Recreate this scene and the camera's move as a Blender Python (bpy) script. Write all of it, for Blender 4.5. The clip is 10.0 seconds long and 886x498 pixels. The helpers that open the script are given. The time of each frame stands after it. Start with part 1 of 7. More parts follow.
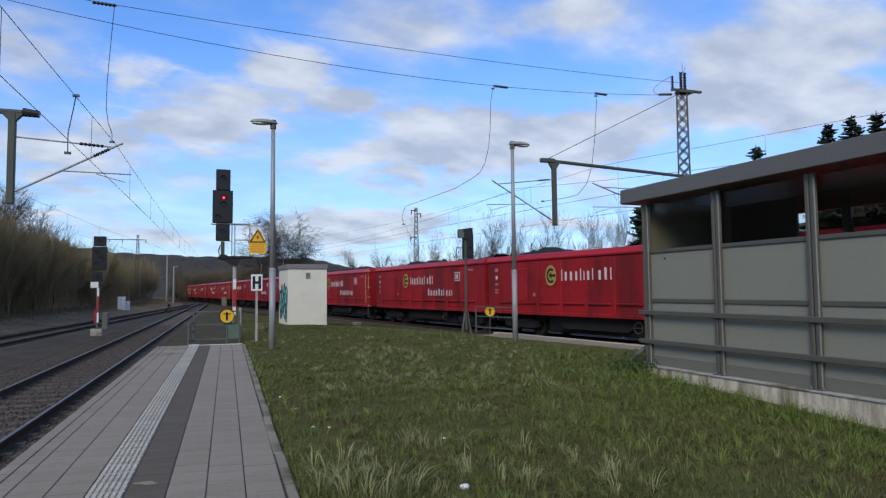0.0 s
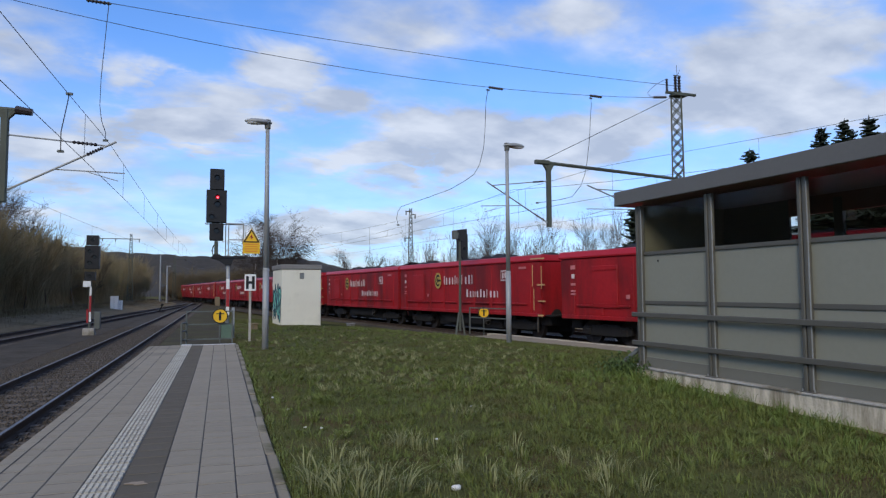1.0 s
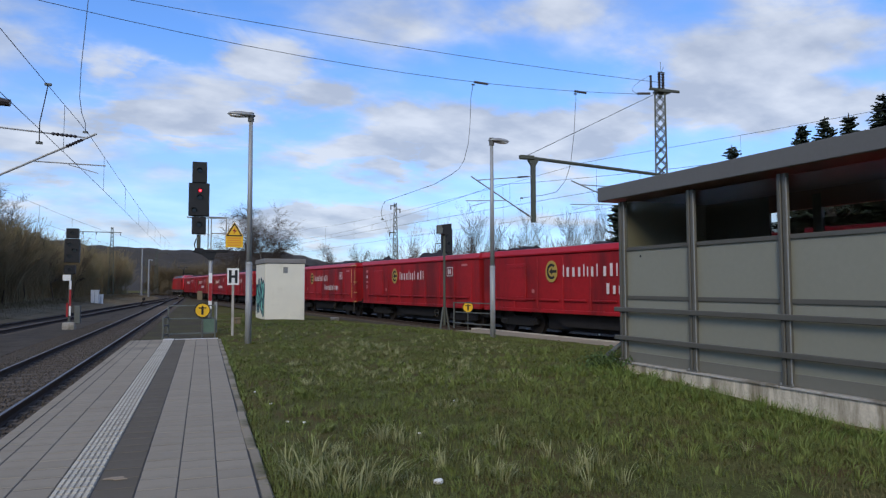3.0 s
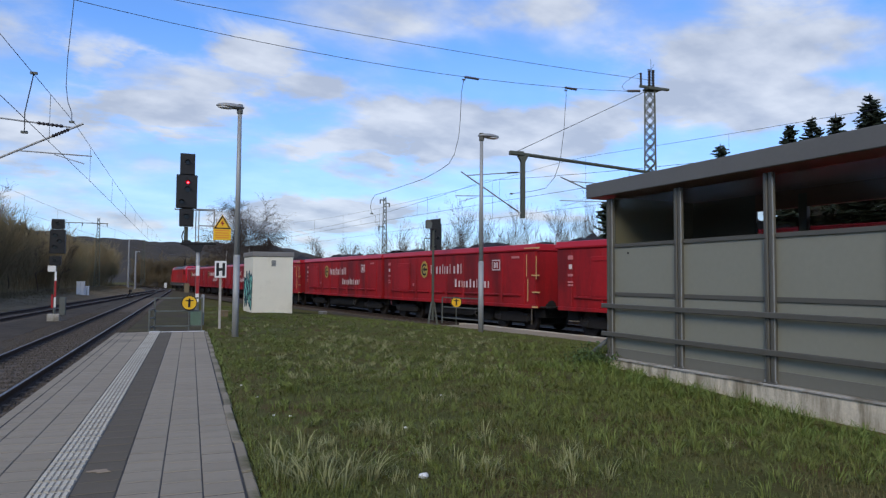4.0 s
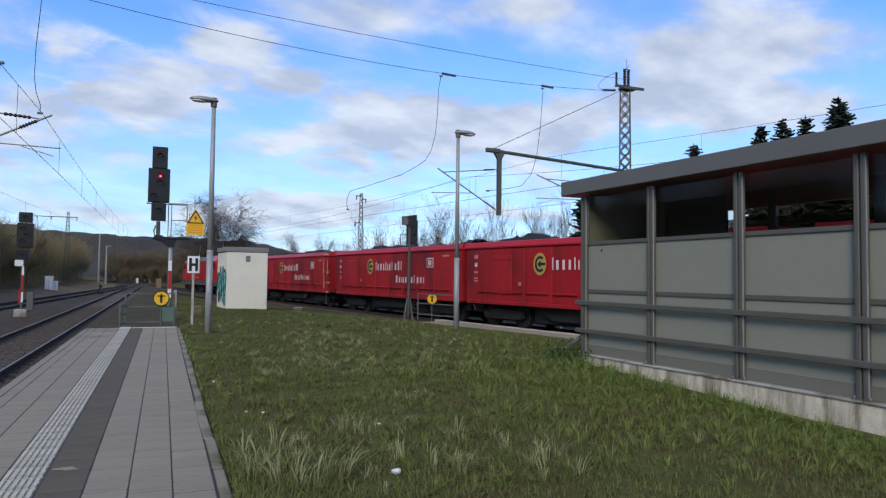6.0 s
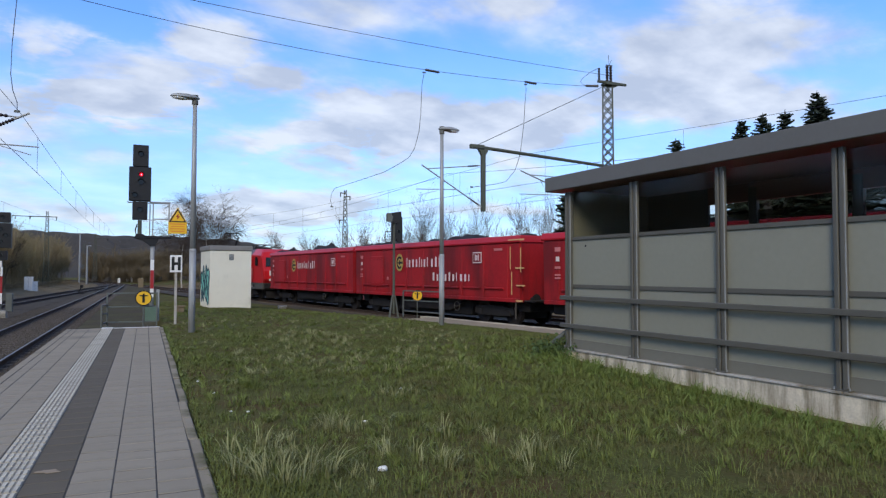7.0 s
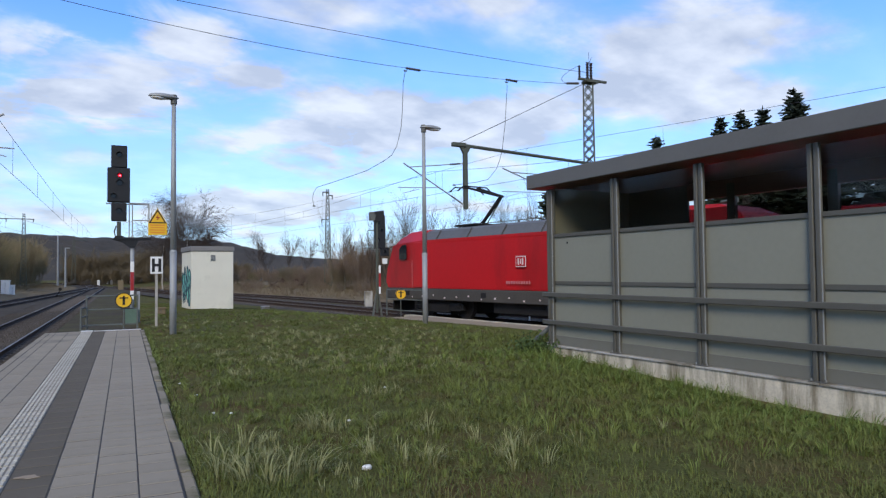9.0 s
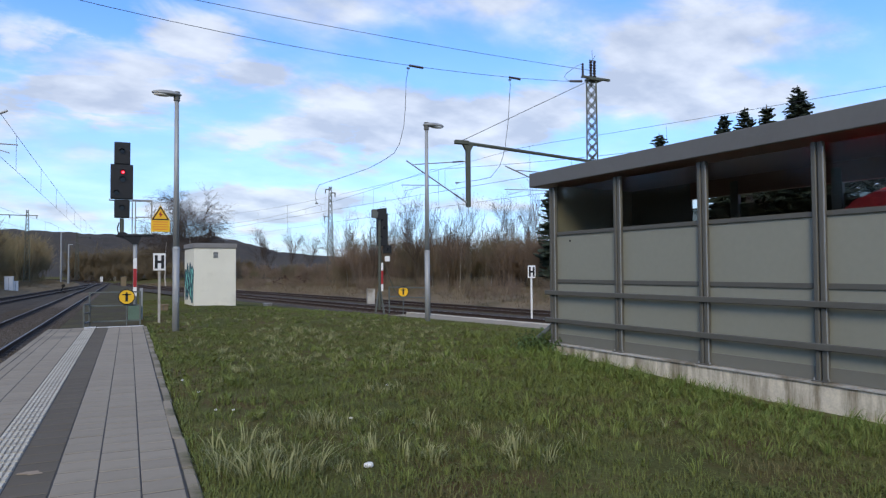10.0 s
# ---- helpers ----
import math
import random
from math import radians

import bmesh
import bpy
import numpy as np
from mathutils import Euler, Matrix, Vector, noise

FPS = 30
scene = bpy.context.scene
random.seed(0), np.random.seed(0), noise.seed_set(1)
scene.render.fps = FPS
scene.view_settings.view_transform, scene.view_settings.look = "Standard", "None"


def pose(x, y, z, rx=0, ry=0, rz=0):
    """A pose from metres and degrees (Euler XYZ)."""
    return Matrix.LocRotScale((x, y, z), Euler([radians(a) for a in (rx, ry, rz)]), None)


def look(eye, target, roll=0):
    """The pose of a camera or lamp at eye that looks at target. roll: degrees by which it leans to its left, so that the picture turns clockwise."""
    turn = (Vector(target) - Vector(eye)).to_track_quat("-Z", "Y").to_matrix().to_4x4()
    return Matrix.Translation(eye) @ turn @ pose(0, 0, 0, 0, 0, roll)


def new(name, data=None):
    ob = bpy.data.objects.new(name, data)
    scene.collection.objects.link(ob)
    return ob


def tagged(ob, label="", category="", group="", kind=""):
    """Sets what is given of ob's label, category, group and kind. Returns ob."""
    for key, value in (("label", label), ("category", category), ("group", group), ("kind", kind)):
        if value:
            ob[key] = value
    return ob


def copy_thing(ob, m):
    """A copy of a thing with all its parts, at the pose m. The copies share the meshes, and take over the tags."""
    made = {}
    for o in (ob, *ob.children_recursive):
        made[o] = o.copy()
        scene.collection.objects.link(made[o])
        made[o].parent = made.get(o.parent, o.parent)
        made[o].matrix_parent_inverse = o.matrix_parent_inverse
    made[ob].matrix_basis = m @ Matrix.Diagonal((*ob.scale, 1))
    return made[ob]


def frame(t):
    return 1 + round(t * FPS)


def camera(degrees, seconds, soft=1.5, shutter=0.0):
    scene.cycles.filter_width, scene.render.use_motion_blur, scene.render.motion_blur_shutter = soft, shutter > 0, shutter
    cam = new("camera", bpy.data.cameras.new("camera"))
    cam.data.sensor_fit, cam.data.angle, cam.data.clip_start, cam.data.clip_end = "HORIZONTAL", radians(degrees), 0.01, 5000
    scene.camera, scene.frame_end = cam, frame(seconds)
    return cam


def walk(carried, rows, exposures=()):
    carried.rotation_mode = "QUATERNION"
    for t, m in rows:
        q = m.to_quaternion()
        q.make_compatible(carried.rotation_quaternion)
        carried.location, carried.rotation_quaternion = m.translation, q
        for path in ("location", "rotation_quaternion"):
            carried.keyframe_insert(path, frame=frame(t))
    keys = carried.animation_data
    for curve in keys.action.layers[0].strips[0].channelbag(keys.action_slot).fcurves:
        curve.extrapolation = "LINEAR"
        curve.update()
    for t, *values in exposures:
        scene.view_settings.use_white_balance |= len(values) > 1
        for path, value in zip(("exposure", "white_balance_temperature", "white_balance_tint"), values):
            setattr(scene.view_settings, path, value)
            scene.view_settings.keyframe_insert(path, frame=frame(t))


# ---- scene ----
cam = camera(68.2, 10.0, soft=1.3)
PATH = [
    (0, (-0.371, 0.305, 1.585), (0.256, 2.2, 1.708), -0.6),
    (0.5, (-0.364, 0.305, 1.58), (0.269, 2.198, 1.707), -0.5),
    (1, (-0.36, 0.301, 1.584), (0.283, 2.191, 1.71), -0.3),
    (1.5, (-0.358, 0.297, 1.584), (0.294, 2.184, 1.703), 0.2),
    (2, (-0.353, 0.297, 1.582), (0.313, 2.179, 1.693), -0.1),
    (2.5, (-0.351, 0.298, 1.581), (0.324, 2.177, 1.695), -0.3),
    (4, (-0.335, 0.29, 1.583), (0.383, 2.154, 1.677), 0.4),
    (4.5, (-0.334, 0.286, 1.587), (0.395, 2.146, 1.679), 0.5),
    (5, (-0.335, 0.282, 1.587), (0.407, 2.137, 1.68), 0.6),
    (5.5, (-0.327, 0.271, 1.581), (0.435, 2.118, 1.671), 0.8),
    (7, (-0.316, 0.27, 1.582), (0.511, 2.089, 1.656), 0.1),
    (7.5, (-0.316, 0.271, 1.584), (0.529, 2.083, 1.658), -0.0),
    (8, (-0.304, 0.259, 1.582), (0.557, 2.063, 1.651), -0.4),
    (8.5, (-0.312, 0.252, 1.588), (0.559, 2.052, 1.655), -0.5),
    (9, (-0.31, 0.245, 1.585), (0.563, 2.043, 1.653), -0.6),
    (9.5, (-0.31, 0.245, 1.585), (0.559, 2.045, 1.652), -0.5),
    (10, (-0.307, 0.253, 1.586), (0.559, 2.054, 1.647), -0.4),
]
walk(cam, [(t, look(eye, target, roll)) for t, eye, target, roll in PATH],
     [(0, 0.05), (4.5, 0.08), (5.5, 0.13), (7.0, 0.23), (8.5, 0.29), (10, 0.31)])

# ---- light and sky ----
SUN_EL, SUN_AZ = 34.0, 215.0            # elevation; compass turn of the sun, clockwise from +y
world = bpy.data.worlds.new("sky")
scene.world = world
world.use_nodes = True


def build_sky():
    nt = world.node_tree
    nt.nodes.clear()
    N, L = nt.nodes.new, nt.links.new
    out, bg = N("ShaderNodeOutputWorld"), N("ShaderNodeBackground")
    sky = N("ShaderNodeTexSky")
    sky.sky_type, sky.sun_disc = "NISHITA", False
    sky.sun_elevation, sky.sun_rotation = radians(SUN_EL), radians(SUN_AZ)
    sky.air_density, sky.dust_density, sky.ozone_density = 1.0, 0.6, 2.5
    co = N("ShaderNodeTexCoord")
    sep = N("ShaderNodeSeparateXYZ")
    L(co.outputs["Generated"], sep.inputs[0])

    def math_node(op, a, b):
        m = N("ShaderNodeMath")
        m.operation = op
        for k, v in enumerate((a, b)):
            if isinstance(v, (int, float)):
                m.inputs[k].default_value = v
            else:
                L(v, m.inputs[k])
        return m.outputs[0]

    # a flat layer of cloud seen in perspective
    up = math_node("ADD", math_node("MAXIMUM", sep.outputs[2], 0.0), 0.24)
    flat = N("ShaderNodeCombineXYZ")
    L(math_node("DIVIDE", sep.outputs[0], up), flat.inputs[0])
    L(math_node("DIVIDE", sep.outputs[1], up), flat.inputs[1])
    shift = N("ShaderNodeMapping")
    shift.inputs["Location"].default_value = (3.1, 0.85, 0.0)
    shift.inputs["Rotation"].default_value = (0, 0, radians(-18))
    shift.inputs["Scale"].default_value = (0.8, 1.0, 1.0)
    L(flat.outputs[0], shift.inputs[0])

    def noise_node(scale, detail, rough, distort=0.0):
        n = N("ShaderNodeTexNoise")
        n.inputs["Scale"].default_value, n.inputs["Detail"].default_value = scale, detail
        n.inputs["Roughness"].default_value, n.inputs["Distortion"].default_value = rough, distort
        L(shift.outputs[0], n.inputs["Vector"])
        return n.outputs["Fac"]

    big = noise_node(2.1, 8.0, 0.5, 0.25)
    small = noise_node(5.0, 6.0, 0.52)
    amount = math_node("ADD", math_node("MULTIPLY", big, 0.8), math_node("MULTIPLY", small, 0.2))
    # heaps of cloud: compass turn, height, half width, half height in degrees, thickness
    heaps = (
        (-2.6, 13.3, 5.9, 1.6, 1.00),
        (-7.1, 17.0, 2.5, 1.7, 0.80),
        (4.7, 18.6, 4.0, 1.9, 0.85),
        (8.8, 15.6, 4.1, 1.7, 0.80),
        (-0.2, 16.0, 7.2, 1.5, 0.55),
        (7.3, 10.9, 4.1, 1.2, 0.60),
        (14.9, 9.3, 4.5, 1.5, 0.70),
        (21.7, 13.7, 8.2, 2.4, 1.00),
        (12.2, 11.8, 5.9, 1.3, 0.70),
        (32.5, 13.5, 6.6, 2.4, 0.85),
        (47.0, 18.0, 10.1, 3.0, 0.95),
        (38.9, 14.4, 6.6, 2.1, 0.70),
        (-13.6, 17.2, 4.7, 2.5, 0.70),
        (14.3, 22.6, 10.5, 2.4, 0.55),
        (29.8, 22.6, 6.8, 1.6, 0.60),
        (46.0, 13.8, 9.0, 2.1, 0.70),
        (10.2, 5.5, 7.3, 1.4, 0.70),
        (-14.1, 7.9, 3.0, 1.2, 0.45),
    )
    turn = math_node("MULTIPLY", math_node("ARCTAN2", sep.outputs[0], sep.outputs[1]), 57.2958)
    rise = math_node("MULTIPLY", math_node("ARCSINE", sep.outputs[2], 0.0), 57.2958)
    fluff = noise_node(6.5, 5.0, 0.6)
    fluff2 = noise_node(3.3, 5.0, 0.6, 0.6)
    place = N("ShaderNodeCombineXYZ")
    L(math_node("ADD", turn, math_node("MULTIPLY", math_node("SUBTRACT", fluff, 0.5), 13.0)), place.inputs[0])
    L(math_node("ADD", rise, math_node("MULTIPLY", math_node("SUBTRACT", fluff2, 0.5), 6.5)), place.inputs[1])
    heap = None
    for a0, e0, w, h, thick in heaps:
        d, k, l, fall = N("ShaderNodeVectorMath"), N("ShaderNodeVectorMath"), N("ShaderNodeVectorMath"), N("ShaderNodeMapRange")
        d.operation, k.operation, l.operation = "SUBTRACT", "MULTIPLY", "LENGTH"
        L(place.outputs[0], d.inputs[0])
        d.inputs[1].default_value = (a0, e0, 0)
        L(d.outputs[0], k.inputs[0])
        k.inputs[1].default_value = (1 / w, 1 / h, 0)
        L(k.outputs[0], l.inputs[0])
        fall.interpolation_type = "SMOOTHSTEP"
        fall.inputs["From Min"].default_value, fall.inputs["From Max"].default_value = 1.55, 0.2
        fall.inputs["To Min"].default_value, fall.inputs["To Max"].default_value = 0.0, thick
        L(l.outputs["Value"], fall.inputs[0])
        heap = fall.outputs[0] if heap is None else math_node("MAXIMUM", heap, fall.outputs[0])
    # the heaps rule the northern sky; scattered cloud elsewhere
    north = N("ShaderNodeMapRange")
    north.inputs["From Min"].default_value, north.inputs["From Max"].default_value = 62.0, 40.0
    L(math_node("ABSOLUTE", math_node("SUBTRACT", turn, 20.0), 0.0), north.inputs[0])
    shaped = math_node("SUBTRACT", math_node("MULTIPLY", heap, 0.29), 0.062)
    amount = math_node("ADD", amount, math_node("MULTIPLY", shaped, north.outputs[0]))
    ramp = N("ShaderNodeValToRGB")
    ramp.color_ramp.elements[0].position, ramp.color_ramp.elements[1].position = 0.385, 0.70
    ramp.color_ramp.interpolation = "EASE"
    L(amount, ramp.inputs[0])
    # low sky fills with haze
    low = N("ShaderNodeMapRange")
    low.inputs["From Min"].default_value, low.inputs["From Max"].default_value = 0.03, 0.34
    low.inputs["To Min"].default_value, low.inputs["To Max"].default_value = 0.50, 0.0
    L(sep.outputs[2], low.inputs[0])
    cover = math_node("MINIMUM", math_node("ADD", ramp.outputs[0], low.outputs[0]), 0.92)
    tone = N("ShaderNodeValToRGB")
    tone.color_ramp.elements[0].position, tone.color_ramp.elements[1].position = 0.40, 0.66
    tone.color_ramp.elements[0].color, tone.color_ramp.elements[1].color = (5.2, 5.9, 7.3, 1), (8.2, 8.8, 9.9, 1)
    L(small, tone.inputs[0])
    tint = N("ShaderNodeMix")
    tint.data_type, tint.blend_type = "RGBA", "MULTIPLY"
    tint.inputs["Factor"].default_value = 1.0
    L(sky.outputs[0], tint.inputs["A"])
    tint.inputs["B"].default_value = (1.24, 1.80, 2.62, 1)
    mix = N("ShaderNodeMix")
    mix.data_type = "RGBA"
    L(cover, mix.inputs["Factor"])
    L(tint.outputs["Result"], mix.inputs["A"])
    L(tone.outputs[0], mix.inputs["B"])
    L(mix.outputs["Result"], bg.inputs[0])
    bg.inputs[1].default_value = 0.085
    L(bg.outputs[0], out.inputs[0])


build_sky()
sun = new("sun", bpy.data.lights.new("sun", "SUN"))
sun.data.energy, sun.data.angle, sun.data.color = 1.75, radians(20), (1.0, 0.86, 0.62)
a, e = radians(SUN_AZ), radians(SUN_EL)
sun.matrix_world = look((0, 0, 30), (-math.sin(a) * math.cos(e) * 9, -math.cos(a) * math.cos(e) * 9, 30 - math.sin(e) * 9))


# ---- materials ----
def mat(name, base, rough=0.7, metal=0.0, var=0.25, scale=3.0, fine=40.0, bump=0.1, stain=None, stain_at=0.6, random_part=0.0, spec=0.35, streak=1.0, island=0.0):
    m = bpy.data.materials.new(name)
    m.use_nodes = True
    nt = m.node_tree
    N, L = nt.nodes.new, nt.links.new
    b = nt.nodes["Principled BSDF"]
    co = N("ShaderNodeTexCoord")
    n1, n2 = N("ShaderNodeTexNoise"), N("ShaderNodeTexNoise")
    for n, s, d in ((n1, scale, 4), (n2, fine, 3)):
        n.inputs["Scale"].default_value, n.inputs["Detail"].default_value = s, d
        L(co.outputs["Object"], n.inputs["Vector"])
    add = N("ShaderNodeMath")
    add.operation = "MULTIPLY_ADD"
    add.inputs[1].default_value = 0.55
    L(n1.outputs["Fac"], add.inputs[0])
    half = N("ShaderNodeMath")
    half.operation = "MULTIPLY"
    half.inputs[1].default_value = 0.45
    L(n2.outputs["Fac"], half.inputs[0])
    L(half.outputs[0], add.inputs[2])
    value = add.outputs[0]
    if island:
        geo, r = N("ShaderNodeNewGeometry"), N("ShaderNodeMath")
        r.operation = "MULTIPLY_ADD"
        r.inputs[1].default_value = island
        L(geo.outputs["Random Per Island"], r.inputs[0])
        L(value, r.inputs[2])
        value = r.outputs[0]
    if random_part:
        info, r = N("ShaderNodeObjectInfo"), N("ShaderNodeMath")
        r.operation = "MULTIPLY_ADD"
        r.inputs[1].default_value = random_part
        L(info.outputs["Random"], r.inputs[0])
        L(value, r.inputs[2])
        value = r.outputs[0]
    ramp = N("ShaderNodeValToRGB")
    ramp.color_ramp.elements[0].position, ramp.color_ramp.elements[1].position = 0.25, 0.75 + random_part + island
    ramp.color_ramp.elements[0].color = (*[c * (1 - var) for c in base], 1)
    ramp.color_ramp.elements[1].color = (*[min(1, c * (1 + var)) for c in base], 1)
    L(value, ramp.inputs[0])
    colour = ramp.outputs[0]
    if stain:
        n3, r3, mx = N("ShaderNodeTexNoise"), N("ShaderNodeValToRGB"), N("ShaderNodeMix")
        n3.inputs["Scale"].default_value, n3.inputs["Detail"].default_value = scale * 0.6, 8
        n3.inputs["Roughness"].default_value = 0.65
        mp = N("ShaderNodeMapping")
        mp.inputs["Scale"].default_value = (1, 1, streak)
        L(co.outputs["Object"], mp.inputs[0])
        L(mp.outputs[0], n3.inputs["Vector"])
        r3.color_ramp.elements[0].position, r3.color_ramp.elements[1].position = stain_at - 0.08, stain_at + 0.08
        L(n3.outputs["Fac"], r3.inputs[0])
        mx.data_type = "RGBA"
        L(r3.outputs[0], mx.inputs["Factor"])
        L(colour, mx.inputs["A"])
        mx.inputs["B"].default_value = (*stain, 1)
        colour = mx.outputs["Result"]
    L(colour, b.inputs["Base Color"])
    b.inputs["Roughness"].default_value, b.inputs["Metallic"].default_value = rough, metal
    b.inputs["Specular IOR Level"].default_value = spec
    if bump:
        bp = N("ShaderNodeBump")
        bp.inputs["Strength"].default_value, bp.inputs["Distance"].default_value = bump, 0.02
        L(n2.outputs["Fac"], bp.inputs["Height"])
        L(bp.outputs[0], b.inputs["Normal"])
    return m


def glow(name, colour, strength):
    m = bpy.data.materials.new(name)
    m.use_nodes = True
    b = m.node_tree.nodes["Principled BSDF"]
    b.inputs["Base Color"].default_value = (*colour, 1)
    b.inputs["Emission Color"].default_value = (*colour, 1)
    b.inputs["Emission Strength"].default_value = strength
    return m


def glass(name, tint=(0.75, 0.8, 0.8), rough=0.03):
    m = bpy.data.materials.new(name)
    m.use_nodes = True
    nt = m.node_tree
    nt.nodes.clear()
    N, L = nt.nodes.new, nt.links.new
    out, mix, tr, gl, fr = N("ShaderNodeOutputMaterial"), N("ShaderNodeMixShader"), N("ShaderNodeBsdfTransparent"), N("ShaderNodeBsdfGlossy"), N("ShaderNodeFresnel")
    tr.inputs[0].default_value = (*tint, 1)
    gl.inputs["Roughness"].default_value = rough
    fr.inputs[0].default_value = 1.22
    L(fr.outputs[0], mix.inputs[0])
    L(tr.outputs[0], mix.inputs[1])
    L(gl.outputs[0], mix.inputs[2])
    L(mix.outputs[0], out.inputs[0])
    return m


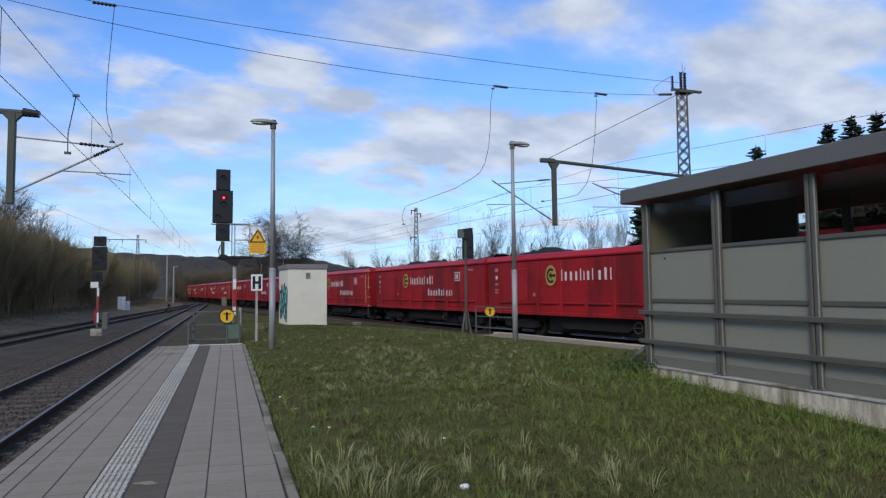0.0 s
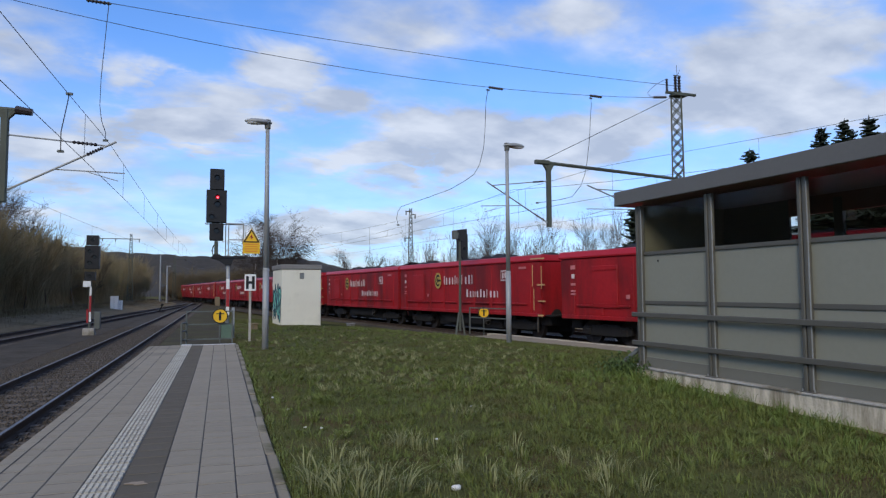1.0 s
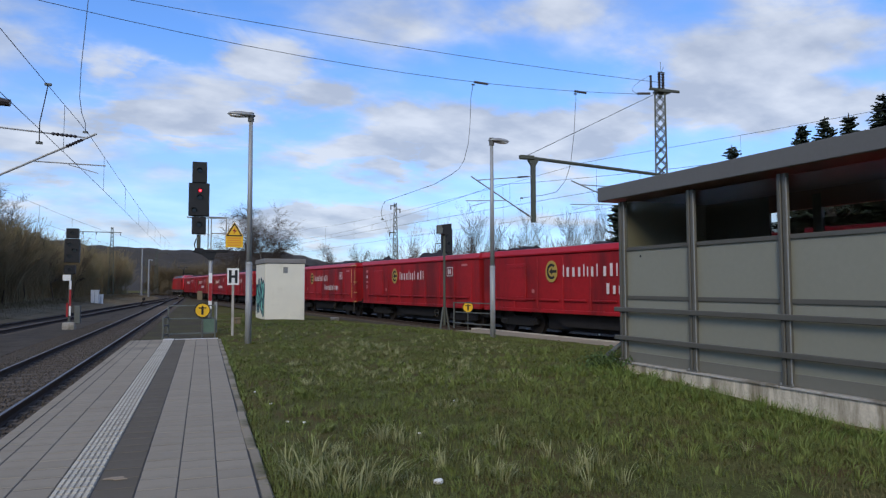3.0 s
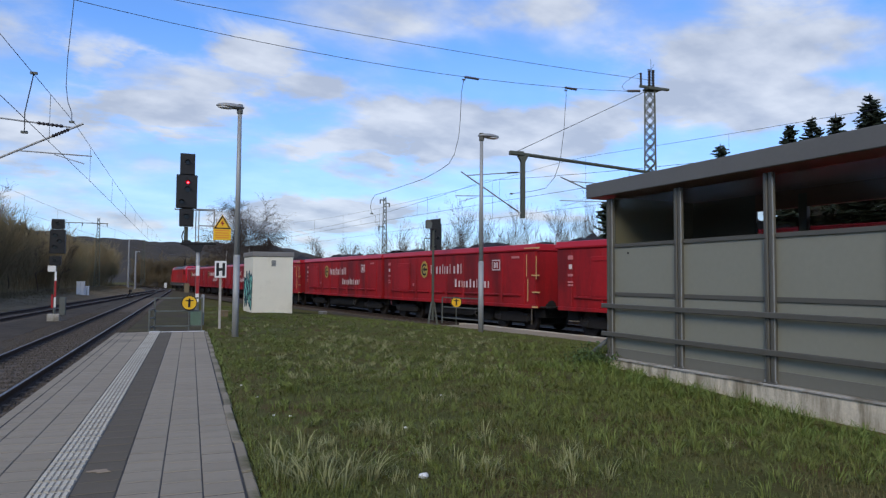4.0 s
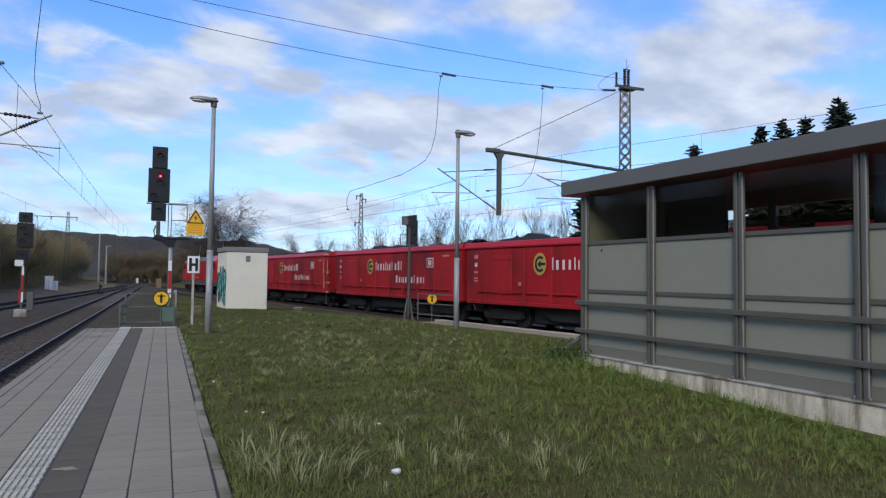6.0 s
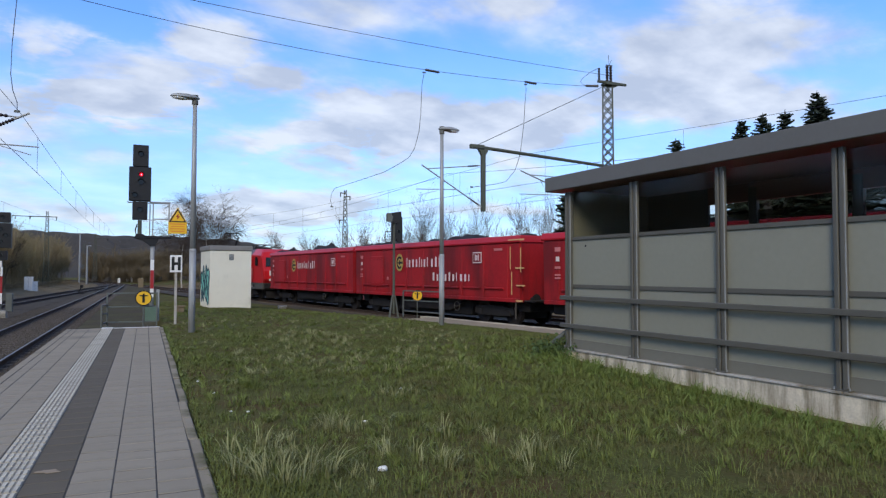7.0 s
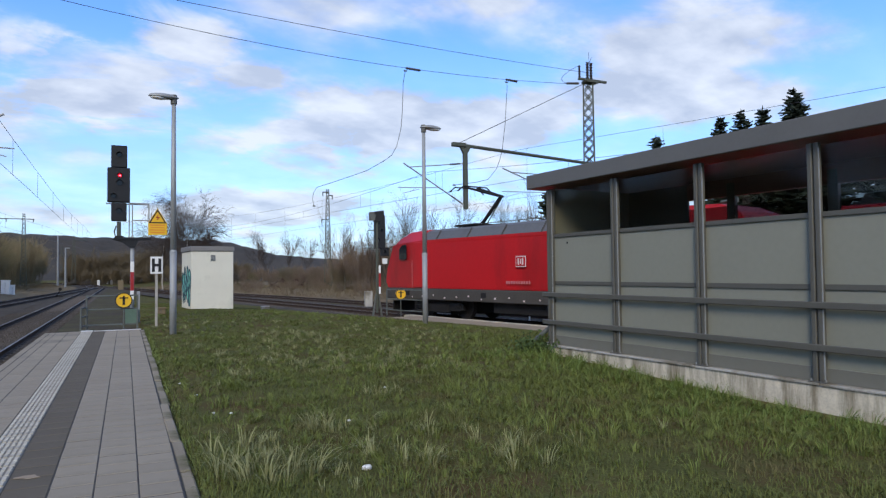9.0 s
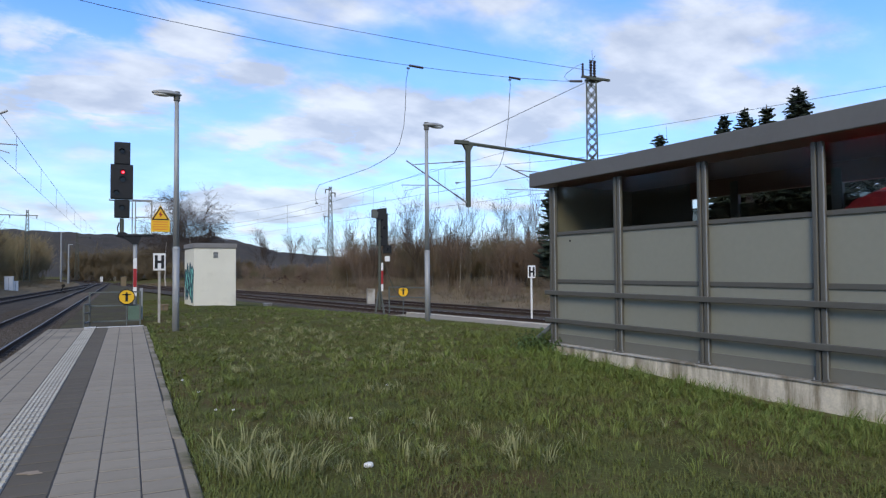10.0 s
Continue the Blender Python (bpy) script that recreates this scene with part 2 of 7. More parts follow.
M = dict(
    soil=mat("grassy_soil", (0.092, 0.094, 0.034), 1.0, var=0.5, scale=1.1, fine=22, bump=0.8, stain=(0.095, 0.066, 0.032), stain_at=0.55, spec=0.03),
    blade=mat("grass_blade", (0.116, 0.132, 0.038), 0.75, var=0.45, scale=1.3, fine=5, bump=0, stain=(0.145, 0.118, 0.055), stain_at=0.60, spec=0.1, island=0.35),
    reed=mat("pale_grass", (0.218, 0.222, 0.105), 0.75, var=0.4, scale=1.3, fine=9, bump=0, spec=0.15, island=0.5),
    ballast=mat("ballast", (0.080, 0.070, 0.058), 0.95, var=0.5, scale=1.2, fine=16, bump=0.9, stain=(0.088, 0.074, 0.056), spec=0.05),
    sleeper=mat("sleeper", (0.12, 0.10, 0.083), 0.9, var=0.35, scale=2, fine=22, bump=0.3, random_part=0.25, spec=0.1),
    rail_side=mat("rusty_rail", (0.055, 0.04, 0.032), 0.8, var=0.3, scale=3, fine=30, bump=0.2, spec=0.1),
    rail_top=mat("polished_rail", (0.25, 0.235, 0.215), 0.55, 0.9, var=0.1, scale=2, fine=60, bump=0.03),
    slab=mat("paving_slab", (0.285, 0.246, 0.186), 0.88, var=0.16, scale=1.1, fine=70, bump=0.2, random_part=0.22, stain=(0.20, 0.178, 0.138), stain_at=0.60, spec=0.15),
    dark_slab=mat("dark_slab", (0.122, 0.104, 0.078), 0.9, var=0.18, scale=1.3, fine=70, bump=0.25, random_part=0.18, spec=0.15),
    tactile=mat("tactile_slab", (0.52, 0.48, 0.39), 0.85, var=0.2, scale=2.5, fine=50, bump=0.2, random_part=0.2, stain=(0.29, 0.265, 0.215), stain_at=0.6, spec=0.15),
    kerb=mat("kerb_stone", (0.27, 0.232, 0.172), 0.92, var=0.3, scale=2.2, fine=45, bump=0.35, random_part=0.25, stain=(0.11, 0.10, 0.055), stain_at=0.58, spec=0.1),
    joint=mat("dark_joint", (0.05, 0.048, 0.045), 0.95, var=0.3, bump=0.2),
    white_line=mat("white_marking", (0.62, 0.61, 0.58), 0.8, var=0.2, scale=5, fine=50, stain=(0.4, 0.38, 0.35)),
    frame_grey=mat("shelter_frame_grey", (0.100, 0.097, 0.083), 0.45, 0.0, var=0.1, scale=2, fine=30, bump=0.02),
    panel=mat("shelter_panel_grey", (0.238, 0.238, 0.190), 0.55, var=0.06, scale=0.7, fine=12, bump=0.02),
    panel_low=mat("shelter_panel_dark", (0.165, 0.162, 0.135), 0.55, var=0.06, scale=0.7, fine=12, bump=0.02),
    fascia=mat("roof_fascia_grey", (0.13, 0.127, 0.118), 0.5, var=0.08, scale=1, fine=20, bump=0.02),
    # brown ceiling; the extra red is the passing train's bounce, put into the colour
    shelter_in=mat("shelter_ceiling_red_bounce", (0.20, 0.105, 0.085), 0.35, var=0.2, scale=2, fine=20),
    concrete=mat("stained_concrete", (0.60, 0.545, 0.43), 0.9, var=0.25, scale=6.0, fine=30, bump=0.4, stain=(0.25, 0.215, 0.15), stain_at=0.53, streak=0.16, spec=0.15),
    concrete_cap=mat("concrete_cap", (0.40, 0.38, 0.34), 0.9, var=0.25, scale=2.4, fine=28, bump=0.3, stain=(0.19, 0.17, 0.13), stain_at=0.55, spec=0.15),
    steel=mat("galvanised_steel", (0.31, 0.32, 0.32), 0.55, 0.25, var=0.15, scale=2, fine=25, bump=0.03),
    dark_steel=mat("weathered_steel", (0.115, 0.125, 0.115), 0.65, 0.2, var=0.2, scale=2, fine=20, bump=0.05),
    mast_green=mat("mast_grey_green", (0.078, 0.086, 0.068), 0.7, 0.1, var=0.2, scale=2, fine=20, bump=0.05),
    wire=mat("wire", (0.06, 0.065, 0.075), 0.6, 0.3, var=0.1, bump=0),
    insulator=mat("insulator_brown", (0.035, 0.028, 0.028), 0.4, var=0.2, bump=0),
    black=mat("black_enamel", (0.012, 0.012, 0.013), 0.5, var=0.2, bump=0.02),
    lens=mat("dark_lens", (0.01, 0.01, 0.012), 0.15, var=0.1, bump=0),
    red_paint=mat("red_enamel", (0.33, 0.022, 0.025), 0.5, var=0.15, bump=0.02),
    white_paint=mat("white_enamel", (0.74, 0.74, 0.72), 0.5, var=0.1, scale=4, bump=0.02),
    yellow=mat("yellow_enamel", (0.78, 0.46, 0.02), 0.5, var=0.1, scale=4, bump=0.02),
    orange=mat("orange_enamel", (0.70, 0.25, 0.03), 0.5, var=0.1, scale=4, bump=0.02),
    hut=mat("cream_render", (0.70, 0.68, 0.57), 0.9, var=0.07, scale=1.3, fine=60, bump=0.12, stain=(0.60, 0.58, 0.48), stain_at=0.62),
    hut_roof=mat("felt_roof", (0.20, 0.195, 0.185), 0.85, var=0.15, scale=2, fine=30, bump=0.1),
    spray=mat("turquoise_spray", (0.20, 0.55, 0.46), 0.7, var=0.3, scale=5, bump=0.02),
    spray_dark=mat("dark_spray", (0.03, 0.07, 0.10), 0.7, var=0.3, scale=5, bump=0.02),
    train_red=mat("wagon_red", (0.33, 0.011, 0.015), 0.5, var=0.22, scale=1.1, fine=9, bump=0.03, stain=(0.15, 0.011, 0.013), stain_at=0.55, streak=0.22, spec=0.3),
    rim_red=mat("wagon_rim_red", (0.42, 0.016, 0.026), 0.38, var=0.12, scale=0.7, fine=12, bump=0.02),
    loco_red=mat("engine_red", (0.50, 0.014, 0.018), 0.30, var=0.08, scale=0.5, fine=9, bump=0.01, stain=(0.27, 0.014, 0.016), stain_at=0.6, streak=0.3),
    loco_grey=mat("engine_skirt_grey", (0.065, 0.058, 0.050), 0.7, var=0.25, scale=1.2, fine=15, bump=0.05),
    loco_roof=mat("engine_roof_grey", (0.115, 0.117, 0.12), 0.6, var=0.2, scale=1.5, fine=15, bump=0.03),
    under=mat("underframe_dark", (0.013, 0.012, 0.012), 0.85, var=0.4, scale=3, fine=20, bump=0.2),
    wheel=mat("wheel_steel", (0.042, 0.036, 0.033), 0.6, 0.5, var=0.3, scale=5, bump=0.1),
    scrap=mat("dark_scrap", (0.022, 0.020, 0.021), 0.8, var=0.6, scale=4, fine=18, bump=0.8),
    logo_yellow=mat("marking_yellow", (0.42, 0.30, 0.07), 0.45, var=0.12, scale=2, bump=0.01),
    logo_white=mat("marking_white", (0.66, 0.56, 0.54), 0.5, var=0.1, scale=3, bump=0.01),
    logo_pale=mat("marking_faded", (0.52, 0.17, 0.17), 0.5, var=0.2, scale=4, bump=0.01),
    bark=mat("bare_bark", (0.105, 0.08, 0.062), 0.9, var=0.35, scale=2, fine=15, bump=0.3),
    birch=mat("pale_bark", (0.42, 0.39, 0.34), 0.85, var=0.35, scale=4, fine=20, bump=0.2),
    twig=mat("bare_twigs", (0.165, 0.122, 0.088), 0.95, var=0.5, scale=0.25, fine=3, bump=0, stain=(0.14, 0.125, 0.065), stain_at=0.56, island=0.5),
    bank_twig=mat("olive_twigs", (0.235, 0.185, 0.105), 0.95, var=0.45, scale=0.2, fine=3, bump=0, stain=(0.19, 0.165, 0.085), stain_at=0.55, island=0.4),
    twig_grey=mat("grey_twigs", (0.072, 0.054, 0.043), 0.95, var=0.3, scale=0.4, fine=3, bump=0),
    dry=mat("dry_grass", (0.185, 0.145, 0.092), 1.0, var=0.35, scale=0.6, fine=6, bump=0.3, stain=(0.12, 0.10, 0.055), stain_at=0.6, spec=0.05),
    needle=mat("spruce_needles", (0.030, 0.043, 0.026), 0.85, var=0.5, scale=0.6, fine=5, bump=0),
    hill=mat("wooded_hill", (0.046, 0.039, 0.031), 0.98, var=0.5, scale=0.05, fine=0.35, bump=0.8, stain=(0.060, 0.049, 0.034), stain_at=0.55),
    rust=mat("rusty_iron", (0.065, 0.033, 0.024), 0.85, var=0.5, scale=4, fine=20, bump=0.3),
)
M["tactile_base"] = mat("tactile_grooves", (0.33, 0.30, 0.245), 0.9, var=0.25, scale=2.5, fine=50, bump=0.2, random_part=0.2, spec=0.1)
M["dull"] = mat("trodden_ground", (0.085, 0.078, 0.045), 1.0, var=0.4, scale=0.9, fine=12, bump=0.6, stain=(0.075, 0.063, 0.048), stain_at=0.52, spec=0.04)
M["rail_yellow"] = mat("grab_rail_yellow", (0.55, 0.36, 0.16), 0.5, var=0.2, scale=4, bump=0.01)
M["signal_green"] = mat("signal_foot_green", (0.10, 0.16, 0.12), 0.6, var=0.25, scale=3, fine=20, bump=0.05)
M["tan_stain"] = mat("tan_stain", (0.30, 0.235, 0.165), 0.9, var=0.25, scale=12, fine=60, bump=0.1)
M["signal_red"] = glow("signal_red", (0.85, 0.004, 0.03), 0.75)
M["signal_core"] = glow("signal_core", (1.0, 0.10, 0.13), 5.0)
M["glass"] = glass("window_glass", (0.84, 0.86, 0.85))
# front panes tinted grey and slightly rougher than the rear ones
M["front_glass"] = glass("grey_front_glass", (0.46, 0.47, 0.46), 0.08)
M["dark_glass"] = mat("dark_window", (0.012, 0.016, 0.02), 0.08, var=0.2, bump=0)


# ---- building helpers ----
def part(name, bm, material, parent=None, label="", smooth=False):
    me = bpy.data.meshes.new(name)
    if smooth:
        for f in bm.faces:
            f.smooth = True
    bm.to_mesh(me)
    bm.free()
    for m in material if isinstance(material, (list, tuple)) else [material]:
        me.materials.append(m)
    ob = new(name, me)
    ob.parent = parent
    if label:
        tagged(ob, label)
    return ob


def thing(name, m, label, category, group="", kind=""):
    ob = new(name)
    ob.empty_display_size = 0.2
    ob.matrix_basis = m
    return tagged(ob, label, category, group, kind)


def box(bm, c, s, bevel=0.0, m=None, index=0):
    r = bmesh.ops.create_cube(bm, size=1.0)
    vs = r["verts"]
    for v in vs:
        v.co = Vector((v.co.x * s[0] + c[0], v.co.y * s[1] + c[1], v.co.z * s[2] + c[2]))
    fs = list({f for v in vs for f in v.link_faces})
    for f in fs:
        f.material_index = index
    if bevel:
        es = list({k for v in vs for k in v.link_edges})
        g = bmesh.ops.bevel(bm, geom=es, offset=bevel, segments=1, affect="EDGES")
        vs = list({v for f in g["faces"] for v in f.verts} | {v for v in vs if v.is_valid})
        for f in g["faces"]:
            f.material_index = index
    if m is not None:
        for v in {v for v in vs if v.is_valid}:
            v.co = m @ v.co
    return bm


def boxes(*items, bevel=0.0):
    bm = bmesh.new()
    for c, s in items:
        box(bm, c, s, bevel)
    return bm


def rod(bm, p, q, r, r2=None, sides=10, index=0):
    p, q = Vector(p), Vector(q)
    d = q - p
    t = bmesh.ops.create_cone(bm, cap_ends=True, segments=sides, radius1=r, radius2=r if r2 is None else r2, depth=d.length)
    rot = d.to_track_quat("Z", "Y").to_matrix().to_4x4()
    bmesh.ops.transform(bm, matrix=Matrix.Translation((p + q) / 2) @ rot, verts=t["verts"])
    for f in {f for v in t["verts"] for f in v.link_faces}:
        f.material_index = index
    return bm


def rods(*items, sides=10):
    bm = bmesh.new()
    for it in items:
        rod(bm, *it, sides=sides)
    return bm


def prism(bm, outline, y0, y1, index=0):
    """A plate in the xz plane with that outline, from y0 to y1."""
    a = [bm.verts.new((x, y0, z)) for x, z in outline]
    b = [bm.verts.new((x, y1, z)) for x, z in outline]
    fs = [bm.faces.new(a), bm.faces.new(b[::-1])]
    n = len(outline)
    fs += [bm.faces.new((a[k], b[k], b[(k + 1) % n], a[(k + 1) % n])) for k in range(n)]
    for f in fs:
        f.material_index = index
    bmesh.ops.recalc_face_normals(bm, faces=fs)
    return bm


def disc(cx, cz, r, n=28, a0=0.0):
    return [(cx + r * math.cos(a0 + 2 * math.pi * k / n), cz + r * math.sin(a0 + 2 * math.pi * k / n)) for k in range(n)]


def tube(bm, pts, r, sides=5):
    pts = [Vector(p) for p in pts]
    rings = []
    for k, p in enumerate(pts):
        d = (pts[min(k + 1, len(pts) - 1)] - pts[max(k - 1, 0)]).normalized()
        s = d.cross(Vector((0, 0, 1)))
        s = s.normalized() if s.length > 1e-3 else Vector((1, 0, 0))
        u = s.cross(d)
        rings.append([bm.verts.new(p + r * (math.cos(2 * math.pi * j / sides) * s + math.sin(2 * math.pi * j / sides) * u)) for j in range(sides)])
    for a, b in zip(rings, rings[1:]):
        for j in range(sides):
            bm.faces.new((a[j], a[(j + 1) % sides], b[(j + 1) % sides], b[j]))
    bm.faces.new(rings[0][::-1])
    bm.faces.new(rings[-1])
    return bm


def mesh_arrays(name, verts, faces, material, smooth=False):
    """An object from an array of places and an array of faces with equally many corners."""
    verts, faces = np.asarray(verts, np.float32), np.asarray(faces, np.int32)
    me = bpy.data.meshes.new(name)
    me.vertices.add(len(verts))
    me.vertices.foreach_set("co", verts.ravel())
    me.loops.add(faces.size)
    me.loops.foreach_set("vertex_index", faces.ravel())
    me.polygons.add(len(faces))
    me.polygons.foreach_set("loop_start", np.arange(0, faces.size, faces.shape[1], dtype=np.int32))
    me.update(calc_edges=True)
    me.validate()
    if smooth:
        me.polygons.foreach_set("use_smooth", np.ones(len(faces), bool))
    me.materials.append(material)
    return new(name, me)


# ---- the lie of the land and the tracks ----
RAIL, RAIL_T = -0.38, -0.42             # rail tops: main line; branch with the train


def side_x(y):
    """The near side of the train on its curved track."""
    w = math.log((y + 15) / 40)
    return 11.538 - 0.13217 * (y - 25) - 2.3613 * w + 0.4571 * w * w


SIDE_Y = np.linspace(-12, 330, 3600)[::-1]
_side = np.array([[side_x(y), y] for y in SIDE_Y])
_d = np.gradient(_side, axis=0)
_d /= np.linalg.norm(_d, axis=1)[:, None]            # along the motion, towards smaller y
AXIS = _side + 1.47 * np.stack([-_d[:, 1], _d[:, 0]], 1)
AXIS_S = np.r_[0, np.cumsum(np.linalg.norm(np.diff(AXIS, axis=0), axis=1))]
SIDE_S = np.r_[0, np.cumsum(np.linalg.norm(np.diff(_side, axis=0), axis=1))]


def s_at(y):
    return float(np.interp(-y, -SIDE_Y, AXIS_S))


def on_branch(s, off=0.0):
    """Place and way on the branch track at the run s; off to its left."""
    x, y = np.interp(s, AXIS_S, AXIS[:, 0]), np.interp(s, AXIS_S, AXIS[:, 1])
    x2, y2 = np.interp(s + 0.5, AXIS_S, AXIS[:, 0]), np.interp(s + 0.5, AXIS_S, AXIS[:, 1])
    d = np.array([x2 - x, y2 - y])
    d /= np.hypot(*d)
    return x - d[1] * off, y + d[0] * off, math.atan2(d[1], d[0])


def branch_x(y):
    return float(np.interp(-y, -SIDE_Y, AXIS[:, 0]))


def main_x(y):
    return -3.98 if y < 110 else -3.98 - (y - 110) ** 2 * 0.0019


def loop_x(y):
    """The far left track, closing on the main line."""
    return min(-9.5 + 0.057 * (y - 35), main_x(y) - 0.9 if y > 100 else 99)


def smooth(a, b, x):
    t = min(1.0, max(0.0, (x - a) / (b - a)))
    return t * t * (3 - 2 * t)


def back_edge(y):
    """The grass-side edge of the far platform."""
    return 10.33 - 0.248 * (y - 23.65)


def land(x, y):
    z = -0.05 - 0.02 * smooth(0, 6, x)
    if x < 0.2:
        z = -0.62
    d = (back_edge(min(y, 60)) - x) * 0.97
    z += -0.27 * smooth(4.2, 0.0, d) * smooth(-2, 2, x) if x >= 0.2 else 0
    if x >= 0.2:
        z += -0.26 * math.exp(-((x - 7.8) / 2.6) ** 2) * smooth(13.5, 5.0, y)
        z += -0.12 * smooth(24, 40, y) - 0.35 * smooth(40, 70, y)
        if d < -0.3:
            z = min(z, -0.62)
    b = branch_x(min(max(y, -10), 320))
    if x > b + 7.5:
        z = -0.62 + 0.55 * smooth(b + 7.5, b + 14, x)
    l = loop_x(y)
    if x < l - 3.0:
        z = -0.62 + 0.62 * smooth(l - 3.0, l - 7.0, x)
    return z


def build_ground():
    xs = np.unique(np.r_[-1500, -700, -350, -180, np.arange(-100, -20, 8.0), np.arange(-20, 0, 1.0), 0.12, 0.2, np.arange(0.5, 16, 0.5), np.arange(16, 40, 1.5), np.arange(40, 120, 8.0), 180, 350, 700, 1500])
    ys = np.unique(np.r_[-1500, -600, -200, -80, -30, np.arange(-12, 45, 0.75), np.arange(45, 120, 2.5), np.arange(120, 330, 10.0), 450, 800, 1600, 3000])
    verts = [(x, y, land(x, y) + (0.02 * noise.noise((x * 0.7, y * 0.7, 0)) if x > 0.3 else 0)) for y in ys for x in xs]
    n = len(xs)
    faces = [(j * n + i, j * n + i + 1, (j + 1) * n + i + 1, (j + 1) * n + i) for j in range(len(ys) - 1) for i in range(n - 1)]
    g = mesh_arrays("ground", verts, faces, M["soil"], True)
    tagged(g, "uneven grassy ground between the platforms and tracks", "ground", kind="structure")


build_ground()


def build_track(name, centre, y0, y1, rail_z, label, step=0.63, sleeper_to=60):
    """Ballast bed, two rails and single sleepers along x = centre(y)."""
    t = thing(name, pose(0, 0, 0), label, "railway track", "railway tracks", "structure")
    ys = np.arange(y0, y1 + 0.1, 3.0)

    def frames():
        for y in ys:
            dx = (centre(y + 0.5) - centre(y - 0.5))
            n = Vector((1, -dx, 0)).normalized()
            yield Vector((centre(y), y, 0)), n
    fr = list(frames())
    bm = bmesh.new()
    prof = [(-2.6, -0.26), (-1.75, -0.19), (-1.3, -0.175), (1.3, -0.175), (1.75, -0.19), (2.6, -0.26)]
    rows = []
    for p, n in fr:
        rows.append([bm.verts.new(p + n * o + Vector((0, 0, rail_z + h + 0.015 * noise.noise((p.x + o, p.y, 3))))) for o, h in prof])
    for a, b in zip(rows, rows[1:]):
        for k in range(len(prof) - 1):
            bm.faces.new((a[k], a[k + 1], b[k + 1], b[k]))
    part("ballast_bed", bm, M["ballast"], t, "dark grey stone ballast", True)
    for side in (-1, 1):
        bm = bmesh.new()
        prof_r = [(-0.07, -0.165), (0.07, -0.165), (0.07, -0.15), (0.012, -0.12), (0.012, -0.045), (0.036, -0.035), (0.036, -0.004), (0.026, 0.0), (-0.026, 0.0), (-0.036, -0.004), (-0.036, -0.035), (-0.012, -0.045), (-0.012, -0.12), (-0.07, -0.15)]
        rows = []
        for p, n in fr:
            rows.append([bm.verts.new(p + n * (side * 0.755 + o) + Vector((0, 0, rail_z + h))) for o, h in prof_r])
        m = len(prof_r)
        for a, b in zip(rows, rows[1:]):
            for k in range(m):
                f = bm.faces.new((a[k], a[(k + 1) % m], b[(k + 1) % m], b[k]))
                f.material_index = 1 if k == 7 else 0
        bmesh.ops.recalc_face_normals(bm, faces=bm.faces)
        part("rail", bm, [M["rail_side"], M["rail_top"]], t)
    bm = bmesh.new()
    box(bm, (0, 0, -0.09), (2.5, 0.26, 0.18), 0.02)
    for s in (-1, 1):
        box(bm, (s * 0.755, 0, 0.008), (0.36, 0.16, 0.03))
    me = bpy.data.meshes.new("sleeper")
    bm.to_mesh(me)
    bm.free()
    me.materials.append(M["sleeper"])
    y = max(y0, -4.0)
    rnd = random.Random(5)
    while y < sleeper_to:
        o = new("sleeper", me)
        o.parent = t
        o.matrix_basis = pose(centre(y), y, rail_z - 0.165, 0, 0, math.degrees(math.atan(-(centre(y + 0.5) - centre(y - 0.5)))) + rnd.uniform(-0.5, 0.5))
        y += step
    return t


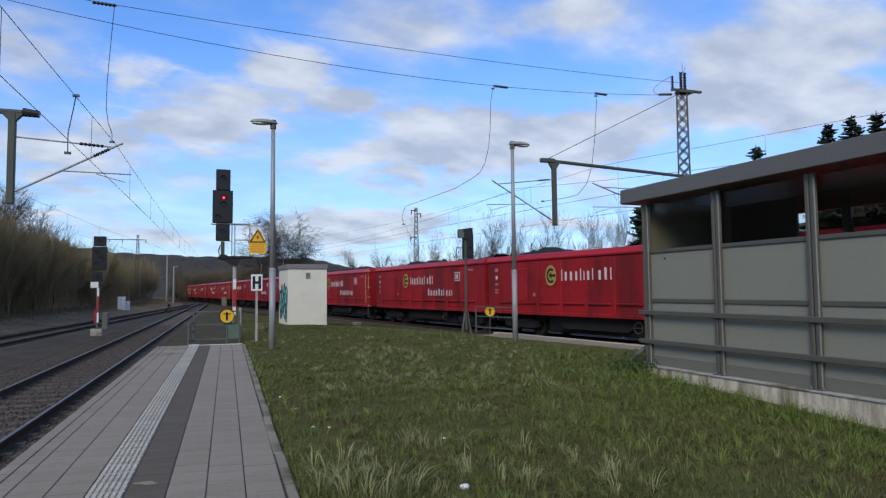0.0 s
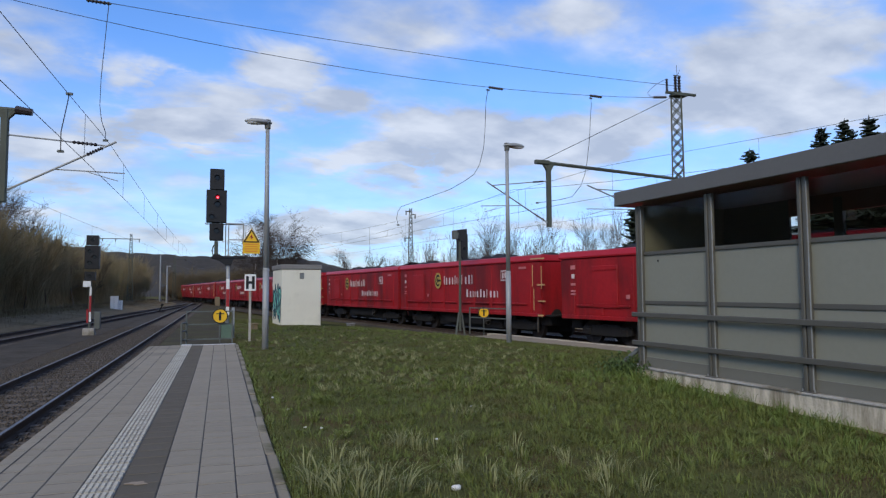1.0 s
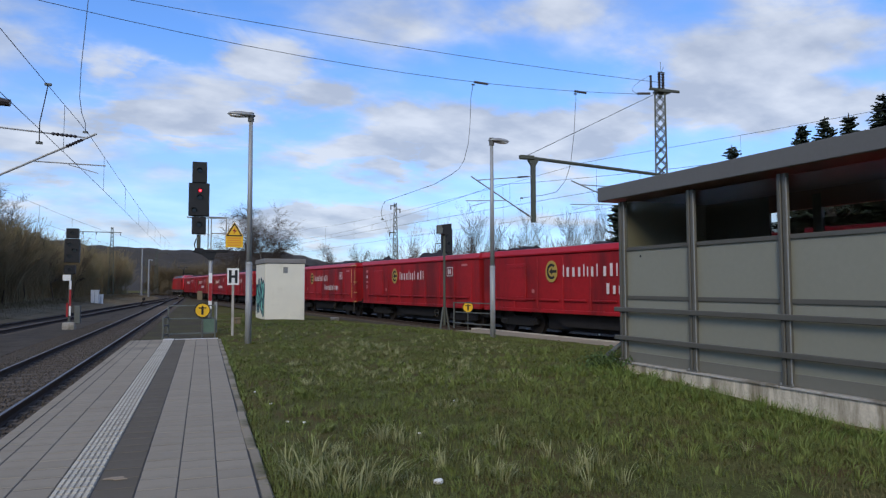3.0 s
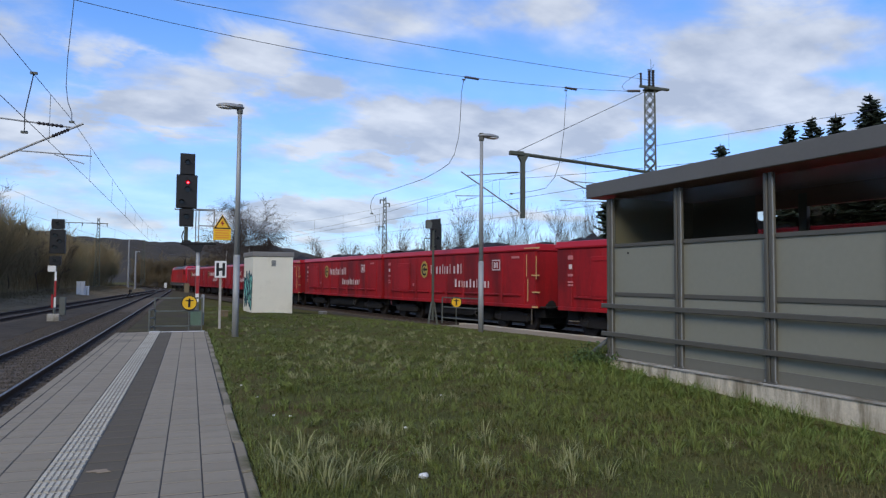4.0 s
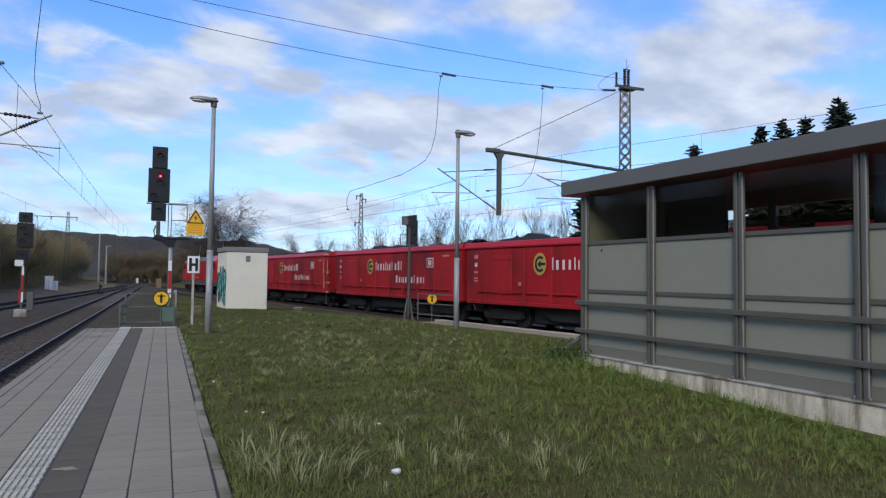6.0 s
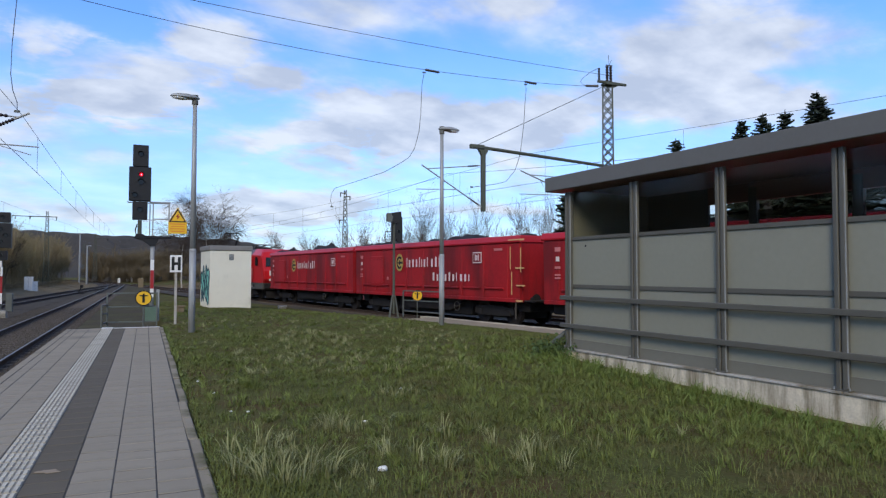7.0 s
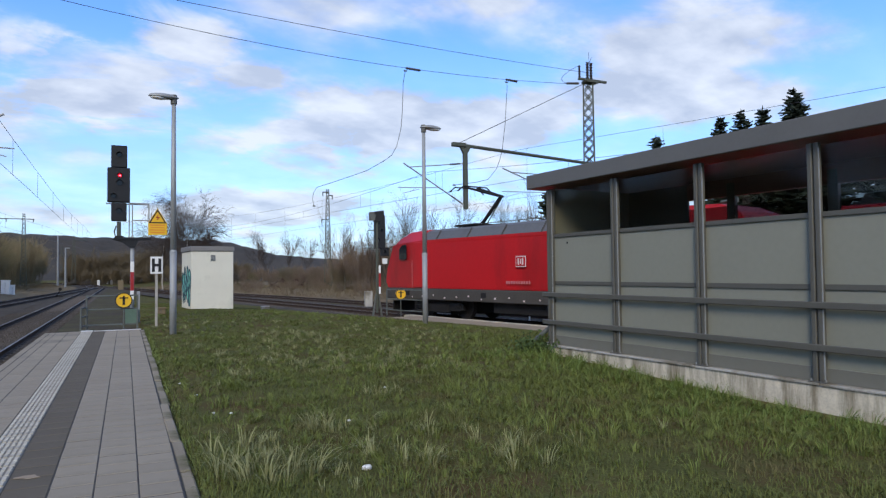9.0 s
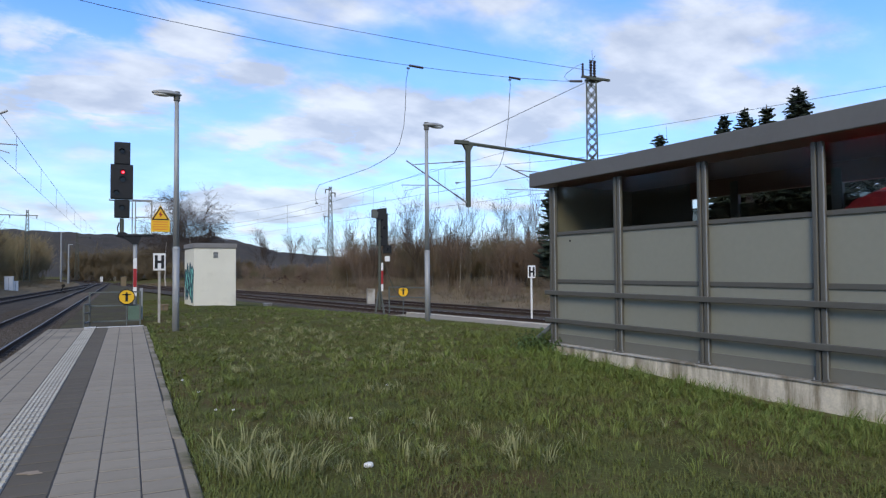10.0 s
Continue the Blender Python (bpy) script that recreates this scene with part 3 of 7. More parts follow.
# ---- platform ----
def build_platform():
    t = thing("platform", pose(0, 0, 0), "station platform paved with grey slabs and a ribbed white guide strip", "platform", "", "structure")
    y0, y1 = -8.0, 21.35
    part("platform_body", boxes(((-1.08, (y0 + y1) / 2, -0.3195), (2.34, y1 - y0, 0.63))), M["joint"], t)
    part("platform_wall", boxes(((-2.262, (y0 + y1) / 2, -0.35), (0.03, y1 - y0, 0.55))), M["concrete_cap"], t)
    cols = [(-2.29, -2.015), (-2.005, -1.72), (-1.71, -1.415), (-1.405, -1.125), (-1.115, -0.815), (-0.805, -0.515), (-0.505, -0.215), (-0.205, 0.075)]
    rnd = random.Random(3)
    cache = {}
    paving = {"tactile": [M["tactile_base"], M["tactile"]], "dark": [M["dark_slab"]], "slab": [M["slab"]]}

    def slab_mesh(w, kind):
        key = (round(w, 3), kind)
        if key not in cache:
            bm = bmesh.new()
            box(bm, (0, 0, -0.03), (w, 0.284, 0.06), 0.004)
            if kind == "tactile":
                n = 6
                for k in range(n):
                    for v in (-0.071, 0.071):
                        box(bm, ((k + 0.5) / n * w - w / 2, v, 0.003), (w / n * 0.58, 0.118, 0.014), index=1)
            me = bpy.data.meshes.new("slab")
            bm.to_mesh(me)
            bm.free()
            for m in paving[kind]:
                me.materials.append(m)
            cache[key] = me
        return cache[key]

    far = {"slab": [], "dark": [], "tactile": []}
    for c, (a, b) in enumerate(cols):
        kind = "tactile" if c == 3 else "dark" if c == 4 else "slab"
        shift = (c % 2) * 0.15 + 0.04 * c
        y = y0 + 0.2
        k = 0
        while y < y1 - 0.16:
            yy = y + (shift if y + shift < y1 - 0.16 else 0) + rnd.uniform(-0.004, 0.004)
            z = rnd.uniform(-0.0015, 0.0015)
            me = slab_mesh(b - a, kind)
            if 4.6 < yy < 15.2:
                o = new("slab", me)
                o.parent = t
                o.matrix_basis = pose((a + b) / 2, yy, z, rnd.uniform(-0.15, 0.15), rnd.uniform(-0.15, 0.15), rnd.uniform(-0.2, 0.2))
            else:
                far[kind].append((me, pose((a + b) / 2, yy, z)))
            y += 0.301
    for kind, items in far.items():
        bm = bmesh.new()
        for me, m in items:
            n0 = len(bm.verts)
            bm.from_mesh(me)
            bm.verts.ensure_lookup_table()
            for v in bm.verts[n0:]:
                v.co = m @ v.co
        o = part("slab_rows", bm, paving[kind], t)
        tagged(o, kind="stuff")
    # end line and kerb stones
    part("end_line", boxes(((-0.5, 21.2, 0.003), (1.2, 0.18, 0.008))), M["white_line"], t, "worn white line at the platform end")
    part("end_line", boxes(((-1.27, 21.24, 0.006), (0.29, 0.36, 0.014))), M["white_line"], t)
    part("edge_line", boxes(((-2.16, (y0 + y1) / 2, 0.0015), (0.012, y1 - y0, 0.004))), M["joint"], t)
    bm = bmesh.new()
    box(bm, (0, 0, -0.12), (0.1, 0.98, 0.24), 0.012)
    me = bpy.data.meshes.new("kerb_stone")
    bm.to_mesh(me)
    bm.free()
    me.materials.append(M["kerb"])
    y = y0 + 0.5
    while y < y1:
        o = new("kerb_stone", me)
        o.parent = t
        o.matrix_basis = pose(0.135 + rnd.uniform(-0.012, 0.012), y, rnd.uniform(-0.02, 0.004), rnd.uniform(-0.6, 0.6), rnd.uniform(-3, 3), rnd.uniform(-0.4, 0.4))
        y += 1.0


build_platform()


def build_far_platform():
    t = thing("far_platform", pose(0, 0, 0), "low far platform with a worn pale concrete edge", "platform", "", "structure")
    ys = np.arange(-9, 26.6, 1.0)
    for k, y in enumerate(ys):
        # edge stones 1 m long
        xa = side_x(y + 0.5) - 0.2
        ang = math.degrees(math.atan((side_x(y) - side_x(y + 1))))
        bm = boxes(((0.06, 0, -0.14), (0.34, 0.985, 0.28)), bevel=0.012)
        o = part("edge_stone", bm, M["concrete"], t)
        o.matrix_basis = pose(xa - 0.13, y + 0.5, -0.305 + 0.004 * math.sin(k * 2.1), 0, 0, ang)
    bm = bmesh.new()
    rows = []
    for y in np.arange(-9, 26.6, 0.7):
        a, b = max(back_edge(y) - 0.2, 9.0), side_x(y) - 0.42
        rows.append([bm.verts.new((min(a, b - 0.1), y, -0.33)), bm.verts.new((b, y, -0.315))])
    for p, q in zip(rows, rows[1:]):
        bm.faces.new((p[0], p[1], q[1], q[0]))
    r = bmesh.ops.extrude_face_region(bm, geom=bm.faces[:])
    for v in r["geom"]:
        if isinstance(v, bmesh.types.BMVert):
            v.co.z -= 0.3
    bmesh.ops.recalc_face_normals(bm, faces=bm.faces)
    part("surface", bm, M["slab"], t)


build_far_platform()


# ---- shelter ----
def build_shelter():
    corner = Vector((7.59, 11.44, 0))
    turned = Matrix.Translation(corner) @ Matrix.Rotation(radians(4.0), 4, "Z") @ Matrix.Translation(-corner)
    t = thing("waiting_shelter", turned, "grey metal platform shelter with glazed top on a stained concrete plinth", "shelter")
    X, D = 7.59, 2.25
    yN, yS = 11.44, -3.5
    ys = [11.364 - 1.83 * k for k in range(9)]
    # plinth in two courses
    bm = boxes(((X + 0.05, (yN + yS) / 2 + 0.12, -0.29), (0.34, yN - yS + 0.3, 0.66)), bevel=0.01)
    part("plinth", bm, M["concrete"], t, "white-grey concrete plinth with dark stains")
    k = yN + 0.27
    while k > yS:
        part("plinth_cap", boxes(((X + 0.05, k - 0.98, 0.055), (0.39, 1.945, 0.035)), bevel=0.006), M["concrete_cap"], t)
        k -= 1.96
    part("floor_slab", boxes(((X + D / 2 + 0.2, (yN + yS) / 2, -0.13), (D, yN - yS, 0.40))), M["kerb"], t)
    for n, y in enumerate(ys):
        bm = bmesh.new()
        for dy in (-0.045, 0.045):
            box(bm, (X - 0.045, y + dy, 1.66), (0.09, 0.07, 3.16), 0.012)
        box(bm, (X - 0.03, y, 1.66), (0.05, 0.05, 3.16))
        part("post", bm, M["frame_grey"], t)
        # bright strip stands in for the highlight along the post's edge
        part("seam_strip", boxes(((X - 0.08, y - 0.086, 1.64), (0.016, 0.012, 3.05))), M["steel"], t)
        part("base_plate", boxes(((X - 0.05, y, 0.08), (0.16, 0.24, 0.014)), bevel=0.003), M["frame_grey"], t)
        for dy in (-0.1, 0.1):
            part("bolt", rods(((X - 0.08, y + dy, 0.083), (X - 0.08, y + dy, 0.118), 0.011), sides=6), M["steel"], t)
    for a, b in zip(ys, ys[1:]):
        c, w = (a + b) / 2, a - b - 0.10
        part("wall_panel", boxes(((X + 0.012, c, 1.805), (0.03, w, 0.91)), bevel=0.005), M["panel"], t)
        part("wall_panel", boxes(((X + 0.012, c, 0.72), (0.03, w, 1.16)), bevel=0.005), M["panel"], t)
        part("skirt_panel", boxes(((X + 0.002, c, 0.17), (0.05, w, 0.19)), bevel=0.004), M["panel_low"], t)
        part("panel_joint", boxes(((X - 0.004, c, 1.325), (0.045, w, 0.075)), bevel=0.004), M["frame_grey"], t)
        part("window_sill", boxes(((X - 0.004, c, 2.285), (0.055, w, 0.07)), bevel=0.004), M["frame_grey"], t)
        g = part("window_pane", boxes(((X + 0.015, c, 2.755), (0.008, w + 0.03, 0.9))), M["glass"], t)
        g.visible_shadow = False
    for z in (1.087, 0.53):
        part("bump_rail", boxes(((X - 0.115, (yN + yS) / 2 + 0.06, z), (0.05, yN - yS + 0.12, 0.09)), bevel=0.01), M["frame_grey"], t)
    # roof with deep fascia
    part("roof", boxes(((X + D / 2 + 0.05, (yN + yS) / 2 + 0.0, 3.50), (D + 0.35, yN - yS + 0.4, 0.10))), M["fascia"], t)
    part("fascia", boxes(((7.35, (yN + yS) / 2 + 0.15, 3.43), (0.06, yN - yS + 0.55, 0.285)), bevel=0.008), M["fascia"], t)
    part("fascia_end", boxes(((X + D / 2 - 0.05, yN + 0.40, 3.43), (D + 0.3, 0.05, 0.285)), bevel=0.008), M["fascia"], t)
    part("soffit", boxes(((X + D / 2 + 0.02, (yN + yS) / 2 + 0.15, 3.30), (D + 0.5, yN - yS + 0.6, 0.03))), M["shelter_in"], t)
    # track side: closed bay, then glazed bays between dark posts
    part("front_wall", boxes(((X + D, 10.65, 1.7), (0.05, 1.7, 3.16))), M["frame_grey"], t)
    part("front_lintel", boxes(((X + D, (9.8 + yS) / 2, 3.12), (0.08, 9.8 - yS, 0.34))), M["shelter_in"], t)
    for n in range(7):
        y = 9.75 - n * 1.9
        part("front_post", boxes(((X + D, y - 0.95, 1.65), (0.1, 0.17, 3.1)), bevel=0.01), M["frame_grey"], t)
        if n not in (3, 4):
            part("front_panel", boxes(((X + D, y, 0.75), (0.04, 1.7, 1.2)), bevel=0.005), M["panel"], t)
            g = part("front_pane", boxes(((X + D, y, 2.06), (0.008, 1.74, 1.42))), M["front_glass"], t)
            g.visible_shadow = False
    part("end_wall", boxes(((X + D / 2 + 0.06, yN - 0.02, 1.68), (D - 0.1, 0.05, 3.2))), M["panel"], t)
    part("end_wall", boxes(((X + D / 2, yS, 1.68), (D - 0.1, 0.05, 3.2))), M["panel"], t)
    part("screw_hole", rods(((X - 0.01, 10.9, 2.13), (X + 0.0, 10.9, 2.13), 0.022), sides=8), M["black"], t)
    bm = bmesh.new()
    tube(bm, [(X + 0.05, yN + 0.1, 0.9), (X + 0.05, yN + 0.1, 0.42), (X - 0.0, yN + 0.16, 0.34), (X - 0.25, yN + 0.3, 0.1)], 0.045, 10)
    part("downpipe", bm, M["dark_steel"], t, "short zinc downpipe", True)


build_shelter()


# ---- poles and signals ----
def platform_lamp(m, side, h, label):
    t = thing("platform_lamp", m, label, "street lamp", "platform lamps")
    bm = bmesh.new()
    rod(bm, (0, 0, -0.35), (0, 0, 2.2), 0.088, sides=14)
    part("pole_base", bm, M["steel"], t, "", True)
    part("pole_top", rods(((0, 0, 2.2), (0, 0, h - 0.05), 0.078, 0.055), sides=14), M["steel"], t, "", True)
    part("collar", rods(((0, 0, 2.17), (0, 0, 2.24), 0.1, 0.082), sides=14), M["steel"], t)
    part("flap", boxes(((0, -0.092, 0.9), (0.085, 0.014, 0.4)), bevel=0.004), M["steel"], t)
    bm = bmesh.new()
    r = bmesh.ops.create_uvsphere(bm, u_segments=18, v_segments=10, radius=1.0)
    for v in r["verts"]:
        x = v.co.x
        v.co = Vector((side * (0.26 + 0.39 * x), v.co.y * 0.16 * (1 - 0.15 * x), h + 0.045 + v.co.z * (0.10 if v.co.z > 0 else 0.055)))
    part("head", bm, M["steel"], t, "flat oval lamp head", True)
    bm = bmesh.new()
    r = bmesh.ops.create_uvsphere(bm, u_segments=16, v_segments=8, radius=1.0)
    for v in r["verts"]:
        v.co = Vector((side * (0.38 + 0.22 * v.co.x), v.co.y * 0.12, h + 0.0 + v.co.z * 0.035))
    part("diffuser", bm, M["white_paint"], t, "", True)
    part("clamp", rods(((0, 0, h - 0.12), (0, 0, h + 0.13), 0.085), sides=12), M["frame_grey"], t)
    return t


platform_lamp(pose(0.86, 19.46, 0.0, 0, 0, 6), -1, 6.36, "tall galvanised lamp post with an oval head on grass")
platform_lamp(pose(8.67, 20.14, -0.03, 0, 0, 0), 1, 6.4, "tall galvanised lamp post by the low platform")


def signal_head(t, c, w, h, d, lamps, label=""):
    """A black signal box that looks towards -y; lamps: (x, z, radius, lit)."""
    bm = bmesh.new()
    box(bm, c, (w, d, h), 0.02)
    hd = part("signal_head", bm, M["black"], t, label)
    for x, z, r, lit in lamps:
        bm = bmesh.new()
        prism(bm, disc(c[0] + x, c[2] + z, r), c[1] - d / 2 - 0.02, c[1] - d / 2 + 0.005)
        part("lens", bm, M["signal_red" if lit else "lens"], hd, "lit red lamp" if lit else "")
        if lit:
            part("lamp_core", prism(bmesh.new(), disc(c[0] + x + 0.008, c[2] + z - 0.006, r * 0.42), c[1] - d / 2 - 0.026, c[1] - d / 2 - 0.018), M["signal_core"], hd)
        bm = bmesh.new()
        n = 12
        for k in range(n):
            a = math.pi * k / (n - 1)
            b = math.pi * (k + 1) / (n - 1)
            if k < n - 1:
                q = [(c[0] + x + (r + 0.02) * math.cos(u), c[1] - d / 2 - v, c[2] + z + (r + 0.02) * math.sin(u)) for u, v in ((a, 0), (b, 0), (b, 0.16), (a, 0.16))]
                bm.faces.new([bm.verts.new(p) for p in q])
        sol = bmesh.ops.solidify(bm, geom=bm.faces[:], thickness=0.008)
        part("hood", bm, M["black"], hd)
    return hd


def main_signal():
    t = thing("main_signal", pose(-0.1, 25.3, -0.1), "railway light signal showing red with a maintenance cage", "railway signal", "signals")
    part("foot", boxes(((0, 0, 0.25), (0.42, 0.42, 0.5)), bevel=0.02), M["signal_green"], t)
    part("post", rods(((0, 0, 0.0), (0, 0, 3.0), 0.065), sides=12), M["steel"], t, "", True)
    for z, h, m in ((0.98, 0.3, "white_paint"), (1.45, 0.64, "red_paint"), (1.95, 0.36, "white_paint")):
        part("mast_band", boxes(((0, -0.075, z), (0.11, 0.02, h))), M[m], t)
    part("cable_duct", boxes(((0.2, 0.02, 0.55), (0.1, 0.08, 1.1)), bevel=0.01), M["steel"], t)
    part("bracket", boxes(((0.02, 0, 2.92), (1.15, 0.3, 0.09)), bevel=0.008), M["black"], t)
    part("bracket_casting", prism(bmesh.new(), [(-0.62, 2.88), (-0.5, 3.02), (-0.3, 3.02), (-0.12, 2.88), (0.2, 2.88), (0.09, 2.62), (-0.09, 2.62), (-0.3, 2.78)], -0.12, 0.12), M["black"], t)
    part("bracket_strut", rods(((0, 0, 2.6), (-0.3, 0, 2.9), 0.035), sides=8), M["dark_steel"], t)
    part("lamp_foot", rods(((-0.42, 0, 2.95), (-0.42, 0, 3.5), 0.07), sides=10), M["mast_green"], t)
    part("cable_loop", tube(bmesh.new(), [(-0.5, -0.1, 3.35), (-0.56, -0.12, 3.15), (-0.52, -0.12, 2.98), (-0.4, -0.1, 2.88)], 0.022), M["black"], t)
    signal_head(t, (-0.42, 0, 3.83), 0.48, 0.62, 0.3, [(0, 0.02, 0.08, False)])
    signal_head(t, (-0.43, 0, 4.76), 0.70, 1.18, 0.34, [(0.03, 0.32, 0.062, True), (0.03, 0.06, 0.085, False), (-0.16, -0.4, 0.07, False)], "black main head with one red lamp lit")
    signal_head(t, (-0.42, 0, 5.74), 0.50, 0.76, 0.3, [(0.0, 0.05, 0.07, False)])
    # cage
    bars = [((-0.80, 0.25, 4.14), (0.52, 0.25, 4.14)), ((-0.8, 0.25, 4.14), (-0.8, -0.1, 4.14)), ((0.52, 0.25, 4.14), (0.52, -0.15, 4.14)), ((0.52, -0.15, 4.14), (-0.1, -0.15, 4.14)),
            ((0.52, -0.15, 2.95), (0.52, -0.15, 4.14)), ((0.52, 0.25, 2.95), (0.52, 0.25, 4.14)), ((0.0, 0.25, 2.95), (0.0, 0.25, 4.14)), ((0.0, -0.15, 2.95), (0.0, -0.15, 4.14)), ((0.0, -0.15, 3.55), (0.52, -0.15, 3.55)), ((0.52, -0.15, 3.55), (0.52, 0.25, 3.55)), ((-0.1, 0.25, 2.95), (-0.1, 0.25, 4.1))]
    for p, q in bars:
        part("cage_bar", rods((p, q, 0.02), sides=6), M["steel"], t)
    part("number_plate", boxes(((-0.35, -0.09, 1.33), (0.17, 0.02, 0.32)), bevel=0.004), M["dry"], t)
    return t


main_signal()


def warning_sign():
    t = thing("warning_sign", pose(0.69, 25.0, 2.95), "yellow overhead wire warning triangle above a yellow notice", "sign")
    w = 0.30
    bm = prism(bmesh.new(), [(-w, 0), (w, 0), (w, 0.42), (0, 0.93), (-w, 0.42)], 0, 0.02)
    part("board", bm, M["yellow"], t)
    bm = bmesh.new()
    o = [(-0.29, 0.405), (0.29, 0.405), (0, 0.90)]
    i = [(-0.215, 0.447), (0.215, 0.447), (0, 0.815)]
    for k in range(3):
        prism(bm, [o[k], o[(k + 1) % 3], i[(k + 1) % 3], i[k]], -0.006, 0.0)
    part("triangle_border", bm, M["black"], t)
    bm = prism(bmesh.new(), [(0.03, 0.72), (-0.07, 0.59), (-0.005, 0.59), (-0.03, 0.49), (0.08, 0.62), (0.015, 0.62)], -0.006, 0.0)
    part("flash_mark", bm, M["red_paint"], t)
    for k in range(4):
        part("text_bar", boxes(((0, -0.003, 0.34 - 0.085 * k), (0.5 - 0.06 * (k % 2), 0.006, 0.035))), M["orange"], t)
    part("holder", rods(((-0.2, 0.04, 0.2), (-0.2, 0.04, 0.75), 0.02), ((-0.32, 0.04, 0.5), (0.2, 0.04, 0.5), 0.02), sides=8), M["steel"], t)


warning_sign()


def letter_h(bm, w, h, s, y):
    box(bm, (-w / 2 + s / 2, y, h / 2), (s, 0.006, h))
    box(bm, (w / 2 - s / 2, y, h / 2), (s, 0.006, h))
    box(bm, (0, y, h / 2), (w - 2 * s, 0.006, s))
    return bm


def halt_sign(m, pole, label, post_mat):
    t = thing("halt_sign", m, label, "sign", "halt signs")
    part("post", boxes(((0, 0.03, pole / 2 - 0.2), (0.075, 0.05, pole + 0.4)), bevel=0.006), M[post_mat], t)
    b = part("board", boxes(((0, 0, pole + 0.27), (0.36, 0.025, 0.54)), bevel=0.005), M["white_paint"], t)
    bm = letter_h(bmesh.new(), 0.27, 0.42, 0.085, -0.017)
    o = part("letter", bm, M["black"], b, "black capital H")
    o.matrix_basis = pose(0, 0, pole + 0.06)
    return t


halt_sign(pose(0.57, 22.65, -0.02), 1.62, "white halt board with a black H on a concrete post", "concrete_cap")
halt_sign(pose(15.4, 24.1, -0.55, 0, 0, -6), 1.72, "white halt board with a black H between the tracks", "white_paint")


def stop_disc(m, pole, label):
    t = thing("no_entry_disc", m, label, "sign", "yellow discs")
    part("post", rods(((0, 0.03, -0.2), (0, 0.03, pole + 0.1), 0.022), sides=8), M["dark_steel"], t)
    d = part("disc", prism(bmesh.new(), disc(0, pole + 0.12, 0.245, 36), 0, 0.02), M["yellow"], t)
    bm = bmesh.new()
    o, i = disc(0, pole + 0.12, 0.245, 36), disc(0, pole + 0.12, 0.215, 36)
    for k in range(36):
        prism(bm, [o[k], o[(k + 1) % 36], i[(k + 1) % 36], i[k]], -0.006, 0)
    part("rim_ring", bm, M["black"], d)
    bm = bmesh.new()
    box(bm, (0, -0.004, pole + 0.10), (0.07, 0.007, 0.24))
    box(bm, (0, -0.004, pole + 0.195), (0.24, 0.007, 0.035))
    box(bm, (0, -0.004, pole + 0.24), (0.05, 0.007, 0.05))
    part("symbol", bm, M["black"], d)
    return t


stop_disc(pose(-0.35, 23.05, 0.0), 0.66, "round yellow no-entry disc on the platform-end railing")
stop_disc(pose(10.6, 27.0, -0.3, 0, 0, -10), 0.78, "round yellow no-entry disc on the low platform railing")


def railing(m, w, h, label, posts=2):
    t = thing("railing", m, label, "railing", "railings")
    for k in range(posts):
        x = w * k / (posts - 1)
        part("post", boxes(((x, 0, h / 2 - 0.1), (0.05, 0.05, h + 0.2)), bevel=0.005), M["dark_steel"], t)
    for z in (h, h * 0.56, 0.05):
        part("crossbar", boxes(((w / 2, 0, z), (w + 0.05, 0.045, 0.045)), bevel=0.005), M["dark_steel"], t)
    return t


railing(pose(-1.38, 23.2, -0.02), 1.42, 0.95, "dark steel railing closing the platform end")
railing(pose(-1.5, 22.6, -0.02, 0, 0, 80), 0.7, 0.6, "low dark steel side railing at the platform end")
railing(pose(9.9, 26.9, -0.1, 0, 0, -74), 2.7, 0.92, "dark steel railing at the low platform's end")


def view_post():
    t = thing("camera_post", pose(9.68, 27.5, -0.2, 0, 0, -10), "slim grey post with a dark hooded box on a tripod foot", "post")
    for x, y in ((-0.2, -0.15), (0.2, -0.15), (-0.2, 0.15), (0.2, 0.15)):
        part("foot_strut", rods(((x, y, -0.2), (x * 0.3, y * 0.3, 0.8), 0.025), sides=6), M["dark_steel"], t)
    part("mast", rods(((0, 0, 0.0), (0, 0, 4.05), 0.06, 0.05), sides=10), M["mast_green"], t)
    part("clamp", rods(((0, 0, 3.1), (0, 0, 3.2), 0.085), sides=10), M["mast_green"], t)
    bm = prism(bmesh.new(), [(-0.14, 4.02), (-0.14, 4.44), (0.30, 4.50), (0.30, 4.14), (0.12, 4.0)], -0.16, 0.16)
    part("hood_box", bm, M["black"], t)
    part("side_case", boxes(((-0.24, -0.05, 4.24), (0.22, 0.3, 0.38)), bevel=0.03), M["frame_grey"], t)
    part("shield", prism(bmesh.new(), [(-0.30, 4.04), (-0.13, 4.04), (-0.08, 4.30), (-0.34, 4.34)], -0.24, -0.21), M["dark_steel"], t)


view_post()


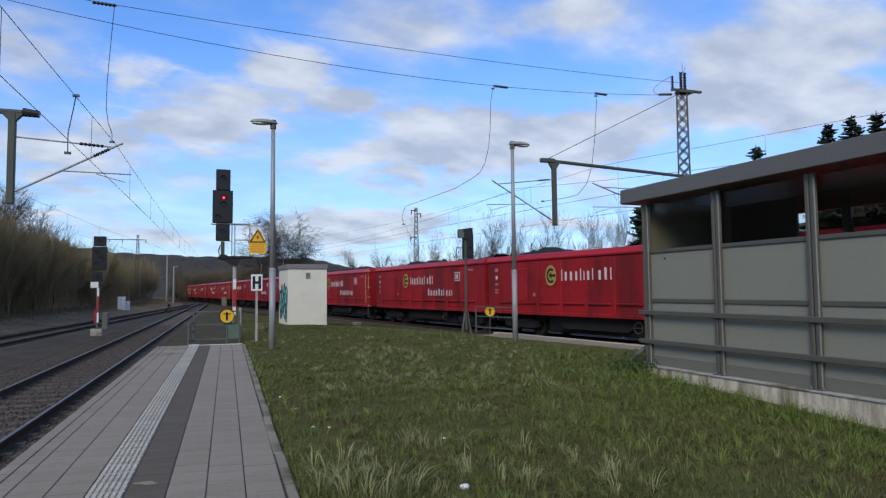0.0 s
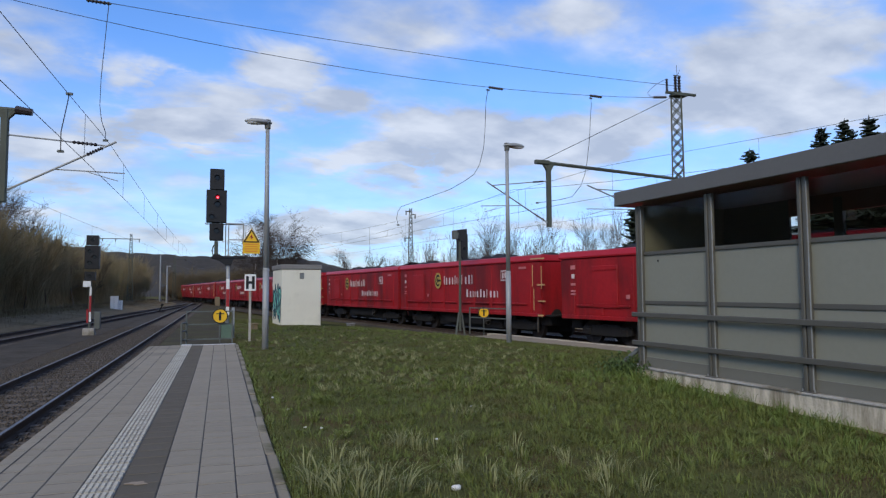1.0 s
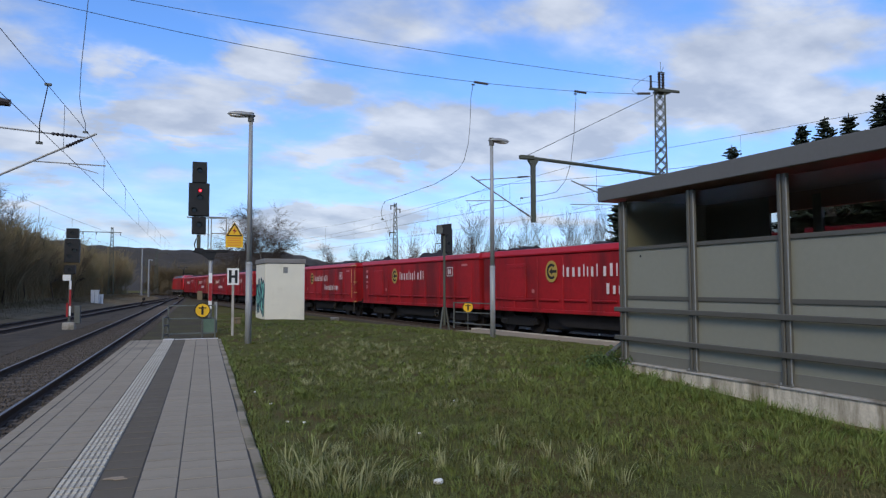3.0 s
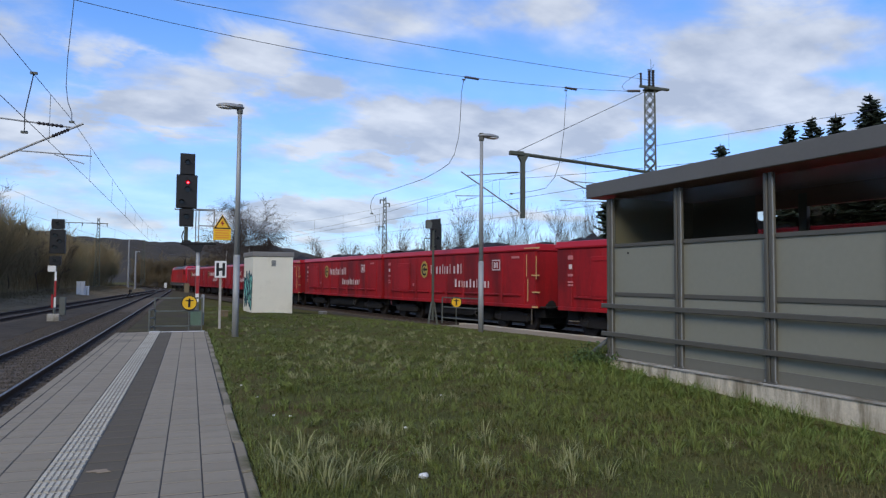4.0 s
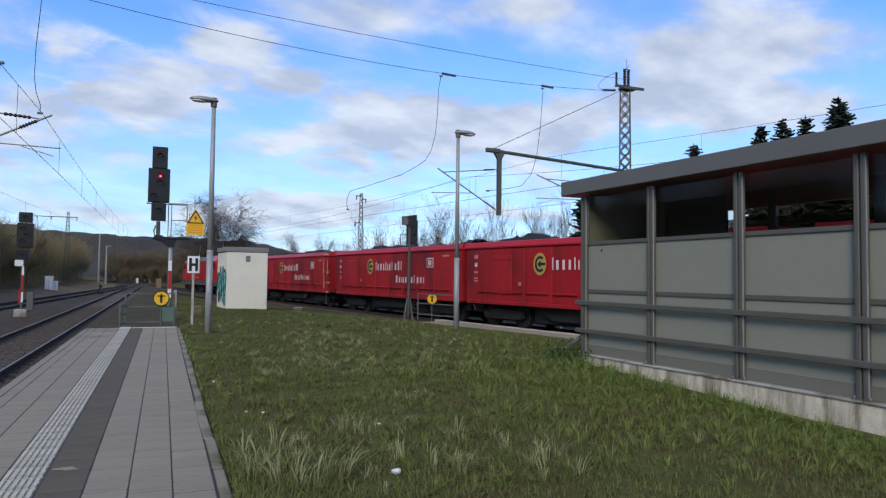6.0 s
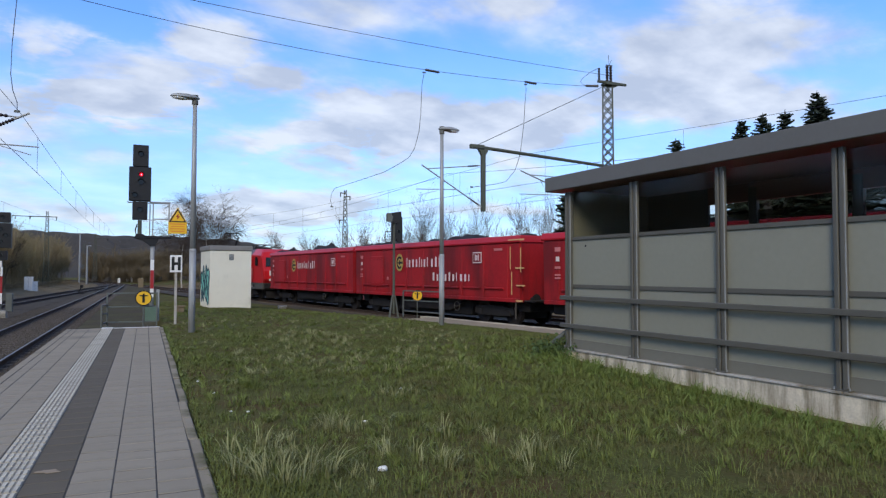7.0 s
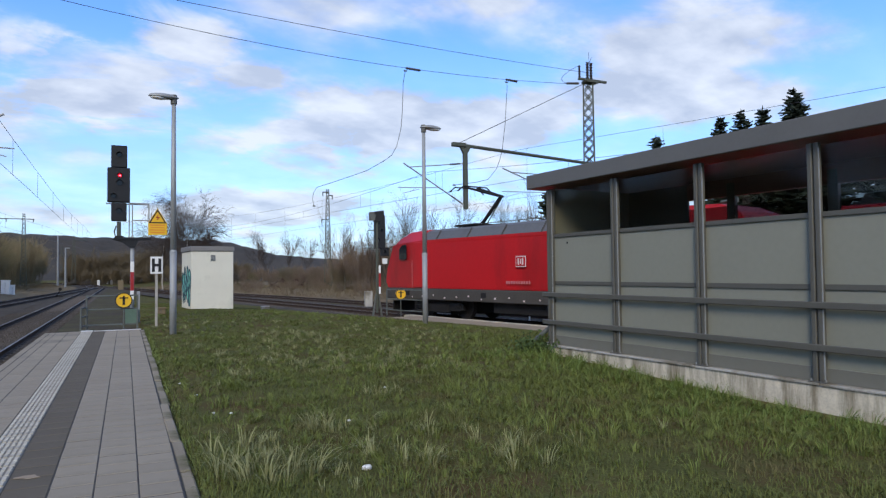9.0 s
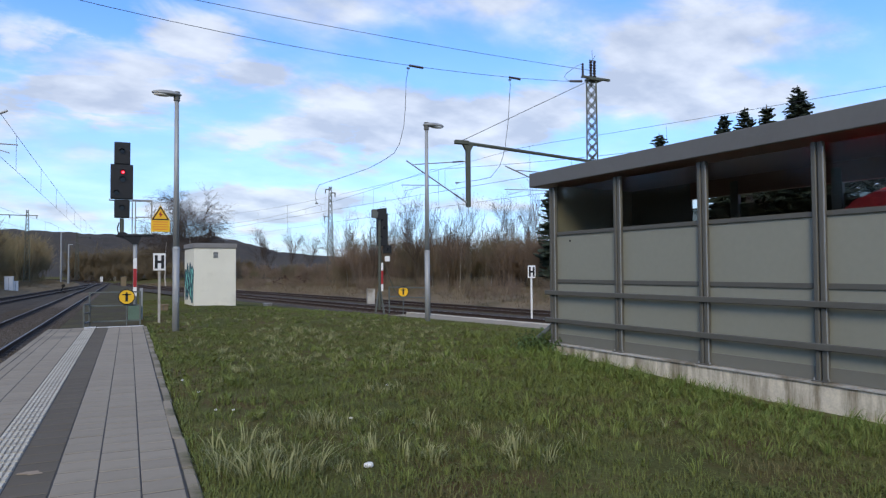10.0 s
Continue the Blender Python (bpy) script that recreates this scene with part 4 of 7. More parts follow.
def rear_signal():
    t = thing("rear_signal", pose(13.15, 36.9, -0.5, 0, 0, -10), "railway light signal with side cage beyond the branch track", "railway signal", "signals")
    part("mast", boxes(((0, 0, 2.0), (0.14, 0.12, 4.2)), bevel=0.01), M["mast_green"], t)
    for z, h, m in ((1.0, 0.4, "white_paint"), (1.6, 0.8, "red_paint"), (2.25, 0.45, "white_paint")):
        part("mast_band", boxes(((0.12, -0.08, z), (0.12, 0.03, h))), M[m], t)
    signal_head(t, (0.12, -0.1, 4.45), 0.64, 1.95, 0.36, [(-0.1, 0.55, 0.09, False), (0.1, 0.1, 0.09, False), (-0.1, -0.45, 0.09, False)], "black signal head")
    signal_head(t, (0.42, -0.1, 3.28), 0.48, 0.5, 0.3, [(0, 0, 0.09, False)])
    part("text_plate", boxes(((0.42, -0.14, 2.72), (0.3, 0.02, 0.32)), bevel=0.003), M["white_paint"], t)
    for p, q in (((-0.1, 0, 3.5), (-0.55, 0, 3.5)), ((-0.55, 0, 3.5), (-0.55, 0, 4.55)), ((-0.55, 0, 4.55), (-0.1, 0, 4.55)), ((0.1, 0, 2.7), (0.95, 0.1, 0.7))):
        part("cage_bar", rods((p, q, 0.024), sides=6), M["mast_green"], t)
    part("junction_box", boxes(((-0.55, 0.0, 0.5), (0.44, 0.35, 0.9)), bevel=0.02), M["concrete_cap"], t)


rear_signal()


def left_signal():
    t = thing("left_signal", pose(-6.64, 37.8, -0.62), "dark railway light signal with a red and white mast between tracks", "railway signal", "signals")
    part("foot", boxes(((0, 0, 0.16), (0.55, 0.5, 0.42)), bevel=0.03), M["concrete_cap"], t)
    part("post", rods(((0, 0, 0.3), (0, 0, 3.1), 0.06), sides=10), M["dark_steel"], t)
    for z, h, m in ((0.95, 0.5, "white_paint"), (1.6, 0.8, "red_paint"), (2.25, 0.45, "white_paint")):
        part("mast_band", boxes(((0.03, -0.085, z), (0.09, 0.03, h))), M[m], t)
    part("mast_band", boxes(((-0.09, -0.08, 1.0), (0.09, 0.03, 0.7))), M["red_paint"], t)
    part("text_plate", boxes(((-0.14, -0.12, 2.62), (0.36, 0.03, 0.3)), bevel=0.004), M["white_paint"], t)
    signal_head(t, (-0.02, 0, 3.02), 0.5, 0.46, 0.3, [(0, 0, 0.08, False)])
    signal_head(t, (0.06, 0, 3.98), 0.68, 1.2, 0.34, [(-0.1, 0.3, 0.09, False), (0.12, 0.0, 0.09, False), (-0.1, -0.3, 0.09, False)])
    signal_head(t, (0.06, 0, 4.86), 0.56, 0.5, 0.3, [(0, 0, 0.08, False)])
    part("side_box", boxes(((0.35, 0.1, 0.75), (0.28, 0.25, 0.9)), bevel=0.02), M["dark_steel"], t)


left_signal()


# ---- hut ----
def build_hut():
    t = thing("equipment_hut", pose(2.62, 34.75, -0.25, 0, 0, 5.5), "cream rendered equipment hut with a grey flat roof and graffiti", "hut")
    w, d, h = 2.03, 2.6, 2.95
    part("wall", boxes(((w / 2, d / 2, h / 2), (w, d, h)), bevel=0.015), M["hut"], t)
    part("roof", boxes(((w / 2, d / 2, h + 0.13), (w + 0.1, d + 0.1, 0.25)), bevel=0.025), M["hut_roof"], t)
    v = part("vent", boxes(((1.03, -0.012, 2.62), (0.22, 0.03, 0.3)), bevel=0.004), M["dark_steel"], t)
    for k in range(4):
        part("slat", boxes(((1.03, -0.03, 2.52 + 0.065 * k), (0.2, 0.02, 0.03))), M["steel"], v)
    # four tall sprayed letter-like blobs with dark outlines on the side wall
    rnd = random.Random(8)
    for col in range(4):
        y0 = 0.42 + col * 0.55
        ring = []
        for k in range(20):
            u = 2 * math.pi * k / 20
            q = 1 + 0.22 * math.sin(3 * u + col * 2.1) + 0.12 * math.sin(5 * u + col)
            ring.append((y0 + 0.30 * q * math.cos(u), 1.25 + (0.92 - 0.08 * col) * q * math.sin(u)))
        bm = bmesh.new()
        fill = [bm.verts.new((-0.004 - 0.001 * col, y, z)) for y, z in ring]
        bm.faces.new(fill[::-1])
        part("graffiti_fill", bm, M["spray"], t, "turquoise sprayed field")
        strokes = [[(-0.012, y, z) for y, z in ring + ring[:1]]]
        strokes.append([(-0.012, y0 + 0.16 * math.sin(k * 1.1 + col), 0.7 + 0.17 * k) for k in range(7)])
        for pts in strokes:
            part("graffiti_stroke", tube(bmesh.new(), pts, 0.026, 5), M["spray_dark"], t, "dark sprayed outline")


build_hut()


# ---- overhead line ----
CONTACT = 5.15


def catenary(name, centre, y0, y1, supports, label, MESSENGER=6.5, slack=0.00012):
    t = thing(name, pose(0, 0, 0), label, "overhead line", "overhead lines")
    ys = np.arange(y0, y1 + 0.1, 2.0)
    zig = lambda y: 0.08 * math.sin(y * 0.07)

    def mess_z(y):
        for a, b in zip(supports, supports[1:]):
            if a <= y <= b:
                k = (y - a) / (b - a)
                return MESSENGER - 4 * slack * (b - a) ** 2 * k * (1 - k)
        return MESSENGER
    part("contact_wire", tube(bmesh.new(), [(centre(y) + zig(y), y, CONTACT) for y in ys], 0.008), M["wire"], t)
    part("messenger_wire", tube(bmesh.new(), [(centre(y) + zig(y), y, mess_z(y)) for y in ys], 0.008), M["wire"], t)
    for y in np.arange(y0 + 5, min(y1, 90), 7.5):
        part("dropper", rods(((centre(y) + zig(y), y, CONTACT), (centre(y) + zig(y), y, mess_z(y)), 0.006), sides=4), M["wire"], t)
    return t


catenary("main_catenary", main_x, -30, 150, (-30, 23.6, 75, 120, 150), "thin overhead contact and carrying wires above the main line")
catenary("branch_catenary", branch_x, -8, 140, (-26, 28.0, 71, 110, 140), "thin overhead contact and carrying wires above the branch", 6.25, 0.00045)
catenary("loop_catenary", loop_x, -30, 120, (-30, 23.6, 75, 120), "thin overhead wires above the loop track", 6.4)
catenary("siding_catenary", lambda y: branch_x(y) + 4.6, -8, 80, (-26, 27.5, 71, 110), "thin overhead wires above the outer siding", 7.58, 0.00024)


def insulator(bm, p, q, r=0.05, n=6, sides=10):
    """A ribbed rod as one skin."""
    p, q = Vector(p), Vector(q)
    d = (q - p).normalized()
    a = d.orthogonal().normalized()
    b = d.cross(a)
    rings = []
    for k in range(2 * n + 1):
        c, rr = p.lerp(q, k / (2 * n)), r if k % 2 else r * 0.5
        rings.append([bm.verts.new(c + rr * (math.cos(2 * math.pi * j / sides) * a + math.sin(2 * math.pi * j / sides) * b)) for j in range(sides)])
    for u, v in zip(rings, rings[1:]):
        for j in range(sides):
            bm.faces.new((u[j], u[(j + 1) % sides], v[(j + 1) % sides], v[j]))
    bm.faces.new(rings[0][::-1])
    bm.faces.new(rings[-1])
    return bm


def cantilever(t, top, base, reach, zt, zb, near=True):
    """Tubes from a drop post: top and base on the post; reach: where the wires hang."""
    cx, cy = reach
    part("top_tube", rods((top, (cx, cy, zt), 0.025), sides=8), M["steel"], t)
    out = Vector((cx, cy, zt)) - Vector(base)
    tip = Vector(base) + out * 1.1
    part("diagonal_tube", rods((base, tip, 0.034), sides=8), M["steel"], t)
    b, tp = Vector(base), Vector(top)
    part("insulator", insulator(bmesh.new(), b.lerp(tip, 0.05 if near else 0.72), b.lerp(tip, 0.22 if near else 0.87), 0.05 if near else 0.065), M["insulator"], t)
    d = (Vector((cx, cy, zt)) - tp)
    part("insulator", insulator(bmesh.new(), tp + d * (0.06 if near else 0.64), tp + d * (0.26 if near else 0.9), 0.05 if near else 0.06), M["insulator"], t)
    m = b.lerp(tip, 0.42)
    s = 1 if cx > base[0] else -1
    part("register_tube", rods((m, (cx + s * 0.55, cy, CONTACT + 0.28), 0.02), sides=8), M["steel"], t)
    part("steady_arm", rods(((cx - s * 0.5, cy, CONTACT + 0.26), (cx + s * 0.35, cy, CONTACT + 0.02), 0.013), sides=6), M["steel"], t)


def lattice_mast(t, x, y, z0, z1, w0, w1, bays):
    legs = []
    face = math.atan2(x, y)
    c, d = math.cos(face), math.sin(face)
    for sx in (-1, 1):
        for sy in (-1, 1):
            ox, oy = sx * c + sy * d, sy * c - sx * d
            a, b = (x + ox * w0, y + oy * w0, z0), (x + ox * w1, y + oy * w1, z1)
            legs.append((Vector(a), Vector(b)))
            part("mast_leg", rods((a, b, 0.06, 0.052), sides=4), M["mast_green"], t)
    for i, j in ((0, 1), (2, 3), (0, 2), (1, 3)):
        bm = bmesh.new()
        for k in range(bays):
            f, g = k / bays, (k + 1) / bays
            p, q = (legs[i], legs[j]) if k % 2 else (legs[j], legs[i])
            rod(bm, p[0].lerp(p[1], f), q[0].lerp(q[1], g), 0.03, sides=4)
            rod(bm, q[0].lerp(q[1], f), p[0].lerp(p[1], g), 0.03, sides=4)
        part("lattice", bm, M["mast_green"], t)


def portal_right():
    t = thing("portal_mast", pose(0, 0, 0), "grey lattice overhead mast with a side beam and hanging post", "overhead mast", "overhead masts")
    lattice_mast(t, 22.6, 28.9, -0.7, 11.95, 0.34, 0.25, 22)
    part("side_beam", rods(((22.8, 28.95, 7.42), (13.85, 27.75, 7.6), 0.085), sides=8), M["mast_green"], t)
    part("beam_head", boxes(((13.95, 27.76, 7.6), (0.75, 0.2, 0.2)), bevel=0.03), M["mast_green"], t)
    bm = boxes(((14.3, 27.8, 6.0), (0.2, 0.2, 2.95)), bevel=0.02)
    prism(bm, [(14.2, 7.2), (14.4, 7.2), (14.6, 7.55), (14.0, 7.55)], 27.72, 27.88)
    part("hanging_post", bm, M["mast_green"], t)
    cantilever(t, (14.2, 27.8, 6.72), (14.2, 27.8, 4.75), (branch_x(27.9) - 1.0, 27.9), 6.4, 5.2)
    part("cross_arm", boxes(((22.75, 28.7, 11.98), (1.9, 0.14, 0.12)), bevel=0.01), M["mast_green"], t)
    part("arm_brace", boxes(((22.6, 28.7, 11.86), (0.85, 0.5, 0.1)), bevel=0.01), M["mast_green"], t)
    for dx in (0.12, -0.12):
        part("insulator", insulator(bmesh.new(), (22.62 + dx, 28.8, 12.05), (22.62 + dx, 28.8, 12.95), 0.1), M["insulator"], t)
    part("insulator", insulator(bmesh.new(), (21.95, 28.8, 11.95), (21.95, 28.8, 12.75), 0.075), M["insulator"], t)
    part("insulator", insulator(bmesh.new(), (21.9, 28.8, 11.75), (21.15, 28.9, 11.7), 0.08), M["insulator"], t)
    part("insulator_bridge", rods(((22.4, 28.8, 12.98), (22.85, 28.8, 12.98), 0.03), sides=6), M["dark_steel"], t)
    part("rod_tip", rods(((22.62, 28.8, 12.95), (22.6, 28.8, 13.55), 0.014), sides=4), M["wire"], t)
    part("rod_tip", rods(((22.62, 28.8, 12.95), (22.8, 28.8, 13.3), 0.012), sides=4), M["wire"], t)
    part("stay_wire", rods(((14.0, 27.76, 7.7), (22.3, 28.85, 11.8), 0.016), sides=5), M["wire"], t)
    part("top_loop", tube(bmesh.new(), [(21.95, 28.8, 12.75), (21.4, 28.85, 12.45), (20.95, 28.9, 12.1), (20.8, 28.9, 11.9), (20.95, 28.9, 11.75), (21.2, 28.9, 11.7)], 0.012), M["wire"], t)
    cantilever(t, (22.3, 28.6, 6.55), (22.3, 28.6, 4.9), (branch_x(27.6) + 4.2, 27.5), 6.4, 5.2)


portal_right()


def portal_left():
    t = thing("portal_mast", pose(0, 0, 0), "grey overhead beam with a hanging post above the main line", "overhead mast", "overhead masts")
    lattice_mast(t, -14.6, 23.6, -0.3, 12.0, 0.42, 0.27, 20)
    part("side_beam", rods(((-14.6, 23.6, 7.3), (-6.3, 23.5, 7.22), 0.09), sides=8), M["mast_green"], t)
    bm = boxes(((-6.73, 23.5, 5.8), (0.2, 0.2, 2.9)), bevel=0.02)
    prism(bm, [(-6.83, 6.95), (-6.63, 6.95), (-6.4, 7.2), (-7.06, 7.2)], 23.42, 23.58)
    part("hanging_post", bm, M["mast_green"], t)
    part("beam_head", rods(((-6.45, 23.5, 7.24), (-6.0, 23.5, 7.2), 0.14, 0.11), sides=8), M["insulator"], t)
    cantilever(t, (-6.65, 23.5, 6.45), (-6.65, 23.5, 4.72), (-3.9, 23.6), 6.3, 5.2, False)


portal_left()


def far_mast(x, y, z0, z1, arms, label):
    t = thing("lattice_mast", pose(0, 0, 0), label, "overhead mast", "overhead masts")
    lattice_mast(t, x, y, z0, z1, 0.42, 0.13, 18)
    for dx, dz in arms:
        part("cross_arm", rods(((x, y, z1 + dz), (x + dx, y, z1 + dz), 0.06), sides=6), M["mast_green"], t)
        part("insulator", insulator(bmesh.new(), (x + dx * 0.9, y, z1 + dz), (x + dx * 0.9, y, z1 + dz - 0.45), 0.08), M["insulator"], t)
    return t


far_mast(20.0, 71.5, -0.6, 10.9, ((-0.6, -0.35), (0.6, -0.7), (-0.75, -3.4)), "tall slim lattice mast behind the branch tracks")
far_mast(-13.6, 112.0, -0.2, 10.6, ((-4.4, -0.8), (-2.4, -0.8), (1.3, -0.8)), "lattice mast with a long cross arm beside the far track")
far_mast(-9.6, 150.0, -0.2, 9.5, ((2.4, -1.0),), "distant lattice mast beside the far track")
far_mast(-15.8, 205.0, -0.2, 9.5, ((2.4, -1.0),), "distant lattice mast beside the far track")


def concrete_pole(x, y, h, label):
    t = thing("far_pole", pose(x, y, -0.3), label, "pole", "far poles")
    part("shaft", rods(((0, 0, 0), (0, 0, h), 0.16, 0.1), sides=8), M["steel"], t)
    part("cap", boxes(((0.25, 0, h), (0.7, 0.15, 0.12))), M["steel"], t)


concrete_pole(-10.6, 128.0, 8.6, "plain grey pole beside the far track")
concrete_pole(-8.9, 120.0, 6.2, "grey pole with a small lamp by the far track")


def feeder(name, pts, r, label):
    t = thing(name, pose(0, 0, 0), label, "cable", "feeder cables")
    part("wire", tube(bmesh.new(), pts, r), M["wire"], t)
    if name == "hanging_jumper":
        for p in (pts[0], pts[-1]):
            part("clamp", boxes((p, (0.16, 0.05, 0.07)), bevel=0.012), M["dark_steel"], t)
    return t


def sagged(p, q, sag, n=16):
    p, q = Vector(p), Vector(q)
    return [p.lerp(q, k / n) - Vector((0, 0, 4 * sag * (k / n) * (1 - k / n))) for k in range(n + 1)]


feeder("feeder_cable", sagged((-14.6, 24.6, 12.2), (22.4, 28.8, 12.42), 0.42), 0.012, "thin upper feeder cable crossing above the tracks")
f = feeder("feeder_cable", sagged((-14.6, 23.9, 12.2), (21.15, 28.9, 11.68), 1.2), 0.012, "thin lower feeder cable crossing above the tracks")
for x in (11.15, 16.95):
    k = (x + 14.6) / 35.75
    zc = 12.2 - 0.52 * k - 4.8 * k * (1 - k)
    part("insulator", insulator(bmesh.new(), (x, 23.9 + 5.0 * k, zc), (x + 0.75, 24.0 + 5.0 * k, zc + 0.01), 0.07), M["insulator"], f)
part("insulator", insulator(bmesh.new(), (-5.0, 25.7, 11.9), (-4.25, 25.78, 11.9), 0.07), M["insulator"], f)
feeder("hanging_jumper", [(11.15, 27.6, 10.76), (11.08, 27.7, 10.2), (11.06, 27.7, 9.65), (11.03, 27.7, 8.9), (10.95, 27.7, 8.07), (10.74, 27.7, 7.28), (10.6, 28.0, 6.9), (10.5, 28.8, 6.75), (10.3, 30.5, 6.55), (9.6, 33.0, 6.35), (9.0, 35.0, 6.2), (8.85, 35.1, 5.9), (8.8, 35.15, 5.55), (8.9, 35.2, 5.2)], 0.013, "slack jumper cable hanging to the branch wires")
feeder("hanging_jumper", [(17.05, 28.4, 11.14), (17.08, 28.4, 10.9), (17.0, 28.4, 10.0), (16.94, 28.4, 9.1), (16.74, 28.4, 7.7), (16.6, 28.4, 7.2), (16.4, 28.4, 6.7), (15.9, 28.4, 6.13), (15.2, 28.4, 5.95), (14.0, 28.4, 5.75)], 0.013, "slack jumper cable hanging to the siding wires")
feeder("hanging_jumper", [(-4.29, 25.77, 11.9), (-4.34, 25.76, 11.2), (-4.39, 25.76, 10.43), (-4.47, 25.75, 9.19), (-4.49, 25.75, 8.16), (-4.41, 25.7, 7.6), (-4.2, 25.2, 7.1), (-3.98, 23.8, 6.52)], 0.013, "slack jumper cable hanging to the main line wires")
feeder("hanging_jumper", [(-3.98, 18.4, 6.5), (-4.05, 18.5, 6.2), (-4.2, 18.7, 5.6), (-4.3, 19.2, 5.2)], 0.013, "short jumper between the main line wires")


# ---- train ----
L_BOX = 13.1
PITCH, ODD, SPEED = 13.8375, 0.4529, 18.907


def bogie(parent, x, r, w=2.0, axle=1.8):
    """Side frames and springs of a bogie."""
    for s in (-1, 1):
        bm = bmesh.new()
        prism(bm, [(x - axle / 2 - 0.32, 0.42), (x - axle / 2 - 0.3, 0.62), (x - 0.45, 0.74), (x + 0.45, 0.74), (x + axle / 2 + 0.3, 0.62), (x + axle / 2 + 0.32, 0.42), (x + axle / 2, 0.36), (x + 0.4, 0.34), (x - 0.4, 0.34), (x - axle / 2, 0.36)], s * (w / 2) - 0.06, s * (w / 2) + 0.06)
        for k in (-1, 1):
            box(bm, (x + k * axle / 2, s * (w / 2 + 0.04), r), (0.26, 0.14, 0.24), 0.03)
            for j in (-0.18, 0.18):
                rod(bm, (x + k * axle / 2 + j, s * (w / 2 + 0.02), 0.5), (x + k * axle / 2 + j, s * (w / 2 + 0.02), 0.7), 0.055, sides=8)
        part("bogie_frame", bm, M["under"], parent)


def wheelset(parent, x, r):
    bm = bmesh.new()
    for s in (-1, 1):
        rod(bm, (0, s * 0.68, 0), (0, s * 0.81, 0), r, sides=24)
        rod(bm, (0, s * 0.66, 0), (0, s * 0.69, 0), r + 0.03, sides=24)
        rod(bm, (0, s * 0.80, 0), (0, s * 0.835, 0), r * 0.45, r * 0.35, sides=12)
        for k in range(4):
            a = k * math.pi / 2
            box(bm, (r * 0.62 * math.cos(a), s * 0.815, r * 0.62 * math.sin(a)), (0.07, 0.012, 0.07))
    rod(bm, (0, -1.0, 0), (0, 1.0, 0), 0.08, sides=10)
    o = part("wheelset", bm, M["wheel"], parent)
    o.matrix_basis = pose(x, 0, r)
    return o


def side_bar(bm, x, z, w, h, y=-1.47, d=0.012):
    box(bm, (x, y, z), (w, d, h))


def letter_row(t, x0, z0, widths, h, gap, tall=()):
    """Plain upright bars in place of lettering."""
    x = x0
    for k, w in enumerate(widths):
        if w > 0:
            hh = h * (1.28 if k in tall else 1.0)
            bm = bmesh.new()
            side_bar(bm, x + w * 0.4, z0 + hh / 2, w * 0.52, hh)
            part("letter_bar", bm, M["logo_white"], t, "white bar")
        x += abs(w) + gap


